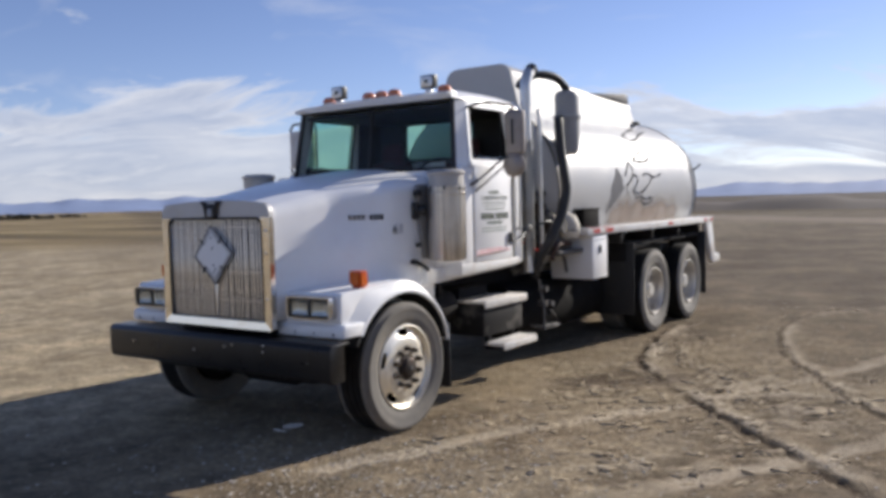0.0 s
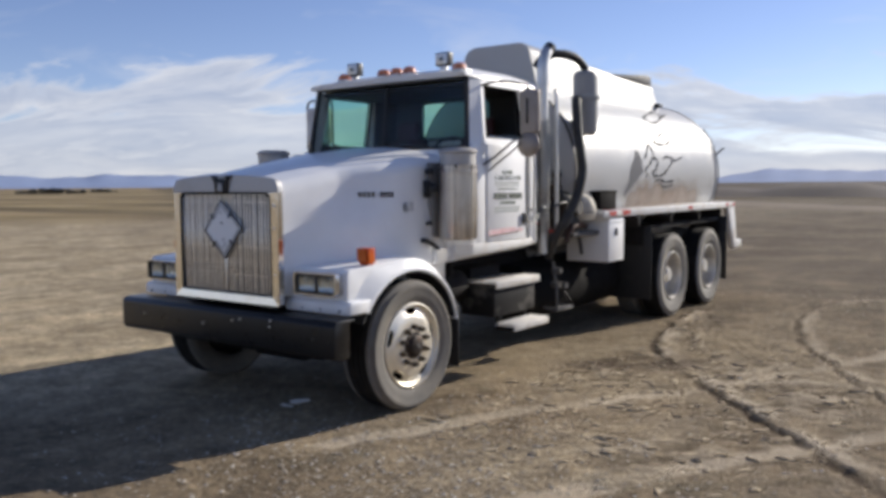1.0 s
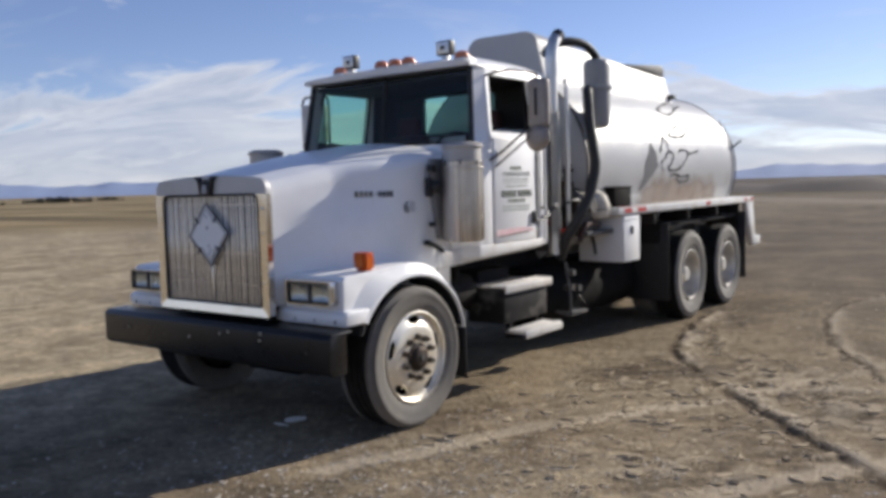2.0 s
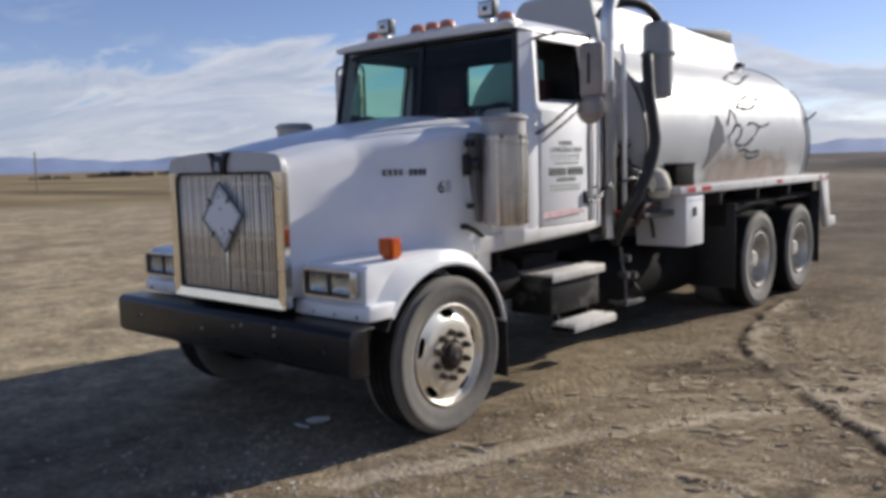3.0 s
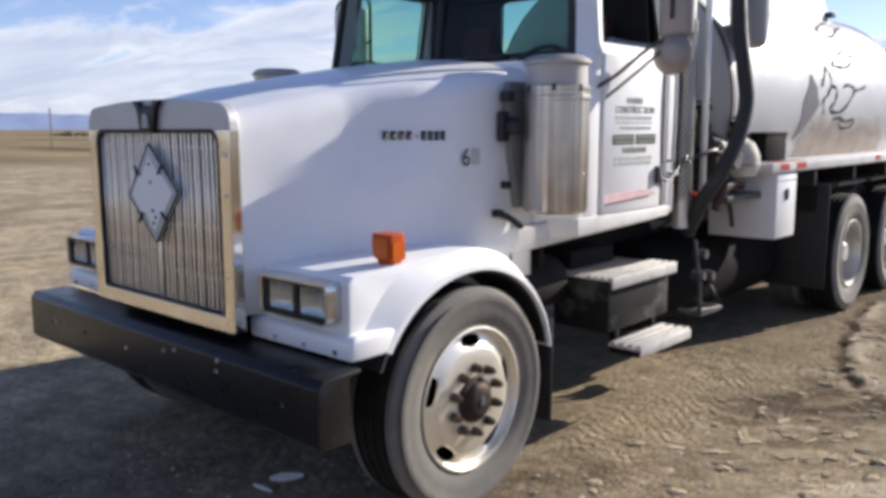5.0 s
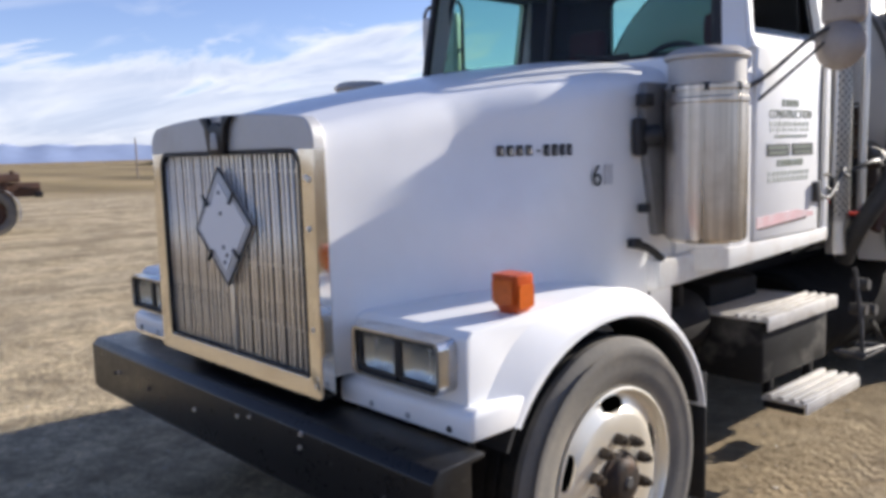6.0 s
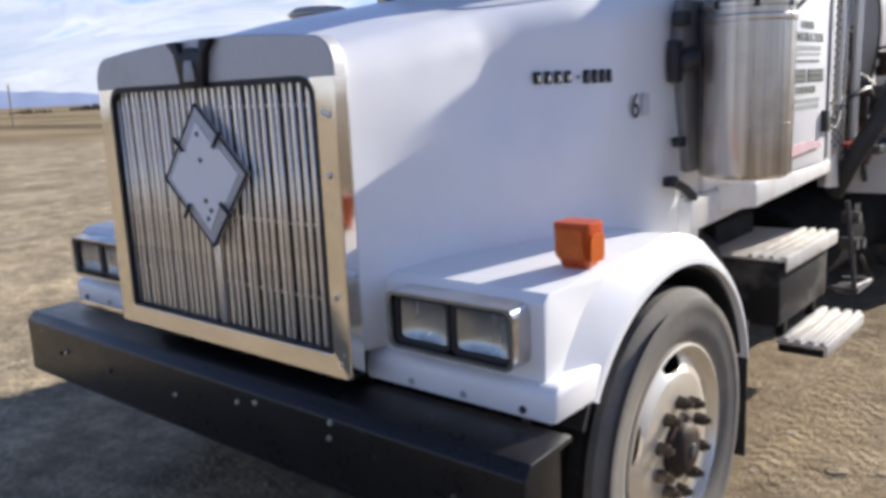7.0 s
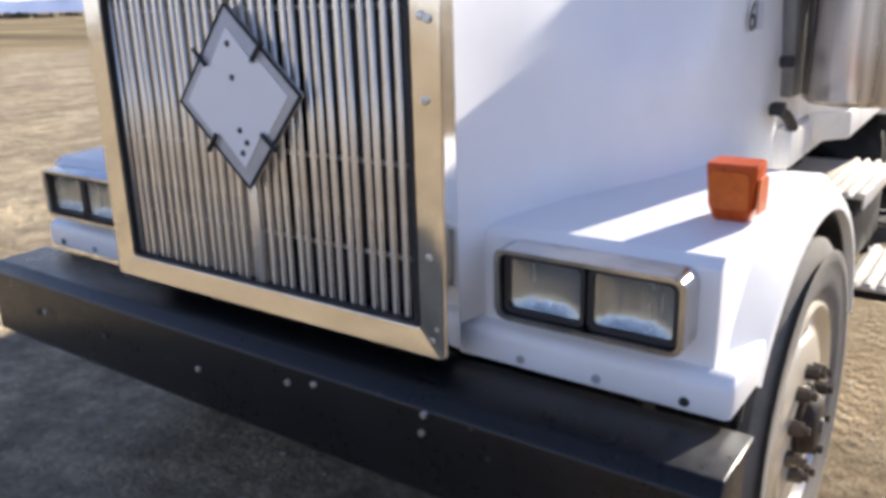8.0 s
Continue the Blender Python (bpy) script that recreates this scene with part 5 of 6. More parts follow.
for i in range(25):
    a = 2 * math.pi * i / 24
    pts.append(Vector((0.47 + 0.225 * math.cos(a), 1.40 + 0.10 * math.sin(a), 1.94 + 0.19 * math.sin(a))))
tube(pts, 0.014, 8, bm=wh, smooth=False)
tube([(0.25, 1.40, 1.94), (0.69, 1.40, 1.94)], 0.012, 6, bm=wh)
tube([(0.47, 1.40, 1.94), (0.47, 1.28, 1.84)], 0.025, 8, bm=wh)
part("steering_wheel", wh, M_DARK, cab)


# doors
def letters(body, size, matrix, material, parent, name="number"):
    cu = bpy.data.curves.new(name, "FONT")
    cu.body, cu.size, cu.extrude = body, size, 0.0008
    tmp = bpy.data.objects.new(name, cu)
    scene.collection.objects.link(tmp)
    dg = bpy.context.evaluated_depsgraph_get()
    me = bpy.data.meshes.new_from_object(tmp.evaluated_get(dg))
    bpy.data.objects.remove(tmp)
    me.materials.clear()
    me.materials.append(material)
    ob = new(name, me)
    ob.parent = parent
    ob.matrix_local = matrix
    return ob


def door(s):
    d = part("door", sbox(s, CX - 0.035, CX + 0.012, 1.205, 1.867, 1.185, 2.045, r=0.012), M_WHITE, truck, "white cab door with vinyl lettering")
    fr = bmesh.new()
    a, b = sorted((s * (CX - 0.03), s * (CX + 0.008)))
    outline_o = [(1.165, 2.030), (1.940, 2.030), (1.940, 2.575), (1.930, 2.585), (1.275, 2.585), (1.255, 2.565)]
    outline_i = [(1.198, 2.092), (1.915, 2.092), (1.915, 2.535), (1.900, 2.562), (1.296, 2.562), (1.272, 2.545)]
    ring(outline_o, outline_i, "x", a, b, bm=fr)
    part("window_frame", leaned(fr), M_WHITE, d)
    a, b = sorted((s * (CX - 0.040), s * (CX - 0.033)))
    part("frame_lining", leaned(ring(outline_o, [(1.205, 2.098), (1.909, 2.098), (1.909, 2.533), (1.896, 2.556), (1.300, 2.556), (1.279, 2.540)], "x", a, b)), M_INTERIOR, d)
    a, b = sorted((s * (CX - 0.014), s * (CX - 0.010)))
    if s < 0:
        part("window_pane", leaned(prism(outline_i, "x", a, b)), M_GLASS_TEAL, d, "teal-tinted side window").visible_shadow = False
    else:
        lowered = [(1.198, 2.092), (1.915, 2.092), (1.915, 2.125), (1.202, 2.125)]
        part("window_pane", leaned(prism(lowered, "x", a, b)), M_GLASS, d, "side window wound almost down").visible_shadow = False
    a, b = sorted((s * (CX + 0.010), s * (CX + 0.022)))
    part("handle", prism(rounded(1.785, 1.830, 1.325, 1.425, 0.01, 3), "x", a, sorted((s * CX, s * (CX + 0.04)))[1] if s > 0 else b, r=0.004), M_DARK, d, "black door handle")
    part("door_gap", sbox(s, CX + 0.001, CX + 0.0135, 1.868, 1.880, 1.19, 2.03, r=0.001), M_DARK, d)
    if s > 0:
        rail = tube([(CX + 0.040, 1.960, 1.44), (CX + 0.040, 1.960, 1.99), (CX - 0.02, 1.960, 2.42)], 0.012, 8)
        tube([(CX - 0.005, 1.960, 1.45), (CX + 0.040, 1.960, 1.45)], 0.012, 6, bm=rail)
        tube([(CX - 0.10, 1.960, 2.41), (CX - 0.02, 1.960, 2.41)], 0.012, 6, bm=rail)
        part("grab_rail", rail, M_STEEL, truck, "steel grab rail beside the door")
        # lettering block: unreadable lines as bars
        x0, x1 = CX + 0.0125, CX + 0.0145
        for y0, y1, z0, z1, m, count in ((1.45, 1.63, 1.782, 1.812, M_INK_GREEN, 5), (1.33, 1.75, 1.692, 1.712, M_FADED, 9), (1.34, 1.75, 1.670, 1.682, M_FADED, 7), (1.38, 1.72, 1.640, 1.652, M_INK_GREEN, 10),
                                         (1.305, 1.530, 1.557, 1.612, M_INK, 1), (1.555, 1.780, 1.557, 1.612, M_INK, 1), (1.41, 1.68, 1.510, 1.540, M_INK_GREEN, 8), (1.32, 1.75, 1.468, 1.488, M_FADED, 10), (1.32, 1.75, 1.440, 1.460, M_FADED, 9)):
            pitch = (y1 - y0) / count
            for k in range(count):
                gap = 0.0 if count == 1 else pitch * (0.28 if k % 4 else 0.42)
                part("lettering_bar", box(x0, x1, y0 + k * pitch, y0 + (k + 1) * pitch - gap, z0, z1, r=0.0), m, d, smooth=0)
        for y0, y1 in ((1.318, 1.517), (1.568, 1.767)):
            part("lettering_bar", box(x1, x1 + 0.001, y0, y1, 1.590, 1.601, r=0.0), M_INK_GREEN, d, smooth=0)
            part("lettering_bar", box(x1, x1 + 0.001, y0 + 0.01, y1 - 0.012, 1.567, 1.577, r=0.0), M_INK_GREEN, d, smooth=0)
        letters("CONSTRUCTION", 0.0555, Matrix.Translation((x1 - 0.0008, 1.325, 1.728)) @ Euler((radians(90), 0, radians(90))).to_matrix().to_4x4(), M_INK_GREEN, d, "lettering")
        part("stripe", prism([(1.22, 1.238), (1.80, 1.262), (1.80, 1.278), (1.62, 1.300), (1.22, 1.290)], "x", x0, x1), M_PINK, d, "faded pink stripe")
        part("stripe_edge", prism([(1.24, 1.2320), (1.72, 1.2500), (1.72, 1.2600), (1.24, 1.240)], "x", x0, x1 + 0.001), M_RUST, d)


door(1)
door(-1)

# roof lamps
M_CLEARANCE = mat("faded_amber_plastic", (0.66, 0.22, 0.10), 0.3, vary=0.12, scale=20, coat=0.3)
for x in (-0.49, 0.0, 0.15, 0.30, 0.85):
    y0 = 1.075
    zb = 2.620 + 0.115 * (0.97 if abs(x) < 0.6 else 0.84) - 0.062
    lm = part("clearance_light", lathe([(0.0, 0.056), (0.030, 0.054), (0.050, 0.044), (0.062, 0.022), (0.064, 0.0)], (x, y0, zb + 0.026), "z", 16), M_CLEARANCE, truck, "faded amber dome clearance light on the cab roof")
    part("base", prism([(y0 - 0.055, zb - 0.01), (y0 + 0.14, zb - 0.01), (y0 + 0.13, zb + 0.022), (y0 + 0.04, zb + 0.040), (y0 - 0.05, zb + 0.022)], "x", x - 0.05, x + 0.05, r=0.006), M_WHITE, lm)
for x in (-0.47, 0.60):
    zb = 2.705
    wl_ = part("work_lamp", box(x - 0.075, x + 0.075, 1.16, 1.235, zb + 0.035, zb + 0.155, r=0.012), M_DARK, truck, "square black work lamp on the cab roof")
    part("lens", prism(rounded(x - 0.062, x + 0.062, zb + 0.046, zb + 0.144, 0.01, 3), "y", 1.153, 1.161, r=0.003), M_STEEL, wl_)
    part("reflector_boss", box(x - 0.02, x + 0.02, 1.149, 1.1535, zb + 0.08, zb + 0.11, r=0.004), M_DARK, wl_)
    part("stand", box(x - 0.03, x + 0.03, 1.175, 1.22, zb - 0.02, zb + 0.036, r=0.006), M_STEEL, wl_)


# mirrors
M_MIRROR_BACK = mat("dusty_mirror_shell", (0.33, 0.29, 0.26), 0.5, metal=0.4, vary=0.12, scale=12, dirt=(0.26, 0.21, 0.16), dirt_amount=0.4, dirt_scale=8)


def mirror(s):
    m = part("mirror", sbox(s, 1.170, 1.362 if s > 0 else 1.50, 1.52, 1.595, 2.125, 2.520, r=0.036, seg=4), M_MIRROR_BACK if s > 0 else M_WHITE_DIRTY, truck, "dull brown-grey west-coast mirror" if s > 0 else "pale west-coast mirror in a bent tube frame")
    part("glass", sbox(s, 1.180, 1.312, 1.5955, 1.600, 2.155, 2.490, r=0.001), M_MIRROR, m)
    part("slot", sbox(s, 1.248, 1.272, 1.513, 1.5205, 2.22, 2.44, r=0.002), M_DARK, m)
    part("convex_mirror", lathe([(0.0, -0.05), (0.05, -0.047), (0.095, -0.030), (0.113, 0.0), (0.110, 0.012), (0.0, 0.02)], (s * 1.256, 1.545, 2.040), "y", 28), M_MIRROR_BACK, m, "dull tan-grey round convex mirror")
    arm = tube(mirror_x([(1.030, 1.16, 1.86), (1.08, 1.26, 1.92), (1.17, 1.45, 2.07), (1.25, 1.55, 2.13)], s), 0.010, 8)
    tube(mirror_x([(1.040, 1.22, 1.80), (1.09, 1.32, 1.88), (1.16, 1.45, 1.99), (1.25, 1.55, 2.11)], s), 0.008, 8, bm=arm)
    tube(mirror_x([(0.945, 1.26, 2.55), (1.08, 1.38, 2.590), (1.25, 1.555, 2.560)], s), 0.011, 8, bm=arm)
    tube(mirror_x([(1.25, 1.555, 2.56), (1.25, 1.555, 2.12)], s), 0.012, 8, bm=arm)
    part("arm", arm, M_DARKGREY, m)
    if s < 0:
        loop = [(-u, 1.605, v) for u, v in rounded(1.18, 1.55, 2.04, 2.60, 0.07, 4)]
        part("guard_loop", tube(loop + loop[:2], 0.012, 8, smooth=False), M_DARKGREY, m, "bent tube round the mirror")


mirror(1)
mirror(-1)


# air cleaners beside the cowl
M_COWL_GAP = mat("shaded_gap_grey", (0.20, 0.195, 0.19), 0.6, vary=0.15, scale=9, dirt=(0.12, 0.10, 0.08), dirt_amount=0.35, dirt_scale=8)


def air_cleaner(s):
    c = (s * 1.098, 0.695, 0.0 if s > 0 else 0.045)
    k_ = 0.93
    a = part("air_cleaner", lathe([(k_ * r, z) for r, z in [(0.0, 1.245), (0.148, 1.245), (0.166, 1.258), (0.169, 1.27), (0.169, 1.424), (0.1704, 1.4245), (0.1704, 1.4355), (0.169, 1.436), (0.169, 1.775), (0.173, 1.782), (0.173, 1.796), (0.167, 1.802), (0.167, 1.822), (0.171, 1.828), (0.171, 1.842), (0.160, 1.850), (0.0, 1.852)]], c, "z", 44), M_CANISTER, truck, "tall streaked stainless air cleaner canister", smooth=20)
    part("intake_cap", lathe([(k_ * r, z) for r, z in [(0.157, 1.850), (0.156, 1.940), (0.170, 1.946), (0.173, 1.950), (0.173, 1.960), (0.166, 1.966), (0.138, 1.984), (0.130, 1.987), (0.0, 1.990)]], c, "z", 36), M_CAP, a, "dull aluminium rain cap", smooth=20)
    for z in (1.835, ):
        for k in (200, 250, 300, 350):
            an = radians(k)
            part("clamp", box(c[0] + s * 0.0 + 0.150 * math.cos(an) - 0.012, c[0] + 0.150 * math.cos(an) + 0.012, c[1] + 0.150 * math.sin(an) - 0.012, c[1] + 0.150 * math.sin(an) + 0.012, z - 0.015, z + 0.015, r=0.004), M_DARK, a)
    # grey panel in place of the shadowed gap between cowl and canister
    part("bracket", prism([(0.615, 1.26), (0.80, 1.26), (0.80, 1.87), (0.545, 1.87), (0.535, 1.70)], "x", *sorted((s * 0.890, s * 0.930)), r=0.01), M_COWL_GAP, a)
    elbow = tube(mirror_x([(0.90, 0.575, 1.655), (0.935, 0.560, 1.66), (0.955, 0.585, 1.665)], s), 0.042, 14)
    sbox(s, 0.892, 0.930, 0.490, 0.555, 1.585, 1.730, r=0.012, bm=elbow)
    part("elbow", elbow, M_DARK, a)
    part("mount_clip", sbox(s, 0.905, 0.955, 0.50, 0.56, 1.775, 1.825, r=0.008), M_DARK, a)
    part("mount_clip", sbox(s, 0.905, 0.945, 0.51, 0.55, 1.36, 1.395, r=0.006), M_DARK, a)


air_cleaner(1)
air_cleaner(-1)
latch = tube([(0.915, 0.46, 1.245), (0.93, 0.55, 1.215), (0.935, 0.64, 1.165)], 0.017, 8)
box(0.905, 0.945, 0.44, 0.49, 1.225, 1.262, r=0.006, bm=latch)
part("hood_latch", latch, M_RUBBER, truck, "black rubber hood latch")

# hood side badge (plain bars) and fleet number
hx = curve_at(HOOD_W, 0.0)


def on_hood(y, off=0.004, z=1.575):
    return hood_side(y, z) + 0.003 + off


for k in range(9):
    y0 = -0.128 + 0.0335 * k
    if k == 4:
        y0, y1, z0, z1 = y0 + 0.008, y0 + 0.020, 1.613, 1.620
    else:
        y1, z0, z1 = y0 + 0.024, 1.597 + 0.004 * (k < 4), 1.638
    b = bmesh.new()
    b.faces.new([b.verts.new((on_hood(y, o), y, z)) for y, z, o in ((y0, z0, 0.0045), (y1, z0, 0.0045), (y1, z1, 0.0035), (y0, z1, 0.0035))])
    bmesh.ops.solidify(b, geom=list(b.faces), thickness=-0.006)
    bar = part("badge_bar", b, M_DARK if k > 3 else M_DARKGREY, truck, smooth=0)
    if k != 4:
        b = bmesh.new()
        ya, yb = y0 + 0.006, y1 - 0.006
        b.faces.new([b.verts.new((on_hood(y, 0.0115), y, z)) for y, z in ((ya, z0 + 0.006), (yb, z0 + 0.006), (yb, z1 - 0.012), (ya, z1 - 0.012))])
        bmesh.ops.solidify(b, geom=list(b.faces), thickness=-0.002)
        part("badge_inlay", b, M_GREY if k > 3 else M_CHROME, bar, smooth=0)


slope = math.degrees(math.atan2(on_hood(0.40, 0, 1.5) - on_hood(0.30, 0, 1.5), 0.10))
letters("6", 0.115, Matrix.Translation((on_hood(0.27, 0.009, 1.48), 0.255, 1.478)) @ Euler((radians(90), 0, radians(90 - slope))).to_matrix().to_4x4(), M_INK, truck, "fleet_number")
ghost = box(-0.001, 0.001, -0.024, 0.024, -0.038, 0.038, r=0.0)
gh = part("faded_number", ghost, mat("faded_vinyl", (0.58, 0.585, 0.59), 0.5, vary=0.1, scale=30), truck, "ghost of a peeled number", smooth=0)
gh.matrix_local = Matrix.Translation((on_hood(0.355, 0.007, 1.50), 0.355, 1.518)) @ pose(0, 0, 0, 0, 0, -slope)

# steps and battery box
sb = part("step_box", box(0.66, 1.035, 1.33, 2.04, 0.50, 0.795, r=0.015), mat("scuffed_black_paint", (0.016, 0.015, 0.014), 0.6, spec=0.2, vary=0.3, scale=6, dirt=(0.26, 0.235, 0.20), dirt_amount=0.26, dirt_scale=4), truck, "scuffed black battery box step")
part("tread", box(0.63, 1.06, 1.31, 2.075, 0.80, 0.812, r=0.004), M_TREAD_ALU, sb, "dull aluminium tread plate")
tr = bmesh.new()
for x in (0.90, 0.945, 0.99):
    box(x, x + 0.022, 1.312, 2.073, 0.8125, 0.826, r=0.003, bm=tr)
box(1.035, 1.060, 1.312, 2.073, 0.8125, 0.826, r=0.004, bm=tr)
part("tread_rib", tr, M_TREAD_ALU, sb)
part("tread_lip", box(1.0605, 1.070, 1.31, 2.075, 0.760, 0.824, r=0.003), M_TREAD_ALU, sb)
lt = part("lower_step", box(1.02, 1.222, 1.35, 1.96, 0.425, 0.440, r=0.004), M_TREAD_ALU, truck, "ribbed aluminium lower step")
lr = bmesh.new()
for x in (1.040, 1.095, 1.150):
    box(x, x + 0.030, 1.352, 1.958, 0.441, 0.456, r=0.004, bm=lr)
box(1.200, 1.222, 1.352, 1.958, 0.441, 0.458, r=0.004, bm=lr)
part("step_rib", lr, M_TREAD_ALU, lt)
part("step_lip", box(1.224, 1.234, 1.35, 1.96, 0.392, 0.446, r=0.003), M_TREAD_ALU, lt)
part("step_end", box(1.03, 1.220, 1.351, 1.361, 0.390, 0.423, r=0.003), M_FRAME, lt)
for y in (1.42, 1.85):
    part("step_hanger", box(0.99, 1.03, y, y + 0.04, 0.43, 0.56, r=0.005), M_FRAME, lt)
part("step_support", box(0.46, 0.70, 1.45, 1.95, 0.62, 0.92, r=0.02), M_FRAME, truck)
# side tank hung low to shade the ground beneath the deck
part("shading_tank", lathe([(0, 2.30), (0.27, 2.30), (0.30, 2.33), (0.30, 4.35), (0.27, 4.38), (0, 4.38)], (0.56, 0, 0.57), "y", 28), M_TANK_BLACK, truck, "black painted side tank under the deck")
# unseen twin on the far side, added to block the sun
part("shading_tank", lathe([(0, 2.30), (0.27, 2.30), (0.30, 2.33), (0.30, 4.35), (0.27, 4.38), (0, 4.38)], (-0.56, 0, 0.57), "y", 28), M_TANK_BLACK, truck)
# folding foot bracket behind the steps
fb = tube([(1.02, 2.42, 0.92), (1.05, 2.45, 0.62), (1.08, 2.40, 0.46), (1.09, 2.72, 0.44), (1.05, 2.60, 0.60)], 0.014, 7, smooth=False)
tube([(0.95, 2.35, 0.46), (1.10, 2.40, 0.445)], 0.014, 7, bm=fb)
tube([(0.96, 2.62, 0.45), (1.10, 2.72, 0.44)], 0.014, 7, bm=fb)
box(0.96, 1.10, 2.37, 2.70, 0.425, 0.437, r=0.003, bm=fb)
for y, z in ((2.48, 0.68), (2.62, 0.66), (2.50, 0.82)):
    lathe([(0, -0.04), (0.03, -0.04), (0.035, 0.0), (0.03, 0.05), (0, 0.05)], (1.02, y, z), "x", 10, bm=fb)
part("folding_foot", fb, M_DARKGREY, truck, "folding steel foot bracket")

# exhaust stack with perforated guard behind the cab
st = part("exhaust_stack", tube([(0.93, 2.38, 1.0), (0.93, 2.38, 2.70)], 0.052, 20, smooth=False), M_STEEL, truck, "stainless vertical exhaust stack")
part("elbow_tip", tube([(0.93, 2.38, 2.66), (0.93, 2.383, 2.84), (0.933, 2.42, 2.95), (0.938, 2.49, 3.02)], 0.058, 18), M_STEEL, st, "curved stainless tip")
part("tip_mouth", tube([(0.936, 2.462, 2.995), (0.941, 2.512, 3.04)], 0.060, 18), M_DARK, st, "soot-black mouth")
gb = bmesh.new()
rows = []
for z in (1.18, 2.32):
    rows.append([gb.verts.new((0.93 + 0.066 * math.cos(radians(a)), 2.38 + 0.066 * math.sin(radians(a)), z)) for a in range(-120, 121, 12)])
for i in range(len(rows[0]) - 1):
    gb.faces.new((rows[0][i], rows[0][i + 1], rows[1][i + 1], rows[1][i]))
bmesh.ops.solidify(gb, geom=list(gb.faces), thickness=0.003)
guard = part("heat_guard", gb, M_STEEL, st, "perforated stainless heat guard")
holes = bmesh.new()
for a in range(-84, 85, 14):
    for k in range(26):
        z = 1.22 + 0.042 * k + (0.021 if (a // 14) % 2 else 0)
        r = 0.0702
        c = Vector((0.93 + r * math.cos(radians(a)), 2.38 + r * math.sin(radians(a)), z))
        t = Vector((-math.sin(radians(a)), math.cos(radians(a)), 0))
        holes.faces.new([holes.verts.new(c + t * 0.005 * math.cos(radians(w)) + Vector((0, 0, 0.009 * math.sin(radians(w))))) for w in range(0, 360, 60)])
tagged(part("guard_hole", holes, M_DARK, guard, smooth=0), kind="stuff")
part("pipe", tube([(1.00, 2.53, 1.12), (1.00, 2.53, 2.45), (0.95, 2.60, 2.62)], 0.022, 10), M_STEEL, truck, "thin steel air pipe behind the cab")
part("air_line", tube([(1.058, 1.82, 1.36), (1.068, 1.93, 1.34), (1.045, 2.10, 1.41), (0.99, 2.32, 1.47)], 0.008, 7), M_DARK, truck)
part("air_line", tube([(1.040, 1.98, 1.38), (1.050, 2.08, 1.37), (1.02, 2.20, 1.44), (0.99, 2.40, 1.42)], 0.007, 7), M_DARK, truck)
part("rear_bulkhead", box(-0.80, 0.86, 2.62, 2.68, 1.0, 1.62, r=0.01), M_DARKGREY, truck)

# vacuum tank with domed ends, raised dome box on top
R, ZC, TY0, TY1 = 1.02, 1.81, 2.86, 7.36
tank = part("tank", lathe([(0, TY0 - 0.20), (0.35, TY0 - 0.18), (0.70, TY0 - 0.12), (0.92, TY0 - 0.05), (R, TY0 + 0.03), (R, TY1 - 0.02), (0.96, TY1 + 0.04), (0.72, TY1 + 0.12), (0.36, TY1 + 0.18), (0, TY1 + 0.20)], (0, 0, ZC), "y", 72), M_TANK, truck, "white enamelled round vacuum tank", smooth=30)
for y in (TY0 + 0.05, TY1 - 0.02):
    part("rim_band", lathe([(R + 0.001, y - 0.025), (R + 0.012, y - 0.022), (R + 0.012, y + 0.022), (R + 0.001, y + 0.025)], (0, 0, ZC), "y", 72), M_TANK if y > 5 else M_DARKGREY, tank)
hy0, hy1 = 2.98, 6.32
def dome_section(y, top, w, r):
    out = [(w + 0.14, 2.50)]
    for i in range(7):
        a = radians(90 * i / 6)
        out.append((w - r + r * math.cos(a), top - r + r * math.sin(a)))
    return [Vector((x, y, z)) for x, z in out] + [Vector((-x, y, z)) for x, z in reversed(out)]
part("dome_box", loft([dome_section(hy0, 3.215, 0.43, 0.16), dome_section(hy0 + 0.02, 3.22, 0.435, 0.16), dome_section(4.5, 3.13, 0.44, 0.10), dome_section(hy1, 3.03, 0.45, 0.06)], closed=True, caps=True), M_TANK, tank, "raised white dome box along the tank top", smooth=35)
part("dome_seam", tube([(0.445, 3.05, 2.738), (0.455, 6.30, 2.725)], 0.010, 6), M_TANK, tank)
lid = part("manway_lid", prism([(4.98, 3.070), (5.60, 3.045), (6.20, 3.020), (6.27, 3.030), (6.26, 3.150), (6.14, 3.170)], "x", -0.20, 0.445, r=0.008), M_RUBBER, tank, "dark grey manway lid")
part("lid_latch", box(0.46, 0.58, 6.24, 6.36, 2.735, 2.785, r=0.008), M_DARK, tank)


def on_tank(y, ang, off=0.004):
    """A place on the tank's wall, by the angle above the horizontal."""
    return Vector(((R + off) * math.cos(radians(ang)), y, ZC + (R + off) * math.sin(radians(ang))))


def scribble(points, width=0.012):
    """A flat painted line on the tank wall, through places of (y, angle)."""
    line = spline([(y, radians(a) * R, 0) for y, a in points], 6)
    b = bmesh.new()
    rows = []
    for i, p in enumerate(line):
        d = (line[min(i + 1, len(line) - 1)] - line[max(i - 1, 0)]).normalized()
        side = Vector((-d.y, d.x, 0)) * width * (0.70 + 0.25 * math.sin(i * 0.9))
        rows.append([b.verts.new(on_tank((p + k * side).x, math.degrees((p + k * side).y / R), 0.007)) for k in (-1, 1)])
    for p, q in zip(rows, rows[1:]):
        b.faces.new((p[0], p[1], q[1], q[0]))
    part("decal_line", b, M_LINE, tank, smooth=0)


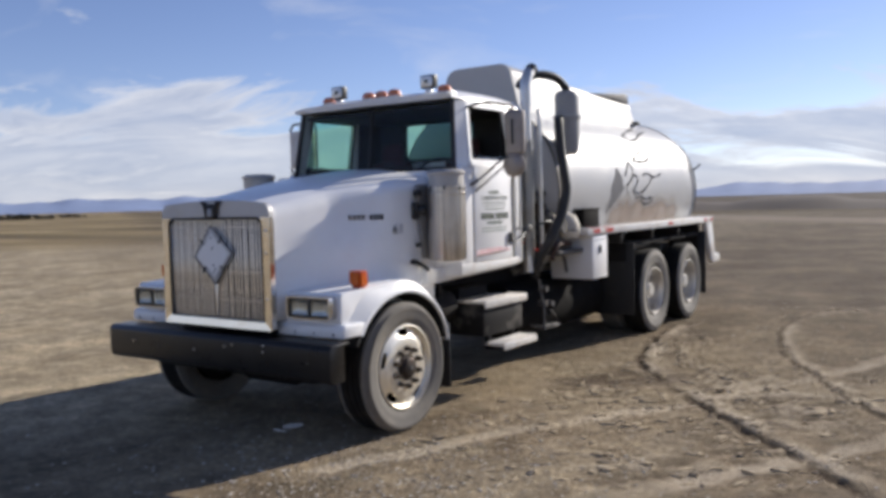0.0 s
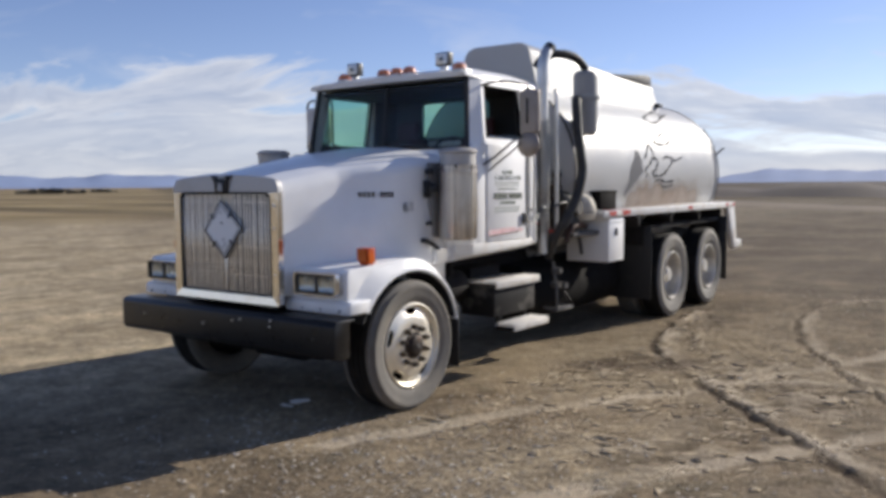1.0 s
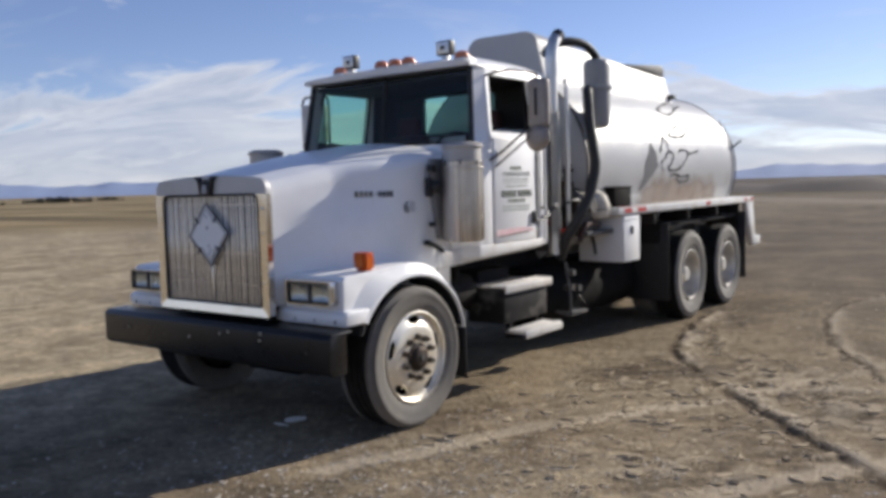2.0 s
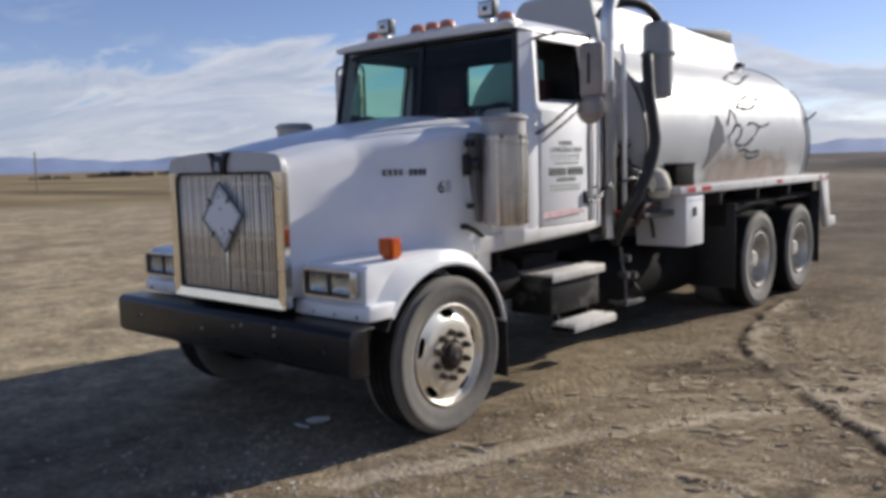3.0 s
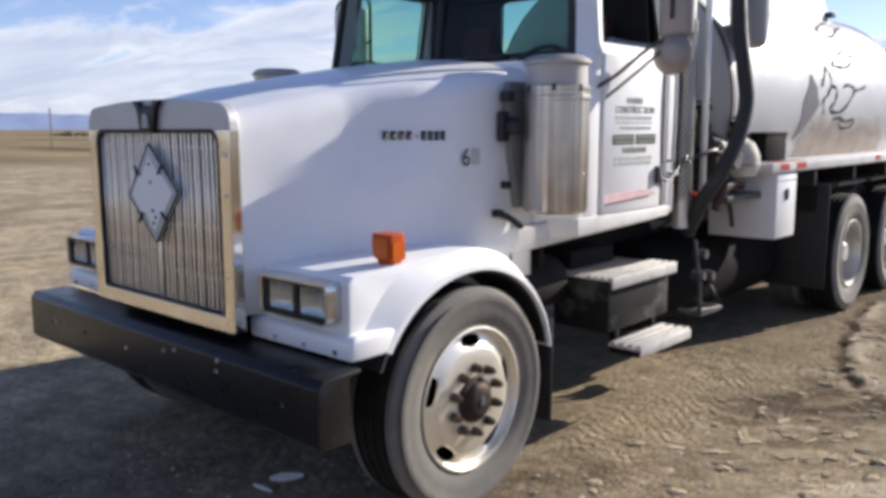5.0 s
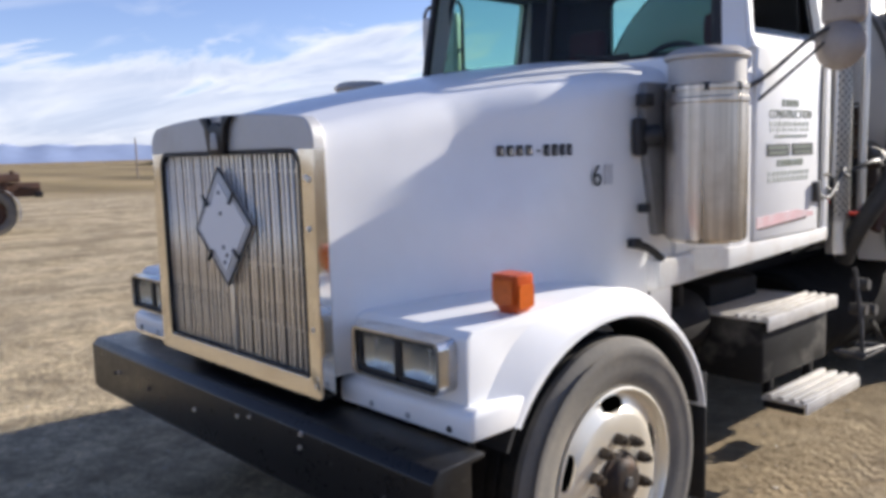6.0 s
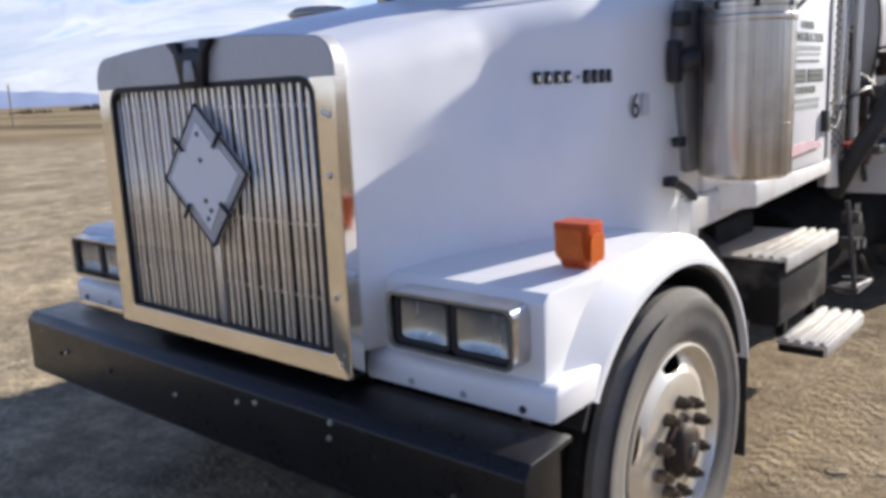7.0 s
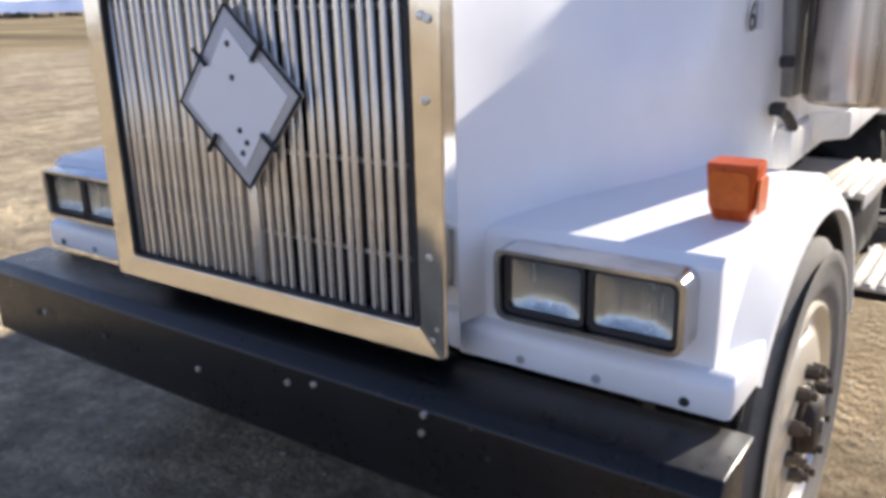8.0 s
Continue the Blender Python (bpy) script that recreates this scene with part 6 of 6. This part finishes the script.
# faded outline drawings on the tank wall: a bird-like outline in four sizes, and a tall one
scribble([(5.28, 43.3), (5.37, 42.5), (5.45, 39.6), (5.73, 42.1), (6.05, 49.0), (6.05, 52.1), (5.95, 54.5), (5.47, 47.0), (5.28, 43.3)], width=0.018)
scribble([(6.05, 49.0), (6.45, 54.5)], width=0.018)
scribble([(5.13, 21.6), (5.33, 26.4), (5.68, 31.6), (5.71, 28.9), (5.89, 28.7), (5.61, 22.5), (5.35, 21.1), (5.13, 21.6)], width=0.018)
scribble([(5.71, 28.9), (5.95, 30.0), (6.23, 32.5)], width=0.016)
scribble([(4.73, 9.6), (4.86, 16.0), (4.94, 20.3), (5.01, 13.3), (4.88, 6.4), (4.75, 3.0), (4.79, -2.8)], width=0.016)
scribble([(4.98, 10.7), (5.13, 9.1), (5.06, 3.1), (4.94, -0.3), (5.06, -2.0), (5.31, -0.3), (5.63, 9.5), (5.44, 12.0), (5.30, 10.1)], width=0.016)
scribble([(5.63, 9.5), (5.82, 10.4), (6.00, 12.3)], width=0.015)
scribble([(5.04, -5.3), (5.19, -4.5), (5.37, -6.3), (5.62, -5.5), (5.56, -9.0), (5.31, -9.7), (5.21, -7.1)], width=0.015)
# a wedge-shaped cast shadow, painted as a flat grey patch on the wall
wedge = bmesh.new()
wr = []
for ya, yb, ang in ((4.50, 4.53, 15.4), (4.41, 4.63, 9), (4.31, 4.63, 4), (4.27, 4.66, 1), (4.26, 4.49, -5), (4.20, 4.32, -11), (4.15, 4.18, -15)):
    wr.append([wedge.verts.new(on_tank(ya, ang)), wedge.verts.new(on_tank(yb, ang))])
for p, q in zip(wr, wr[1:]):
    wedge.faces.new((p[0], p[1], q[1], q[0]))
part("shadow_wedge", wedge, mat("painted_shadow_grey", (0.19, 0.19, 0.195), 0.9, spec=0.05, vary=0.12, scale=6), tank, "dull grey wedge painted as a cast shadow on the tank")
def stain_material():
    m = mat("rust_stain", (0.46, 0.37, 0.30), 0.55, vary=0.15, scale=3, fine=20, dirt=(0.27, 0.17, 0.11), dirt_amount=0.5, dirt_scale=2.2)
    n, l = m.node_tree.nodes, m.node_tree.links
    a, t, add, mp = n.new("ShaderNodeAttribute"), n.new("ShaderNodeTexNoise"), n.new("ShaderNodeMath"), n.new("ShaderNodeMapRange")
    a.attribute_name = "cover"
    t.inputs["Scale"].default_value, t.inputs["Detail"].default_value = 3.5, 7
    co = n.new("ShaderNodeTexCoord")
    l.new(co.outputs["Object"], t.inputs["Vector"])
    add.operation = "ADD"
    l.new(a.outputs["Fac"], add.inputs[0])
    l.new(t.outputs["Fac"], add.inputs[1])
    mp.inputs["From Min"].default_value, mp.inputs["From Max"].default_value = 0.60, 1.35
    mp.inputs["To Max"].default_value = 0.85
    l.new(add.outputs[0], mp.inputs["Value"])
    mx, tr = n.new("ShaderNodeMixShader"), n.new("ShaderNodeBsdfTransparent")
    out = n["Material Output"]
    l.new(mp.outputs[0], mx.inputs[0])
    l.new(tr.outputs[0], mx.inputs[1])
    l.new(n["Principled BSDF"].outputs[0], mx.inputs[2])
    l.new(mx.outputs[0], out.inputs[0])
    return m


rust = bmesh.new()
cover = rust.verts.layers.float.new("cover")
rr_ = []
for i in range(30):
    y = 4.10 + (7.28 - 4.10) * i / 29
    row = []
    for k in range(7):
        v = rust.verts.new(on_tank(y, -2 - 26 * k / 6, 0.003))
        v[cover] = min(1.0, k / 3.2) * min(1.0, (y - 4.10) / 0.4, (7.28 - y) / 1.2) * 0.85
        row.append(v)
    rr_.append(row)
for p, q in zip(rr_, rr_[1:]):
    for k in range(6):
        rust.faces.new((p[k], q[k], q[k + 1], p[k + 1]))
part("rust_stain", rust, stain_material(), tank, "brown rust and dirt stain along the tank's foot")
part("rear_trim", tube([Vector(((R + 0.02) * math.cos(radians(a)), TY1 + 0.02, ZC + (R + 0.02) * math.sin(radians(a)))) for a in range(-20, 44, 6)], 0.008, 7, smooth=False), M_DARKGREY, tank)
part("rear_bracket", tube([(0.99, TY1 + 0.01, 2.09), (1.04, TY1 + 0.07, 2.14), (1.07, TY1 + 0.14, 2.19)], 0.013, 7), M_DARKGREY, tank)

# side decks along the tank
def deck(s):
    d = part("side_deck", sbox(s, 0.86, 1.225, 3.16, 7.60, 1.325, 1.400, r=0.008), M_WHITE_DIRTY, truck, "dusty cream steel side deck with reflective tape")
    for y0, y1, m in ((3.30, 3.46, M_RED), (3.47, 3.60, M_TAPE), (3.62, 3.82, M_RED), (5.65, 5.80, M_RED), (7.18, 7.30, M_RED), (7.46, 7.58, M_RED)):
        part("reflective_tape", sbox(s, 1.2255, 1.2285, y0, y1, 1.345, 1.388, r=0.0), m, d, smooth=0)
        if m is M_RED and y0 < 5:
            part("tape_top", sbox(s, 1.13, 1.22, y0, y1, 1.4005, 1.4035, r=0.0), m, d, smooth=0)
    part("deck_leg", prism([(7.30, 1.322), (7.60, 1.322), (7.72, 0.84), (7.96, 0.83), (7.97, 0.72), (7.62, 0.70), (7.56, 0.76)], "x", *sorted((s * 1.14, s * 1.215)), r=0.01), M_WHITE_DIRTY, d, "cream bracket leg at the deck's rear")
    part("mud_flap", sbox(s, 0.80, 1.20, 7.30, 7.312, 0.28, 1.20, r=0.004), M_RUBBER, d, "black rubber mud flap")
    # made-up sheet that hides sunlit ground, so the gap stays dark
    part("gap_blocker", sbox(s, 0.55, 1.20, 4.50, 4.512, 0.30, 1.18, r=0.004), M_RUBBER, d, "black sheet added ahead of the rear wheels to darken the gap")
    part("rear_lamp", sbox(s, 1.08, 1.19, 7.60, 7.63, 1.33, 1.395, r=0.006), M_RED, d)
    part("wheel_guard", prism([(4.45, 0.95), (4.50, 1.18), (7.28, 1.18), (7.30, 0.95), (7.26, 0.95), (7.22, 1.13), (4.56, 1.13), (4.49, 0.95)], "x", *sorted((s * 0.60, s * 1.10)), r=0.004), M_FRAME, d)
    for y in (4.1, 5.1, 6.1, 7.0):
        part("gusset", sbox(s, 0.62, 1.20, y, y + 0.05, 1.19, 1.322, r=0.006), M_FRAME, d)


deck(1)
deck(-1)

# toolbox hung under the front of the deck
tb = part("toolbox", box(0.70, 1.205, 3.31, 3.70, 0.845, 1.318, r=0.010), M_WHITE, truck, "white steel toolbox under the side deck")
part("latch", box(1.2055, 1.222, 3.47, 3.51, 1.125, 1.205, r=0.005), M_DARK, tb, "black latch")
part("lid_gap", box(1.2052, 1.207, 3.325, 3.685, 1.262, 1.268, r=0.0), M_DARK, tb, smooth=0)
part("side_bracket", tube([(0.74, 3.302, 1.18), (0.86, 3.29, 1.10), (0.90, 3.29, 0.92)], 0.016, 7), M_DARKGREY, tb)

# vacuum pump under canvas, dark box, canister and hoses
pump = part("canvas_wrapped_valve", lathe([(0, 1.30), (0.13, 1.31), (0.155, 1.36), (0.150, 1.45), (0.115, 1.535), (0.05, 1.575), (0, 1.58)], (1.00, 3.08, 0), "z", 20), M_TAN, truck, "tan canvas bundle over a valve")
part("cord", lathe([(0.156, 1.385), (0.161, 1.39), (0.156, 1.395)], (1.00, 3.08, 0), "z", 20), M_DARK, pump)
pv = lathe([(0, 2.72), (0.17, 2.72), (0.18, 2.74), (0.18, 3.05), (0.17, 3.07), (0, 3.07)], (0.84, 0, 1.46), "y", 20)
box(0.66, 1.02, 2.74, 3.02, 1.19, 1.36, r=0.02, bm=pv)
lathe([(0, 0), (0.07, 0), (0.075, 0.02), (0.075, 0.10), (0, 0.10)], (1.0, 2.86, 1.44), "x", 14, bm=pv)
part("vacuum_pump", pv, M_DARKGREY, truck, "dirty cast vacuum pump behind the cab")
for x, y, z, r, h in ((1.00, 2.66, 1.30, 0.055, 0.20), (0.92, 2.60, 1.52, 0.045, 0.16), (1.06, 2.88, 1.56, 0.04, 0.13), (0.90, 2.72, 1.62, 0.05, 0.18)):
    vb = part("valve", lathe([(0, 0), (r, 0.0), (r * 1.15, 0.02), (r * 1.15, 0.05), (r * 0.8, 0.06), (r * 0.75, h - 0.04), (r * 1.1, h - 0.03), (r * 1.1, h), (0, h)], (x, y, z), "z", 14), M_HUB, truck, "rusty brass valve beside the pump")
    part("handwheel", tube([(x - r, y, z + h + 0.02), (x + r, y, z + h + 0.03)], 0.009, 6), M_DARKGREY, vb)
part("drain_pipe", tube([(1.02, 2.70, 1.10), (1.05, 2.78, 1.24), (1.05, 2.95, 1.26), (1.03, 3.10, 1.24)], 0.030, 10), M_RUST, truck)
part("pump_shelf", box(0.46, 1.10, 2.72, 3.30, 1.14, 1.19, r=0.01), M_DARKGREY, truck)
bb = part("valve_box", box(1.00, 1.115, 3.29, 3.70, 1.402, 1.60, r=0.012), M_TANK_BLACK, truck, "black steel box standing on the deck")
part("lid", box(0.995, 1.12, 3.285, 3.705, 1.585, 1.612, r=0.006), M_TANK_BLACK, bb)
can = part("separator_canister", lathe([(0, 2.19), (0.085, 2.19), (0.12, 2.215), (0.128, 2.25), (0.130, 2.56), (0.130, 2.80), (0.122, 2.835), (0.09, 2.86), (0, 2.87)], (1.02, 3.12, 0), "z", 32), M_SEPARATOR, truck, "greyed white moisture separator canister")
part("clamp_band", lathe([(0.131, 2.565), (0.150, 2.568), (0.152, 2.60), (0.131, 2.605)], (1.02, 3.12, 0), "z", 32), M_GREY, can)
part("clamp_handle", tube([(1.05, 3.26, 2.585), (1.06, 3.30, 2.56), (1.06, 3.30, 2.30)], 0.010, 7), M_TREAD_ALU, can)
part("canister_mount", box(0.78, 0.95, 3.08, 3.16, 2.30, 2.36, r=0.01), M_TANK, can)
part("suction_hose", tube([(1.00, 2.99, 2.56), (1.06, 2.84, 2.50), (1.11, 2.77, 2.25), (1.17, 2.72, 2.0), (1.20, 2.70, 1.80), (1.19, 2.60, 1.56), (1.14, 2.48, 1.35), (1.04, 2.42, 1.15), (0.94, 2.46, 0.95)], 0.048, 14, n=14, ribs=0.05), M_RUBBER, truck, "black ribbed suction hose")
part("air_hose", tube([(0.78, 2.50, 2.86), (0.84, 2.56, 2.95), (0.92, 2.72, 3.00), (0.99, 2.92, 2.985), (1.02, 3.08, 2.90), (1.02, 3.12, 2.83)], 0.042, 12, n=10, ribs=0.04), M_RUBBER, truck, "black rubber air hose over the canister")
for i, pts_ in enumerate(([(0.90, 2.30, 1.42), (1.00, 2.42, 1.46), (1.05, 2.60, 1.50), (1.02, 2.85, 1.44)], [(0.88, 2.30, 1.32), (1.00, 2.40, 1.22), (1.02, 2.62, 1.26), (0.96, 2.80, 1.36)])):
    part("air_line", tube(pts_, 0.012, 7), M_RED if i else M_DARK, truck)

# white scraps in the truck's shadow, standing in for flecks of sun
for x, y, w, l_, a in ((0.345, -0.395, 0.029, 0.078, -34), (0.375, -0.545, 0.011, 0.064, -84)):
    b = bmesh.new()
    vs = []
    for i in range(4):
        for j in range(3):
            vs.append(b.verts.new((w * (j - 1) * (1 - 0.45 * abs(i - 1.5)), l_ * (i / 1.5 - 1), 0.012 + 0.005 * math.sin(2.4 * i + 1.7 * j))))
    for i in range(3):
        for j in range(2):
            k = i * 3 + j
            b.faces.new((vs[k], vs[k + 1], vs[k + 4], vs[k + 3]))
    bmesh.ops.solidify(b, geom=list(b.faces), thickness=0.002)
    o = tagged(finish("sun_fleck_scrap", b, M_SUN_FLECK), "crumpled pale scrap standing in for a sun fleck on the dirt", "litter", "litter by the truck")
    o.matrix_world = pose(x, y, 0.018 + float(ground_shape(np.array([x]), np.array([y]))[0][0]), 0, 42, a)


# ---- farther things ----
def flatbed():
    t = thing("flatbed_truck", "rusty brown flatbed truck parked across the lot", "truck", (-18.25, 3.55, 0))
    t.rotation_euler = (0, 0, radians(165))
    part("deck", box(-1.15, 1.15, 0.0, 4.2, 1.20, 1.38, r=0.02), M_RUST, t)
    for s in (-1, 1):
        part("chassis_rail", sbox(s, 0.35, 0.45, -0.42, 4.2, 0.84, 1.16, r=0.01), M_RUST, t)
        for y in (0.62, 1.85):
            w = part("wheel", tyre_mesh(0.3, r=0.52, seg=40), M_TYRE, t, "dusty black tyre")
            w.location = (s * 0.92, y, 0.52)
            part("rim", lathe([(0.30, 0.10 * s), (0.28, 0.12 * s), (0.24, 0.03 * s), (0.12, 0.02 * s), (0.10, 0.10 * s), (0, 0.11 * s)], (0, 0, 0), "x", 24), M_RUST, w)
        guard_ = arc(0.60, 60, 200, 12, cy=0.62, cz=0.52) + arc(0.58, 200, 60, 12, cy=0.62, cz=0.52)
        part("mudguard", prism(guard_, "x", *sorted((s * 0.74, s * 1.10))), M_GREY, t, "pale grey mudguard")
    part("tail_bar", box(-0.6, 0.6, -0.46, -0.28, 0.82, 0.95, r=0.02), M_BLACK, t)
    part("hitch_plate", box(-0.5, 0.5, -0.42, 0.0, 0.99, 1.08, r=0.02), M_RUST, t)
    part("stake", box(-1.14, -1.05, 0.1, 0.2, 1.38, 1.46, r=0.01), M_RUST, t)
    part("crossmember", box(-1.1, 1.1, 0.25, 0.40, 1.02, 1.20, r=0.01), M_RUST, t)


flatbed()
pole = thing("utility_pole", "thin weathered wooden pole in the dry grass", "pole", (-66.0, 26.0, 0))
part("post", lathe([(0, 0), (0.07, 0), (0.06, 3.4), (0, 3.42)], (0, 0, 0), "z", 10), M_WOOD, pole)


def shrubs(x, y, length, height, count, seed):
    """A low far thicket made of many small clumps."""
    rs = random.Random(seed)
    b = bmesh.new()
    for i in range(count):
        r = rs.uniform(0.15, 0.5) * height
        px, py = rs.uniform(-0.5, 0.5) * length, rs.uniform(-1.5, 1.5)
        top = height * (0.45 + 0.55 * math.sin(math.pi * (px / length + 0.5))) * rs.uniform(0.2, 1.0)
        bmesh.ops.create_icosphere(b, subdivisions=1, radius=r, matrix=pose(x + px * 0.45, y + px * 0.9 + py, max(r * 0.5, top - r * 0.5), rs.uniform(0, 360), 0, rs.uniform(0, 360)) @ Matrix.Diagonal((1.0, rs.uniform(0.6, 1.3), rs.uniform(0.4, 0.9), 1)))
    return tagged(finish("shrub_thicket", b, M_SHRUB, smooth=0), "dark low shrubs far out on the plain", "shrubs", kind="stuff")


M_SHRUB = mat("dry_shrub", (0.05, 0.045, 0.03), 0.9, vary=0.3, scale=0.8, fine=6)
shrubs(-230, 120, 16, 1.8, 90, 1)
shrubs(-262, 155, 9, 1.3, 50, 2)
shrubs(-205, 88, 7, 1.1, 40, 3)
